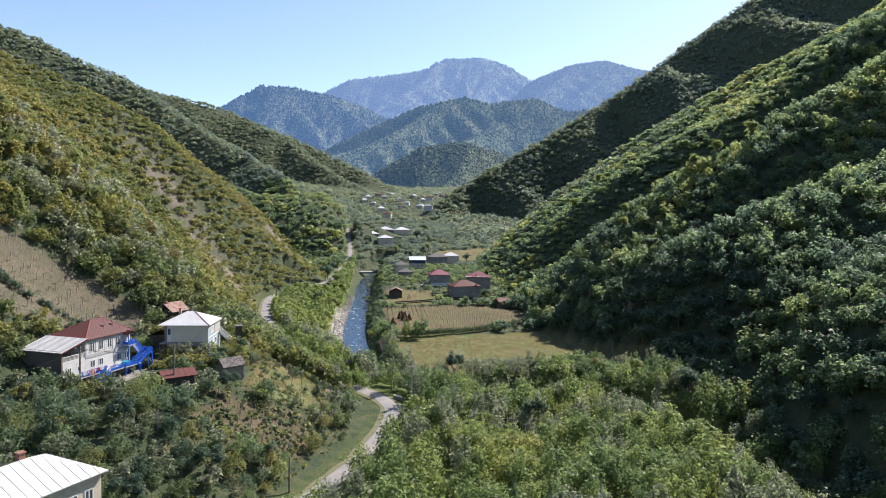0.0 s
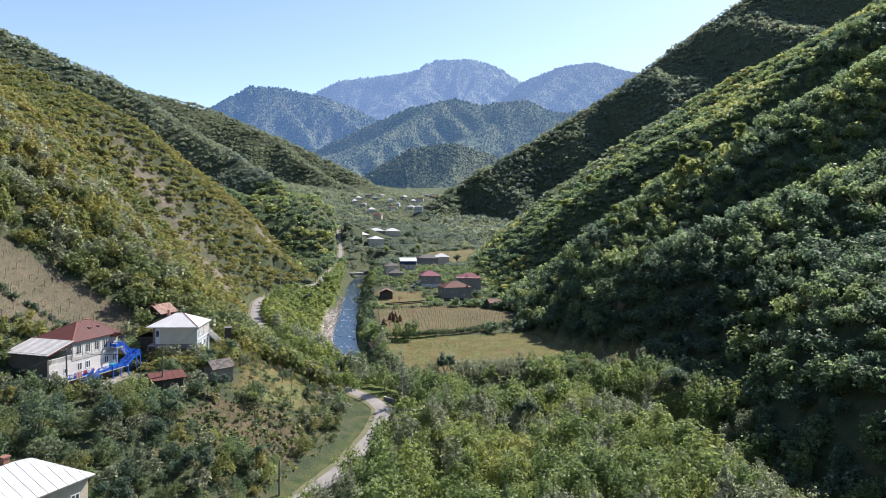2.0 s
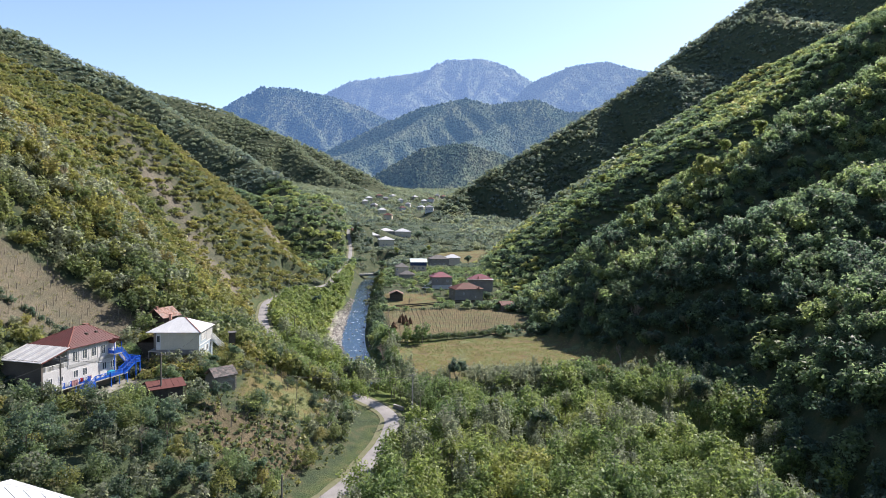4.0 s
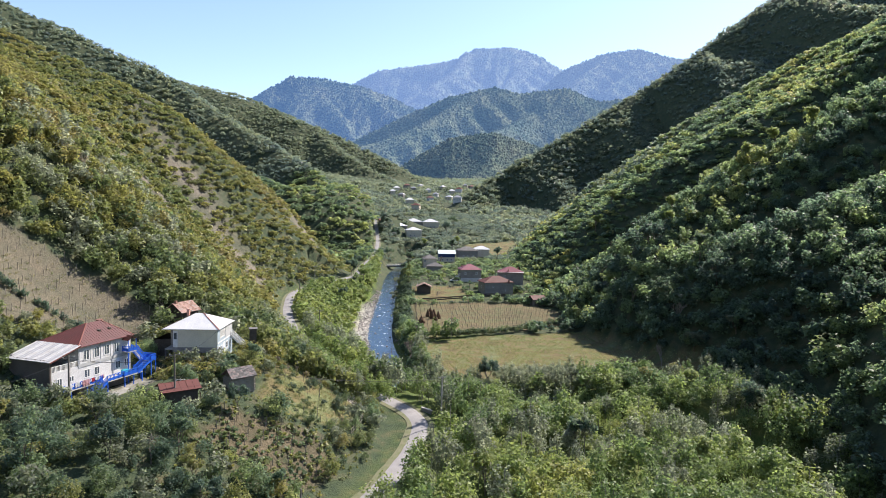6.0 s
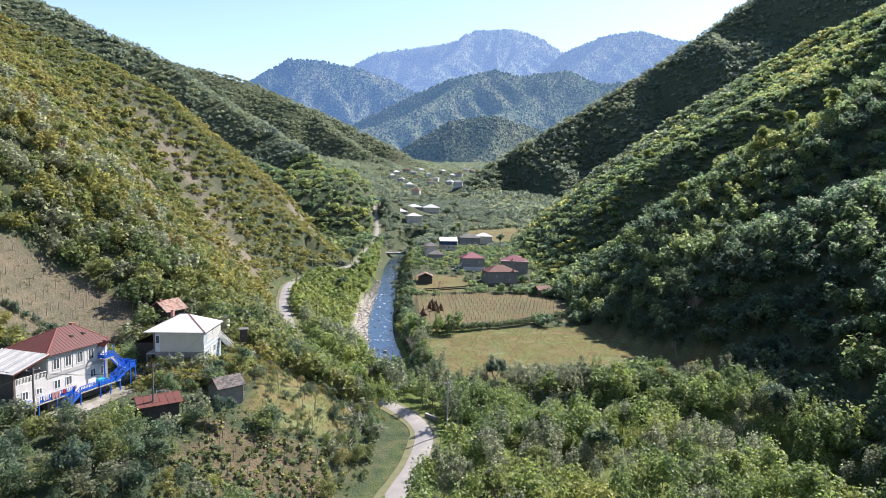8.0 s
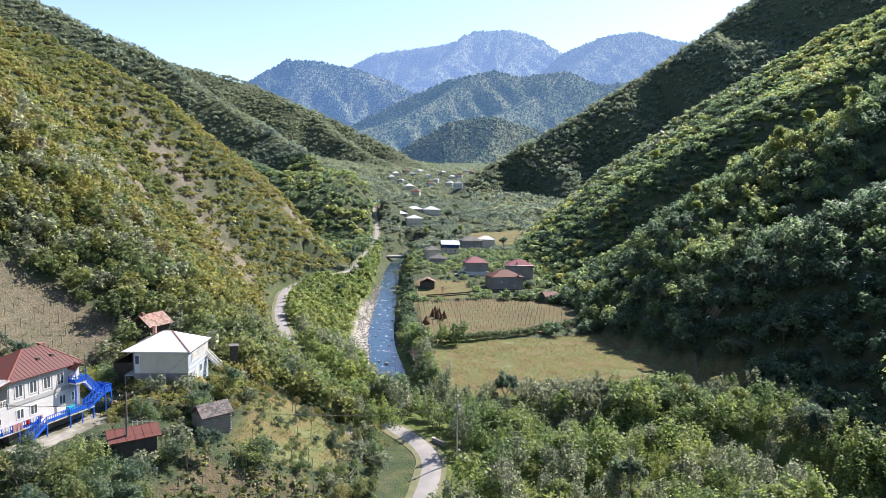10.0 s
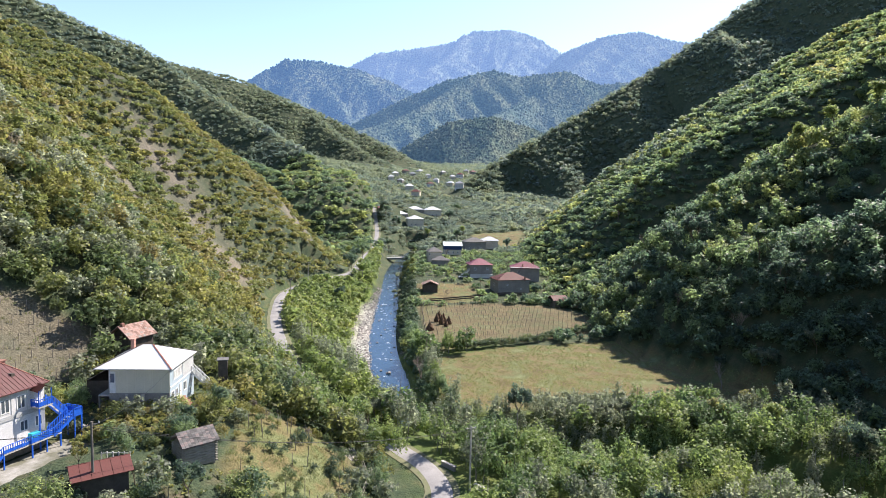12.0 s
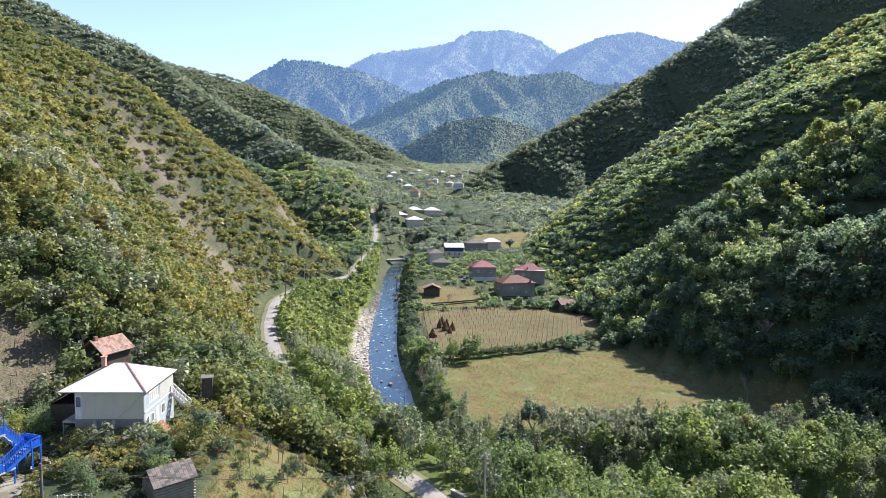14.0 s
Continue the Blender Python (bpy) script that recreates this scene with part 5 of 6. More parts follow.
for i in range(7):
    x0 = -W / 2 + 1.72 + i * 1.21
    part("board_panel", boxed(x0, x0 + 1.19, -D / 2 - 0.05, -D / 2 - 0.004, 2.05, H - 0.02), mat_boards_cream, wh)
part("plinth", boxed(-W / 2 + 1.6, W / 2 - 0.02, -D / 2 - 0.12, -D / 2 - 0.004, -2.5, 2.03), mat_wall_block, wh, "grey concrete block lower storey")
for x in (-1.0, 1.3):
    part("pier", boxed(x - 0.2, x + 0.2, -D / 2 - 0.22, -D / 2 - 0.121, -2, 1.9), mat_concrete, wh)
dr = part("door", boxed(-W / 2 + 1.65, -W / 2 + 2.5, -D / 2 - 0.1, -D / 2 - 0.051, 1.75, 5.2), mat_frame, wh, "white glazed porch door")
part("pane", boxed(-W / 2 + 1.8, -W / 2 + 2.35, -D / 2 - 0.13, -D / 2 - 0.101, 3.6, 4.9), mat_glass, dr)
r = part("roof", hip_roof(W, D, 2.35, 1.6, 0.42), mat_white_roof, wh, "bright white sheet-metal hip roof")
r.location.z = H + 0.12
part("roof_seams", seams(W, D, 2.35, 1.6, 0.42, 1.05, 0.03), mat_white_roof, r)
for sx, sy in ((1, -1), (1, 1), (-1, -1), (-1, 1)):
    part("ridge_cap", beam(bmesh.new(), (sx * 0.8, 0, 2.38), (sx * (W / 2 + 0.42), sy * (D / 2 + 0.42), 0.04), 0.2, 0.06), mat_rusty_edge if (sx, sy) == (1, -1) else mat_dark, r)
bm = boxed(-2.9, -2.4, 0.9, 1.4, H + 1, H + 2.9)
box(bm, -2.98, -2.32, 0.82, 1.48, H + 2.9, H + 3.05)
part("chimney", bm, worn("pink_chimney_brick", (0.52, 0.27, 0.21), (0.4, 0.22, 0.18), 3), wh, "pinkish brick chimney")
for u in (-3.1, -2.45, -1.8, -1.15, -0.5):
    window(wh, 1, u, 3.55, 0.6, 1.5, W, D)
part("ledge", boxed(W / 2 + 0.002, W / 2 + 0.1, -D / 2, D / 2, 2.75, 2.9), mat_frame, wh)
part("upper_panel", boxed(W / 2 + 0.002, W / 2 + 0.05, 0.1, D / 2 - 0.2, 3.0, H - 0.1), mat_wall_grey, wh, "grey boarded upper wall")
for u, z0, w0, h0 in ((-3.9, 0.75, 1.1, 1.35), (-2.35, 0.75, 0.9, 1.3), (1.0, 0.7, 1.3, 1.45), (3.3, 0.9, 1.0, 1.2)):
    window(wh, 1, u, z0, w0, h0, W, D)
dr = part("door", boxed(W / 2 + 0.002, W / 2 + 0.06, -1.3, -0.4, 0.15, 2.3), mat_frame, wh, "white entrance door")
part("handle", boxed(W / 2 + 0.06, W / 2 + 0.12, -1.2, -1.12, 1.15, 1.25), mat_dark, dr)
for i in range(4):
    part("step", boxed(W / 2 + 0.05 + 0.0, W / 2 + 1.5 - 0.33 * i, -1.7, 0.0, -1.2 + 0.33 * i, -0.87 + 0.33 * i), mat_brick, wh)
st = flight(wh, (W / 2 + 0.1, D / 2 - 1.2, 2.8), (W / 2 + 2.8, D / 2 - 1.2, 0.2), (0, 1.0, 0), mat_frame, 9)
bm = bmesh.new()
v = [bm.verts.new(c) for c in ((-W / 2 - 0.1, -2.2, 4.6), (-W / 2 - 0.1, D / 2, 4.6), (-W / 2 - 3.4, D / 2, 2.8), (-W / 2 - 3.4, -2.2, 2.8))]
bm.faces.new(v)
bmesh.ops.solidify(bm, geom=bm.faces[:], thickness=0.1)
part("lean_to_roof", bm, mat_grey_roof, wh, "dark lean-to roof at the gable")
part("lean_to_wall", boxed(-W / 2 - 3.1, -W / 2 - 0.01, -1.9, D / 2 - 0.2, -2, 2.9), mat_dark, wh, "dark timber lean-to wall")

# the house below the gardens
nh = house("house", "cream house with pale metal hip roof below the gardens", -31.9, 64.4, 0.2, 57, 12, 9, 5.7, 2.2, 3.5, mat_wall_cream, mat_pale_roof,
           [(0, 4.6, 3.0, 1.0, 1.4), (0, 2.9, 3.0, 1.0, 1.4), (0, -0.5, 3.0, 1.0, 1.4), (1, -2.0, 3.0, 1.0, 1.3), (1, 1.5, 3.0, 1.0, 1.3)], [(1.0, 0.6, 8.5)], 0.5, 1.0, 9, "pale sheet-metal roof with raised seams")

# barns and sheds by the two houses
def gable_roof(w, d, rise, over=0.35, thick=0.1):
    bm = bmesh.new()
    x, y = w / 2 + over, d / 2 + over
    for dz in (0, -thick):
        v = [bm.verts.new(c) for c in ((-x, -y, dz), (x, -y, dz), (x, 0, rise + dz), (-x, 0, rise + dz), (-x, y, dz), (x, y, dz))]
        fs = [(v[0], v[1], v[2], v[3]), (v[3], v[2], v[5], v[4])]
        for f in fs:
            bm.faces.new(f if dz == 0 else f[::-1])
        if dz == 0:
            t = v
    for i, j in ((0, 1), (1, 2), (2, 5), (5, 4), (4, 3), (3, 0)):
        bm.faces.new((t[i], v[i], v[j], t[j]))
    return bm


def shingles(parent, w, d, rise, over, rows_n, cols, mat, r):
    """Loose courses of roof pieces on both slopes of a gable roof; pieces of one size share a mesh."""
    x, y = w / 2 + over, d / 2 + over
    run = math.hypot(y, rise)
    step, wide = run / rows_n, 2 * x / cols
    base = boxed(-wide * 0.48, wide * 0.48, -step * 0.1, step * 1.12, 0, 0.045)
    me = bpy.data.meshes.new("shingle")
    base.to_mesh(me)
    base.free()
    me.materials.append(mat)
    ang = math.degrees(math.atan2(rise, y))
    for s in (-1, 1):
        for i in range(rows_n):
            for j in range(cols):
                ob = new("shingle", me)
                ob.parent = parent
                f = i / rows_n
                ob.matrix_local = (pose(-x + wide * (j + 0.5), s * y * (1 - f), rise * f + 0.012, 0, 0, 0 if s < 0 else 180)
                                   @ pose(0, 0, 0, ang + 1.2 + r.random() * 2.0, 0, (r.random() - 0.5) * 5))


def shack(name, label, x, y, z, rz, w, d, h, rise, wall, roof, logs=True, over=0.4, courses=(7, 9)):
    e = empty(name, x, y, z, rz)
    part("wall", boxed(-w / 2, w / 2, -d / 2, d / 2, -1.5, h), wall, e)
    for sx in (-1, 1):
        bm = bmesh.new()
        v = [bm.verts.new(c) for c in ((sx * w / 2, -d / 2, h), (sx * w / 2, d / 2, h), (sx * w / 2, 0, h + rise * 0.93))]
        bm.faces.new(v if sx > 0 else v[::-1])
        bmesh.ops.solidify(bm, geom=bm.faces[:], thickness=0.1)
        part("gable", bm, wall, e)
    if logs:
        n = int(h / 0.27)
        for i in range(n):
            zz = -0.3 + (h + 0.3) * i / n
            for s in (-1, 1):
                part("log", beam(bmesh.new(), (-w / 2 - 0.3, s * (d / 2 + 0.04), zz), (w / 2 + 0.3, s * (d / 2 + 0.04), zz), 0.16, 0.2), wall, e)
                part("log", beam(bmesh.new(), (s * (w / 2 + 0.04), -d / 2 - 0.3, zz + 0.1), (s * (w / 2 + 0.04), d / 2 + 0.3, zz + 0.1), 0.16, 0.2), wall, e)
    r = part("roof", gable_roof(w, d, rise, over), roof, e)
    r.location.z = h + 0.1
    shingles(r, w, d, rise, over, courses[0], courses[1], roof, random.Random(3))
    return tagged(e, label, "shed")


shack("barn", "dark timber barn with patched clay-tile roof", -42.0, 160.2, 5.9, 62, 5.0, 4.6, 3.0, 2.0, mat_dark, mat_tile_roof, False, 0.5, (9, 12))
bm = boxed(-2.3, -1.8, -0.4, 0.1, 3.4, 5.6)
part("chimney", bm, mat_brick, bpy.data.objects["barn"])
shack("log_shed", "small log shed with grey slab roof", -22.4, 126.6, 0.6, 38, 3.9, 3.2, 2.3, 1.4, mat_log, mat_slab_roof, True, 0.45, (9, 11))
shack("roof_shelter", "low shelter under a rust-red sheet roof", -30.2, 117.6, 2.2, 30, 5.2, 3.8, 1.2, 0.9, mat_dark, mat_rust, False, 0.5, (4, 6))
shack("privy", "narrow dark timber outhouse with flat lid", -25.3, 155.0, 3.2, 10, 1.5, 1.5, 2.6, 0.2, mat_dark, mat_grey_roof, False, 0.2, (2, 2))
shack("garden_shed", "weathered grey board shed among garden trees", -58.5, 100.0, 3.8, 20, 5.5, 4.0, 2.4, 1.2, mat_wood, mat_slab_roof, False, 0.4, (5, 8))

# the village across the river
WA = [(0, -3.2, 0.9, 1.1, 1.3), (0, 0, 0.9, 1.1, 1.3), (0, 3.2, 0.9, 1.1, 1.3), (0, -3.2, 3.6, 1.1, 1.3), (0, 0, 3.6, 1.1, 1.3), (0, 3.2, 3.6, 1.1, 1.3), (3, -1.8, 3.6, 1.0, 1.3), (3, 1.8, 3.6, 1.0, 1.3)]
g = "village houses by the river"
VILLAGE = [("grey block house with rust-red hip roof above the vineyard", 62.5, 318.0, -8.6, 10, 15.0, 9.5, 6.4, 2.8, 3.5, mat_wall_block, mat_rust, [(0, 3.5, 2.0, 0.6, 0.8), (3, 0, 3.5, 1.2, 1.3), (0, -3, 3.9, 0.8, 0.9)], [(5.2, -4.6, 7.6), (2.5, 3, 9.0)]),
           ("dark grey house with pink hip roof and white porch", 53.2, 344.0, -4.4, 2, 11.0, 9.0, 5.8, 2.6, 2.0, mat_wall_block, mat_pink_roof, [(0, -3, 3.3, 1.1, 1.2), (0, 3, 3.3, 1.1, 1.2), (1, 0, 3.3, 1.1, 1.2)], [(-4, 2, 7.6)]),
           ("grey house with pink hip roof and whitened eaves", 74.6, 339.5, -4.8, -10, 13.5, 9.5, 5.2, 2.9, 2.0, mat_wall_block, mat_pink_roof, [(0, -3, 2.8, 1.1, 1.2), (1, 0, 2.8, 1.1, 1.2)], [(-1.2, -3.8, 7.0), (4.2, 1, 7.6)]),
           ("small two-storey house with grey slate hip roof", 35.0, 384.0, -1.8, 4, 7.5, 7.5, 5.6, 2.2, 0.6, mat_wall_cream, mat_grey_roof, WA[3:4], []),
           ("low grey house with grey slate hip roof", 37.2, 373.0, -2.8, -4, 9.0, 6.5, 3.0, 2.0, 1.5, mat_wall_block, mat_grey_roof, [], []),
           ("long low house with brown slate hip roof", 64.0, 426.0, 1.0, 4, 13.0, 9.0, 5.2, 2.4, 3.0, mat_wall_block, mat_grey_roof, WA[:3], []),
           ("house with white metal hip roof behind the slate roof", 75.0, 433.0, 1.8, -8, 11.0, 9.0, 4.8, 2.2, 2.0, mat_wall_cream, mat_white_roof, [], []),
           ("cream house with bright metal hip roof by the upper lane", 35.6, 546.0, 9.0, 6, 13.0, 11.0, 6.0, 2.6, 1.0, mat_wall_cream, mat_white_roof, WA[:2], []),
           ("grey house with bright metal hip roof by the upper lane", 25.0, 566.0, 12.0, 8, 11.0, 10.0, 6.0, 2.4, 1.0, mat_wall_block, mat_white_roof, WA[:2], []),
           ("large grey house with bright metal hip roof above the others", 38.5, 592.0, 15.0, 4, 15.0, 11.0, 6.4, 2.8, 2.0, mat_wall_block, mat_white_roof, WA[:3], []),
           ("cream house with bright metal hip roof above the others", 54.5, 594.0, 15.2, 0, 15.0, 11.0, 6.0, 2.8, 2.0, mat_wall_cream, mat_white_roof, WA[:3], [])]
for row in VILLAGE:
    tagged(house("house", row[0], *row[1:], gap=1.2), group=g)
# whitened eaves, outside stairs
for (x, y, z, rz), w, d, h in (((74.6, 339.5, -4.8, -10), 13.5, 9.5, 5.2),):
    hs = [o for o in scene.objects if o.get("label", "").endswith("whitened eaves")][0]
    part("eave_strip", beam(bmesh.new(), (-w / 2 - 0.3, -d / 2 - 0.1, h + 0.42), (w / 2 + 0.3, -d / 2 - 0.1, h + 0.42), 1.5, 0.05), mat_frame, hs, "white painted strip along the eaves")
hs = [o for o in scene.objects if o.get("label", "").endswith("white porch")][0]
flight(hs, (-5.6, -3.0, 3.0), (-9.2, -3.0, 0.2), (0, 1.1, 0), mat_frame, 8)
part("porch_wall", boxed(-5.6, 5.6, -5.6, -4.51, -2, 1.4), mat_wall_white, hs, "whitewashed lower porch wall")
# the house with the teal roof and deep blue gable boards
th = empty("house", 47.6, 404.5, -0.2, 0)
tagged(th, "cream house with pale teal roof and deep blue boards", "house", g)
part("wall", boxed(-4.9, 4.9, -3.8, 3.8, -2, 3.4), mat_wall_cream, th)
part("upper_wall", boxed(-5.1, 5.1, -4.0, 4.0, 3.42, 5.6), mat_navy, th, "deep blue boarded upper storey")
r = part("roof", gable_roof(10.4, 8.2, 2.1, 0.4), mat_teal_roof, th)
r.location.z = 5.7
for x in (-4, -1.4, 1.2, 3.8):
    part("roof_strip", boxed(x - 0.25, x + 0.25, -3.6, -0.2, 0, 0.04), mat_white_roof, r).rotation_euler.x = math.atan2(2.1, 4.5)
for o in r.children:
    o.location = (0, -0.35, 0.33)
for u in (-2.6, 0.2, 2.8):
    window(th, 0, u, 1.2, 1.1, 1.3, 9.8, 7.6)
shack("hut", "small dark hut with striped red gable roof", 26.4, 317.5, -8.0, 88, 5.6, 6.4, 3.2, 1.6, mat_dark, mat_tile_roof, False, 0.5, (5, 7))
shack("hut", "low shed with rust-red roof under the trees", 76.5, 291.0, -9.6, 12, 6.0, 4.8, 2.6, 1.6, mat_wood, mat_rust, False, 0.5, (5, 7))
shack("hut", "low shed with grey gable roof under the trees", 84.0, 289.5, -9.8, 78, 5.4, 5.4, 2.6, 1.8, mat_wood, mat_slab_roof, False, 0.5, (5, 7))
shack("hut", "roadside hut with red roof by the upper lane", 9.6, 604.0, 19.0, 10, 6.0, 5.0, 2.6, 1.6, mat_wood, mat_rust, False, 0.4, (4, 6))
shack("hut", "white-roofed shelter at the foot of the slope", 93.0, 264.0, -4.0, 20, 3.6, 3.0, 2.0, 0.7, mat_wood, mat_white_roof, False, 0.3, (3, 4))
# the far village
rf = random.Random(5)
for i, (x, y) in enumerate(FAR_SPOTS):
    pale = i % 4 != 1
    tagged(house("house", "far house with pale metal hip roof among trees" if pale else "far house with rust-coloured hip roof among trees", x, y, ground_at(x, y), rf.uniform(-30, 30), rf.uniform(7, 10.5), rf.uniform(6, 8), rf.uniform(3.6, 4.8), 2.6, 2.5,
           (mat_wall_cream, mat_wall_block, mat_wall_white)[i % 3], (mat_white_roof if i % 3 == 0 else mat_dull_roof) if pale else mat_rust, WA[:2] if i % 2 else WA[:3], foot=4), group="houses of the far village")

# ---- poles, fences, field things, bridge ----
def post_of(name, x, y, tall, r0, r1, mat, lean=(0, 0), z=None):
    e = empty(name, x, y, ground_at(x, y) if z is None else z)
    bm = bmesh.new()
    bmesh.ops.create_cone(bm, segments=10, radius1=r0, radius2=r1, depth=tall + 1.0, cap_ends=True, matrix=Matrix.Translation((0, 0, tall / 2 - 0.5)))
    part("shaft", bm, mat, e)
    e.rotation_euler = (radians(lean[0]), radians(lean[1]), 0)
    return e


def power_pole(x, y, tall, label, arms=1, turn=0, mat=None, lean=(0, 0)):
    e = post_of("power_pole", x, y, tall, 0.17, 0.11, mat or mat_pole, lean)
    for k in range(arms):
        z = tall - 0.35 - 0.7 * k
        c, s = math.cos(radians(turn)), math.sin(radians(turn))
        part("crossarm", beam(bmesh.new(), (-0.85 * c, -0.85 * s, z), (0.85 * c, 0.85 * s, z), 0.1, 0.12), mat or mat_pole, e)
        for q in (-0.75, 0, 0.75):
            bm = bmesh.new()
            bmesh.ops.create_cone(bm, segments=8, radius1=0.07, radius2=0.045, depth=0.2, cap_ends=True, matrix=Matrix.Translation((q * c, q * s, z + 0.16)))
            part("insulator", bm, mat_frame, e)
    return tagged(e, label, "power pole", "power poles along the lane")


POLES = [power_pole(15.6, 139.2, 10.4, "tall grey timber power pole at the lane's bend", 1, 20, mat_concrete),
         power_pole(-28.9, 275, 9.0, "dark timber power pole beside the curving lane", 1, 10),
         power_pole(-25.5, 306, 10.5, "pale concrete power pole above the curving lane", 1, 10, mat_concrete),
         power_pole(-15.5, 213, 9.5, "timber power pole among bank trees", 1, 10),
         power_pole(-3.5, 338, 8.0, "timber power pole near the bridge", 1, 10),
         power_pole(12.0, 560, 9.0, "pale concrete pole by the upper lane", 1, 10, mat_concrete),
         power_pole(-30.2, 115.9, 8.5, "dark timber pole in the garden", 1, 40),
         power_pole(-44.8, 113.0, 8.6, "dark timber pole beside the blue-railed house", 1, 40),
         power_pole(-26.0, 79.0, 7.0, "pale post behind the lower house", 0, 0, mat_concrete),
         power_pole(-8.5, 100.0, 6.0, "short dark pole beside the lane", 0)]


def cable(a, b, sag, label):
    cu = bpy.data.curves.new("cable", "CURVE")
    cu.dimensions, cu.bevel_depth, cu.bevel_resolution = "3D", 0.022, 1
    sp = cu.splines.new("POLY")
    n = 16
    sp.points.add(n)
    for i in range(n + 1):
        t = i / n
        p = Vector(a).lerp(Vector(b), t)
        sp.points[i].co = (p.x, p.y, p.z - sag * 4 * t * (1 - t), 1)
    cu.materials.append(mat_cable)
    return tagged(new("cable", cu), label, "cable", "overhead cables")


def top_of(e, k=0.0, down=0.25):
    z = max(c[2] for c in e.children[0].bound_box)
    return (e.location.x + k, e.location.y, e.location.z + z - down)


for a, b, s in ((0, 3, 2.0), (3, 1, 1.6), (1, 2, 1.0), (2, 4, 1.2), (0, 6, 2.0), (6, 7, 0.8)):
    for k in (-0.7, 0.7):
        cable(top_of(POLES[a], k), top_of(POLES[b], k), s, "thin black overhead power cable between poles")
cable(top_of(POLES[6]), (-29.2, 139.5, 8.5), 0.8, "thin cable from garden pole to white-roofed house")
cable(top_of(POLES[7]), (-62, 96, 7.0), 1.5, "thin sagging cable beside the blue-railed house")

# low concrete guard blocks by the bend
for x, y, rz in ((13.2, 146.6, -52), (17.6, 138.9, -50)):
    e = empty("guard_block", x, y, ground_at(x, y), rz)
    bm = boxed(-1.6, 1.6, -0.22, 0.22, -0.5, 0.75)
    bmesh.ops.bevel(bm, geom=bm.edges[:], offset=0.05, segments=1, affect="EDGES")
    part("block", bm, mat_wall_block, e)
    part("coping", boxed(-1.65, 1.65, -0.27, 0.27, 0.752, 0.84), mat_concrete, e)
    tagged(e, "weathered concrete guard wall beside the lane", "guard wall", "guard walls at the bend")

# the bridge
br = empty("bridge", 17.5, 447, -6.2, 14)
part("deck", boxed(-12, 12, -2.4, 2.4, -0.5, 0.0), mat_concrete, br)
for s in (-1, 1):
    part("girder", boxed(-12, 12, s * 1.7 - 0.25, s * 1.7 + 0.25, -1.3, -0.5), mat_wall_block, br)
    rl = rail(br, (-12, s * 2.3, 0), (12, s * 2.3, 0), mat_zinc, 0.95, 1.2)
for x in (-11.5, 11.5):
    part("abutment", boxed(x - 1.2, x + 1.2, -2.8, 2.8, -5, -0.5), mat_wall_block, br)
tagged(br, "short pale concrete bridge over the river", "bridge")

# haystacks
def haystack(x, y, tall, wide, seed):
    bm = bmesh.new()
    bmesh.ops.create_cone(bm, segments=14, radius1=wide / 2, radius2=0.12, depth=tall, cap_ends=True, matrix=Matrix.Translation((0, 0, tall / 2)))
    bmesh.ops.subdivide_edges(bm, edges=[e for e in bm.edges if abs(e.verts[0].co.z - e.verts[1].co.z) > 0.5], cuts=5)
    r = random.Random(seed)
    for v in bm.verts:
        f = v.co.z / tall
        k = (1 + 0.45 * math.sin(f * 3.0)) * r.uniform(0.85, 1.15)
        v.co.x, v.co.y = v.co.x * k, v.co.y * k
    e = empty("haystack", x, y, ground_at(x, y) - 0.1)
    part("stack", bm, mat_hay, e)
    part("pole", beam(bmesh.new(), (0, 0, tall * 0.7), (0.05, 0, tall + 0.6), 0.08), mat_wood, e)
    return tagged(e, "dark brown conical stack of maize straw", "haystack", "straw stacks in the vineyard")


for i, (x, y, t, w) in enumerate(((24.0, 266, 3.2, 1.7), (25.3, 262, 3.6, 1.8), (26.4, 265.5, 3.4, 1.8), (27.9, 262.4, 3.0, 1.9), (25.4, 271, 3.0, 1.7), (20.4, 254, 3.0, 2.6), (26.6, 258.8, 2.2, 1.6))):
    haystack(x, y, t, w, i)

# vine stakes: rows of posts, each a thing near the meadow edge, the rest joined
stake = empty("vine_stake", 0, 0, -60)
part("stake", boxed(-0.05, 0.05, -0.05, 0.05, -0.3, 1.25), mat_pole, stake)
tagged(stake, "thin grey wooden vine stake in tilled soil", "stake", "vine stakes")
rv2 = random.Random(9)
spots2 = []
for i in range(24):
    for j in range(50):
        x, y = 10 + j * 2.0 * 0.95 + i * 5.6 * -0.3, 215 + j * 2.0 * 0.3 + i * 5.6 * 0.95
        if in_poly(np.array([x]), np.array([y]), VINEYARD)[0] and not (22 < x < 31 and 256 < y < 274):
            spots2.append((x + rv2.uniform(-0.12, 0.12), y + rv2.uniform(-0.2, 0.2)))
rv2.shuffle(spots2)
for k, (x, y) in enumerate(spots2[:300]):
    m = pose(x, y, ground_at(x, y), rv2.uniform(-4, 4), rv2.uniform(-4, 4), rv2.uniform(0, 90))
    if k == 0:
        stake.matrix_world = m
    else:
        copy_thing(stake, m)


def stake_rows(name, label, spots, tall, mat, seed):
    r = random.Random(seed)
    bm = bmesh.new()
    for x, y in spots:
        z = ground_at(x, y)
        beam(bm, (x, y, z - 0.2), (x + r.uniform(-0.1, 0.1), y + r.uniform(-0.1, 0.1), z + tall * r.uniform(0.75, 1.1)), 0.08)
    me = bpy.data.meshes.new(name)
    bm.to_mesh(me)
    bm.free()
    me.materials.append(mat)
    return tagged(new(name, me), label, "stakes", kind="stuff")


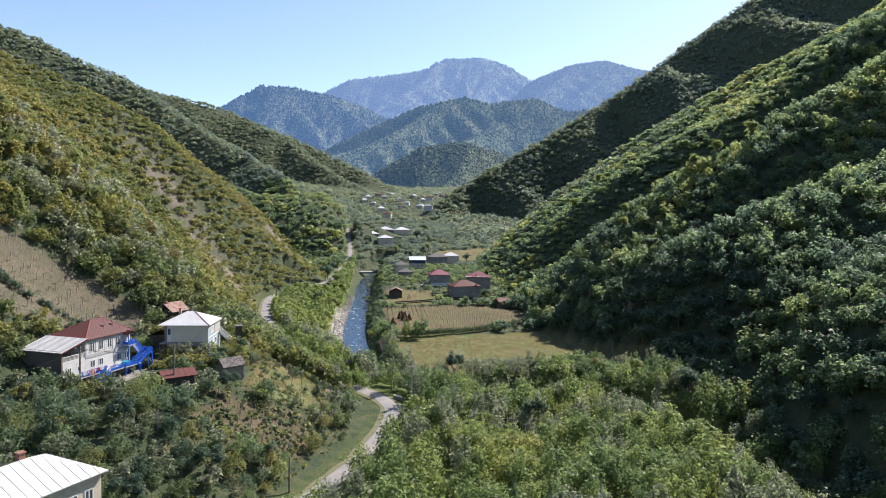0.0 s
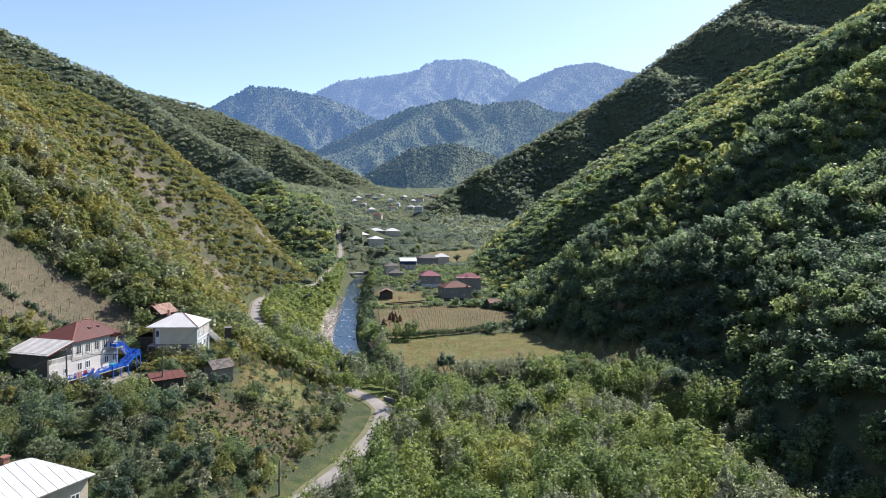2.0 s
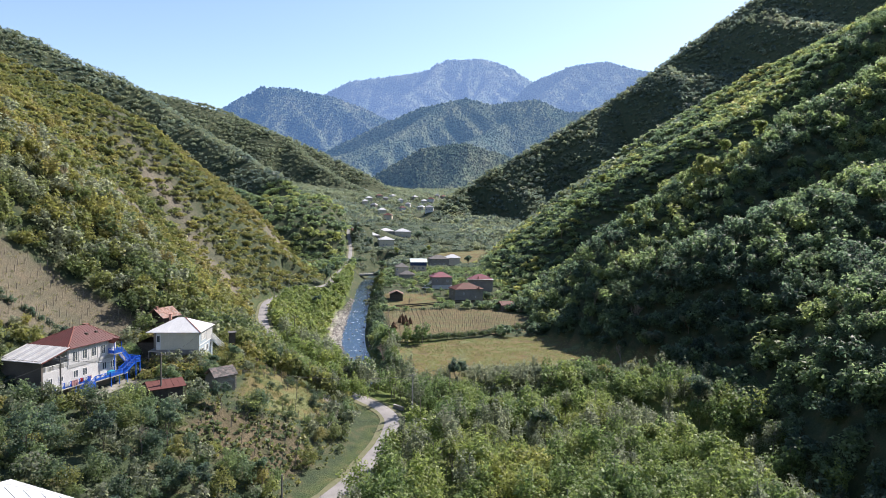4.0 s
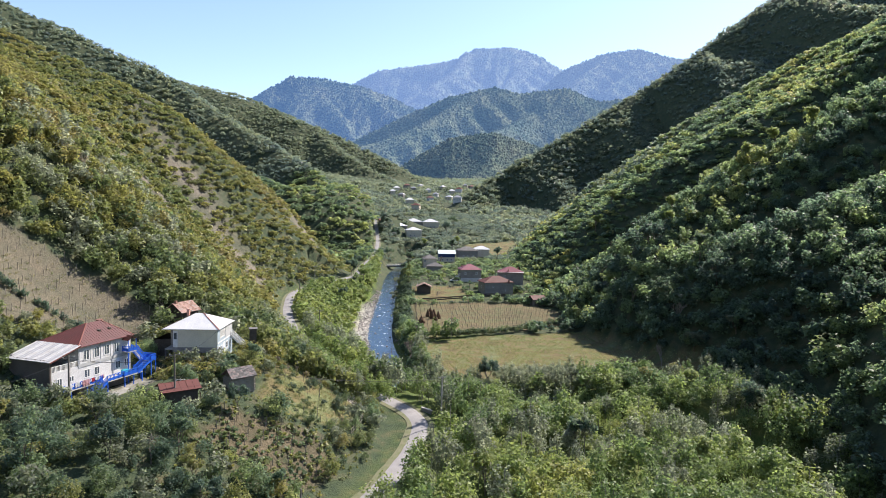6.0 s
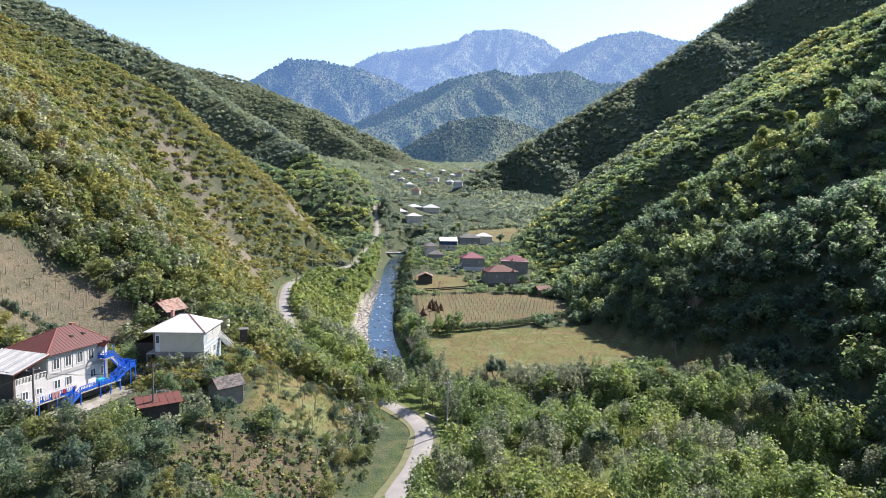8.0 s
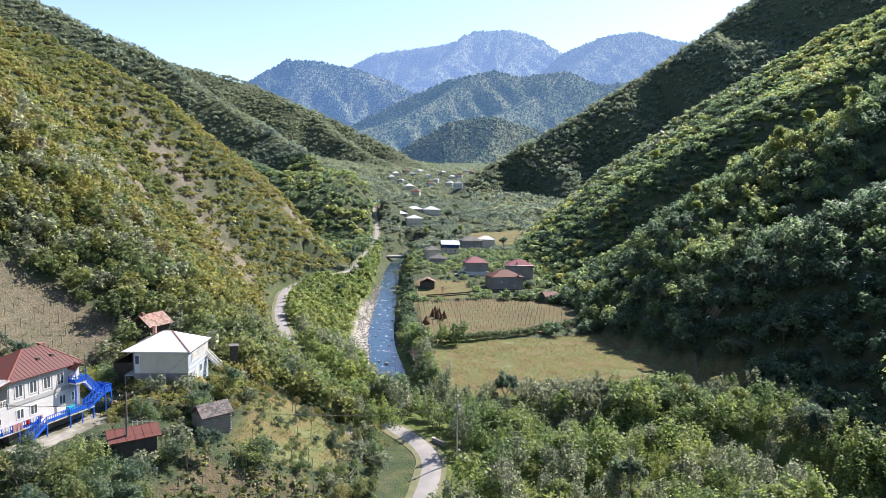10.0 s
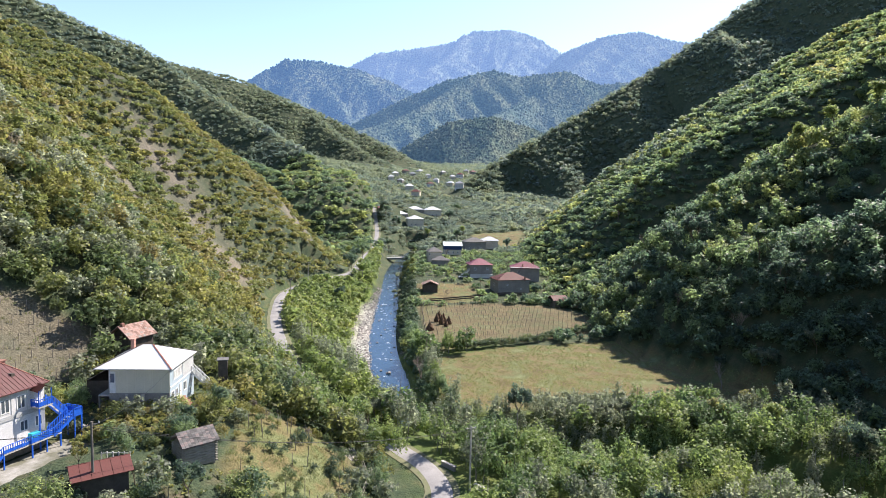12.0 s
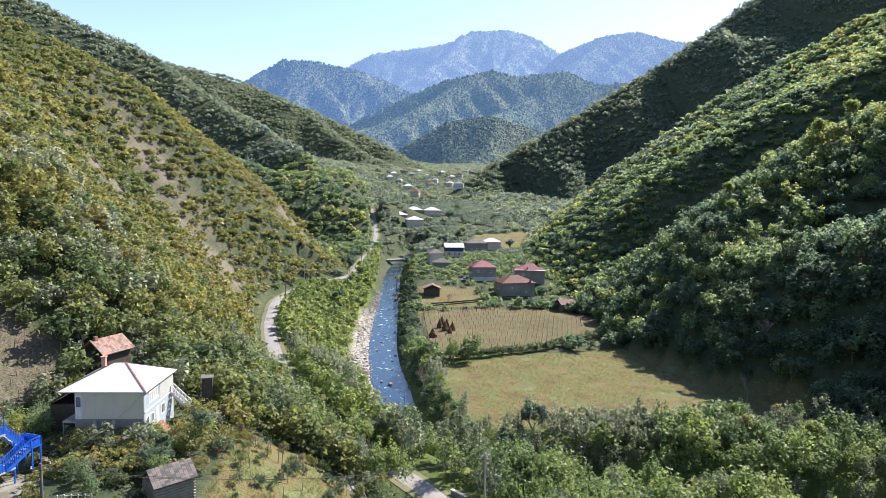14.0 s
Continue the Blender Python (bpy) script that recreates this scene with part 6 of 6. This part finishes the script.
stake_rows("vine_stakes", "further thin vine stakes in the vineyard", spots2[300:], 1.7, mat_pole, 1)
stake_rows("vine_stakes", "rows of wooden stakes on the hillside plot", [(x, y) for x, y in ((-92 + i * 2.6 + (j % 2) * 0.4, 128 + j * 2.3) for i in range(17) for j in range(16))
           if in_poly(np.array([x]), np.array([y]), SLOPE_PLOT)[0]], 1.6, mat_wood, 2)
stake_rows("vine_stakes", "crooked stakes and vines in the lower garden", [(x, y) for x, y in ((-25 + i * 2.2, 105 + j * 1.7 + i * 0.35) for i in range(10) for j in range(10))
           if in_poly(np.array([x]), np.array([y]), GARDEN)[0]], 1.5, mat_wood, 3)
stake_rows("garden_stakes", "thin stakes in dry garden grass", [(rv2.uniform(-18, -3), rv2.uniform(126, 149)) for _ in range(38)], 2.0, mat_wood, 4)
stake_rows("orchard_posts", "white posts of the orchard trellis", [(22 + i * 2.3, 322 + j * 3.0) for i in range(11) for j in range(4)], 1.8, mat_concrete, 5)


def fence(label, pts, gap, tall, mat, rails=2, board=0.0):
    e = empty("fence", pts[0][0], pts[0][1], 0)
    line = line_of([(*p, 0) for p in pts])
    d = np.r_[0, np.cumsum(np.hypot(*np.diff(line[:, :2], axis=0).T))]
    n = int(d[-1] / gap)
    tops = []
    for i in range(n + 1):
        x, y = np.interp(i * gap, d, line[:, 0]), np.interp(i * gap, d, line[:, 1])
        z = ground_at(x, y)
        tops.append(Vector((x - pts[0][0], y - pts[0][1], z)))
        part("post", beam(bmesh.new(), tops[-1] - Vector((0, 0, 0.3)), tops[-1] + Vector((0, 0, tall)), 0.1), mat, e)
    for k in range(rails):
        bm = bmesh.new()
        for a, b in zip(tops, tops[1:]):
            up = Vector((0, 0, tall * (0.9 - 0.5 * k)))
            beam(bm, a + up, b + up, 0.05, board if board else 0.07)
        part("rail", bm, mat, e)
    return tagged(e, label, "fence")


fence("black netting fence on posts below the red-roofed house", [(24, 297), (45, 304), (56, 309), (69, 310)], 2.4, 1.5, mat_dark, 2, 0.55)
fence("rough stake fence along the vineyard", [(21, 288), (34, 291), (46, 295), (60, 299)], 1.2, 1.4, mat_wood, 1)
fence("wooden fence along the vineyard's river side", [(18.5, 240), (19, 262), (20.5, 285), (22, 296)], 1.8, 1.3, mat_wood, 2)
fence("pole fence above the lane's bend", [(-2.5, 128), (-0.5, 137), (-1.5, 145)], 1.5, 1.4, mat_log, 2)
fence("pale metal bed-frame gate beside the shelter", [(-31.6, 121.5), (-28.6, 122.6)], 0.6, 1.6, mat_zinc, 2)
fence("short stake fence beside the lane", [(-3.4, 94), (1.5, 103), (4.5, 109)], 2.6, 1.0, mat_wood, 1)

# stacked beanpoles leaning by the lane
pile = empty("pole_stack", -3.0, 145.5, ground_at(-3.0, 145.5), 20)
rp = random.Random(4)
for i in range(16):
    part("pole", beam(bmesh.new(), (-1.2 + i * 0.14, rp.uniform(-1.8, -1.3), 0.1 + rp.random() * 0.3), (-0.9 + i * 0.12, rp.uniform(1.4, 2.0), 0.5 + rp.random() * 0.5), 0.11), mat_log, pile)
tagged(pile, "pale stack of long wooden poles in the grass", "pole stack")

# blue sheet and a parked car
e = empty("tarpaulin", -14.5, 92.5, ground_at(-14.5, 92.5), 25)
bm = bmesh.new()
bmesh.ops.create_grid(bm, x_segments=10, y_segments=8, size=1.0)
for v in bm.verts:
    v.co = (v.co.x * 2.2, v.co.y * 1.3, 1.3 - 0.5 * v.co.x ** 2 + 0.12 * math.sin(v.co.x * 5 + v.co.y * 4))
bmesh.ops.solidify(bm, geom=bm.faces[:], thickness=0.03)
part("sheet", bm, mat_blue, e)
part("stack", boxed(-1.7, 1.7, -1.0, 1.0, -0.4, 0.7), mat_wood, e)
tagged(e, "blue tarpaulin over a wood stack by the lane", "tarpaulin")

car = empty("car", 44.2, 338.5, ground_at(44.2, 338.5), 5)
bm = boxed(-2.1, 2.1, -0.85, 0.85, 0.32, 0.88)
bmesh.ops.bevel(bm, geom=bm.edges[:], offset=0.14, segments=2, affect="EDGES")
part("body", bm, mat_frame, car)
bm = boxed(-1.2, 1.1, -0.72, 0.72, 0.86, 1.45)
bmesh.ops.bevel(bm, geom=bm.edges[:], offset=0.22, segments=2, affect="EDGES")
cab = part("cabin", bm, mat_glass, car, "dark glazed cabin")
part("cabin_roof", boxed(-0.9, 0.8, -0.66, 0.66, 1.452, 1.5), mat_frame, cab)
for x in (-1.3, 1.3):
    for y in (-0.8, 0.8):
        bm = bmesh.new()
        bmesh.ops.create_cone(bm, segments=14, radius1=0.32, radius2=0.32, depth=0.22, cap_ends=True, matrix=Matrix.Translation((x, y, 0.32)) @ Matrix.Rotation(radians(90), 4, "X"))
        part("wheel", bm, mat_cable, car)
tagged(car, "white car parked between village houses", "car")

# ---- river stones and boulders ----
def stone_mesh(seed, sub):
    r = random.Random(seed)
    bm = bmesh.new()
    bmesh.ops.create_icosphere(bm, subdivisions=sub, radius=0.5)
    for v in bm.verts:
        v.co *= r.uniform(0.8, 1.15)
        v.co.z *= 0.6
    me = bpy.data.meshes.new("stone")
    bm.to_mesh(me)
    bm.free()
    return me


def stone_material():
    m, n, l, b = material("river_stone", 0.85, 0, 0.3)
    info = n.new("ShaderNodeObjectInfo")
    geo = n.new("ShaderNodeNewGeometry")
    s = n.new("ShaderNodeMath")
    l.new(info.outputs["Random"], s.inputs[0])
    l.new(geo.outputs["Random Per Island"], s.inputs[1])
    f = n.new("ShaderNodeMath")
    f.operation = "FRACT"
    l.new(s.outputs[0], f.inputs[0])
    fine = noise_tex(n, l, 6.0, 4)
    col = ramp(n, l, f.outputs[0], [(0.0, (0.13, 0.12, 0.11)), (0.5, (0.23, 0.21, 0.195)), (0.8, (0.33, 0.30, 0.28)), (1.0, (0.24, 0.19, 0.165))]).outputs[0]
    dark = ramp(n, l, fine.outputs[0], [(0.3, (0.8, 0.8, 0.8)), (0.7, (1.1, 1.1, 1.1))]).outputs[0]
    l.new(mix(n, l, 1.0, col, dark, "MULTIPLY"), b.inputs["Base Color"])
    return m


mat_stone = stone_material()
rs = np.random.RandomState(21)
vs, fs, off = [], [], 0
tmpl = []
for k in range(5):
    me = stone_mesh(k, 1)
    tmpl.append((np.array([v.co[:] for v in me.vertices]), np.array([p.vertices[:] for p in me.polygons])))
y = rs.uniform(192, 352, 3800)
cxr = np.interp(y, RIVER[:, 1], RIVER[:, 0])
reach = 2.5 + 5.0 * smooth(196, 238, y) * (1 - smooth(288, 350, y))
x = cxr - 3.6 - rs.rand(len(y)) * (reach + 0.5)
right = rs.rand(len(y)) < 0.06
x = np.where(right, cxr + 4.5 + rs.rand(len(y)) * 2.0, x)
z = height(x, y)
size = 0.18 + 0.6 * rs.rand(len(y)) ** 4 + 0.12 * rs.rand(len(y))
for i in range(len(y)):
    v, f = tmpl[i % 5]
    a = rs.rand() * 6.28
    s = size[i]
    vs.append(np.stack([(v[:, 0] * math.cos(a) - v[:, 1] * math.sin(a)) * s * 1.3 + x[i], (v[:, 0] * math.sin(a) + v[:, 1] * math.cos(a)) * s + y[i], v[:, 2] * s + z[i] + 0.08 * s], 1))
    fs.append(f + off)
    off += len(v)
tagged(new("river_stones", mesh_of("river_stones", np.concatenate(vs), np.concatenate(fs), mat_stone, True)), "pale rounded cobbles of the gravel bar", "stones", kind="stuff")
big = stone_mesh(31, 2)
big.materials.append(mat_stone)
for x, y, s in ((5.4, 219.1, 2.0), (3.2, 221.5, 1.2), (-1.2, 243, 1.6), (6.5, 232, 1.0), (2.5, 252, 1.1), (8.0, 246, 0.9), (4.0, 262, 1.0), (9.0, 275, 1.1), (3.5, 284, 1.2), (6, 205, 1.3), (8.5, 296, 1.0), (5, 312, 1.2),
                (11, 330, 1.1), (9, 352, 1.3), (7.5, 198, 1.2), (6.8, 240, 0.8), (5.5, 270, 0.9)):
    ob = new("boulder", big)
    ob.matrix_world = pose(x, y, float(np.interp(y, RIVER[:, 1], RIVER[:, 2])) + 0.1 * s, 0, 0, s * 200) @ Matrix.Diagonal((s * 0.8, s * 0.65, s * 0.65, 1))
    tagged(ob, "rounded grey boulder standing in the river", "boulder", "boulders in the river")

# ---- single trees ----
def limb(bm, a, b, ra, rb, seg=6):
    """A tapered round bough."""
    a, b = Vector(a), Vector(b)
    d = (b - a).normalized()
    s = d.orthogonal().normalized()
    t = d.cross(s)
    rings = [[bm.verts.new(p + (s * math.cos(k * 2 * math.pi / seg) + t * math.sin(k * 2 * math.pi / seg)) * r) for k in range(seg)] for p, r in ((a, ra), (b, rb))]
    for k in range(seg):
        bm.faces.new((rings[0][k], rings[0][(k + 1) % seg], rings[1][(k + 1) % seg], rings[1][k]))
    bm.faces.new(rings[1])


def boughs(bm, a, d, length, radius, depth, r, tips, spread=0.6):
    b = Vector(a) + d * length
    limb(bm, a, b, radius, radius * 0.62, 6 if depth > 2 else 4)
    if depth == 0:
        tips.append(b)
        return
    for k in range(3 if depth > 2 else r.choice((2, 3))):
        nd = (d + Vector((r.uniform(-1, 1), r.uniform(-1, 1), r.uniform(-0.25, 0.7))) * spread).normalized()
        boughs(bm, Vector(a).lerp(b, r.uniform(0.6, 1.0)), nd, length * r.uniform(0.6, 0.82), radius * 0.58, depth - 1, r, tips, spread)


def tree_thing(label, tall, wide, leaves, leaf, tint, seed, mat, depth=4):
    """A tree with trunk, limbs and a leafy crown gathered round the limb ends; no leaves when bare."""
    r, q = random.Random(seed), np.random.RandomState(seed)
    e = empty("tree" if leaves else "bare_tree", 0, 0, -80)
    bm, tips = bmesh.new(), []
    boughs(bm, (0, 0, -0.4), Vector((r.uniform(-0.08, 0.08), r.uniform(-0.08, 0.08), 1)).normalized(), tall * 0.36, tall * 0.02, depth, r, tips, 0.62 * wide)
    part("trunk", bm, mat_bark if leaves else mat_grey_bark, e)
    if leaves:
        c = np.array([t[:] for t in tips])
        k = q.randint(len(c), size=leaves)
        d = q.normal(size=(leaves, 3))
        d /= np.linalg.norm(d, axis=1)[:, None]
        p = c[k] + d * (tall * 0.085) * q.rand(leaves, 1) ** 0.5
        n = d * 0.5 + np.array([0, 0, 0.6]) + q.normal(size=(leaves, 3)) * 0.5
        n /= np.linalg.norm(n, axis=1)[:, None]
        a = np.cross(n, q.normal(size=(leaves, 3)))
        a /= np.linalg.norm(a, axis=1)[:, None]
        b = np.cross(n, a)
        s = leaf * (0.6 + 0.8 * q.rand(leaves, 1))
        v = np.stack([p - a * s * 0.6, p + a * s * 0.5 - b * s * 0.35, p + b * s * 0.6 + a * s * 0.15], 1).reshape(-1, 3)
        ob = new("crown", mesh_of("crown", v, np.arange(len(v)).reshape(-1, 3), mat, False, {"tint": np.clip(np.repeat(tint + 0.12 * q.randn(leaves), 3), 0, 1)}))
        ob.parent = e
    return tagged(e, label, "tree")


mat_grey_bark = worn("grey_bare_twigs", (0.26, 0.22, 0.19), (0.17, 0.145, 0.125), 3, 0.95)
KINDS = [tree_thing("broad green walnut tree in full leaf", 8.0, 1.0, 2800, 0.30, 0.30, 1, mat_shade),
         tree_thing("yellowing fruit tree with loose crown", 6.0, 1.1, 2000, 0.26, 0.70, 2, mat_leaf),
         tree_thing("light green acacia with open feathery crown", 9.0, 0.9, 2400, 0.27, 0.62, 3, mat_fresh),
         tree_thing("grey-green willow with silvery leaves", 7.0, 1.0, 2400, 0.26, 0.4, 4, mat_silver),
         tree_thing("dark green spreading tree", 8.5, 1.2, 2800, 0.31, 0.10, 5, mat_shade),
         tree_thing("bare grey tree with thin twigs", 8.0, 0.9, 0, 0, 0, 6, None, 5),
         tree_thing("low leafless fruit tree with grey twigs", 5.0, 1.2, 0, 0, 0, 7, None, 5)]
placed = set()


def plant(kind, x, y, scale=1.0, turn=0.0):
    m = pose(x, y, ground_at(x, y) - 0.1, 0, 0, turn) @ Matrix.Diagonal((scale, scale, scale, 1))
    if kind in placed:
        copy_thing(KINDS[kind], m).matrix_basis = m
    else:
        placed.add(kind)
        KINDS[kind].matrix_world = m


rt = random.Random(12)
# bare trees by bank, meadow and slope
for k, x, y, s in ((5, 15.6, 221.5, 1.0), (5, 13.2, 204.0, 1.15), (6, 72.4, 181.6, 0.9), (5, 93, 224, 1.1), (5, 97, 198, 1.2), (6, 28, 231.5, 0.8), (6, 36.5, 233.5, 0.7), (5, 111, 286, 1.1), (6, 54, 238, 0.8),
                   (6, -33, 113, 0.9), (6, -28.5, 100, 1.0), (5, 88, 190, 1.0), (6, -20, 98, 0.9), (5, 31, 300, 0.7), (5, 42, 388, 0.9), (6, 84, 330, 1.0), (5, 70, 356, 0.9), (6, -47.5, 165, 0.9), (6, -30, 152.5, 0.9), (5, -24, 168, 0.9)):
    plant(k, x, y, s, rt.uniform(0, 360))
# leafy trees that stand out from the rest
for k, x, y, s in ((0, -22.5, 139.5, 0.62), (0, -25.5, 133.5, 0.5), (4, -21, 118.5, 0.6), (1, -34.0, 121.0, 0.5), (3, -27, 119.0, 0.55), (0, -15, 156, 0.8), (2, -6, 158, 0.9), (2, 0, 160, 0.9), (3, 1, 167, 0.9),
                   (2, 62, 166, 1.0), (1, 72, 164, 1.15), (2, 80, 160, 1.1), (1, 84, 172, 1.0), (3, 20, 177, 0.7), (3, 17, 181, 0.6), (0, 26, 172, 0.9), (4, 32, 174, 1.0), (3, 45, 172, 0.95), (3, 52, 170, 1.0),
                   (2, 24, 150, 0.9), (2, 34, 138, 1.0), (0, 40, 126, 1.0), (2, 52, 130, 1.0), (3, 46, 144, 0.8), (2, 60, 118, 1.1), (1, 74, 128, 1.0), (2, 28, 122, 0.9), (4, 88, 146, 1.2), (2, 20, 112, 1.0),
                   (0, -12, 104, 0.6), (4, -20, 96, 0.75), (0, -26, 104, 0.7), (4, -33, 98, 0.8), (3, -38, 106, 0.6), (1, -23, 100, 0.7), (0, -40, 92, 0.8), (4, -28, 84, 0.8), (0, -20, 84, 0.7), (1, -50, 104, 0.7),
                   (4, 22, 408, 1.0), (0, 26, 424, 1.1), (3, 24, 392, 0.9), (4, 30, 452, 1.2), (0, 12, 456, 1.1), (2, 40, 470, 1.1), (0, 28, 480, 1.2), (4, 46, 440, 1.1), (0, 58, 456, 1.2), (2, 66, 480, 1.2), (4, 84, 420, 1.1), (0, -4, 400, 1.2), (4, -8, 386, 1.1), (2, -12, 430, 1.0), (4, 20, 520, 1.3), (0, 12, 540, 1.2), (4, 66, 560, 1.4), (0, 76, 590, 1.4), (4, -12, 300, 0.8), (4, -10, 345, 1.2), (0, -9, 352, 1.1), (0, 84, 256, 1.0), (4, 90, 250, 1.1), (0, 44, 330, 0.6), (4, 71, 306, 0.9), (0, 50, 322, 0.6), (2, 20, 340, 0.8), (3, 14, 372, 1.0),
                   (3, 12, 330, 0.8), (3, 13, 315, 0.8), (0, 98, 210, 1.2), (3, 96, 186, 1.1), (4, 108, 196, 1.3), (3, 104, 178, 1.0), (0, 112, 214, 1.3), (3, 118, 230, 1.2), (2, 126, 262, 1.2), (2, 120, 250, 1.2),
                   (4, 108, 243, 1.7), (2, 140, 286, 1.3), (2, 150, 275, 1.4), (2, 158, 266, 1.5), (2, 168, 258, 1.5), (2, 177, 250, 1.4), (2, 122, 342, 1.3), (2, 134, 350, 1.3), (2, 150, 356, 1.4)):
    plant(k, x, y, s, rt.uniform(0, 360))
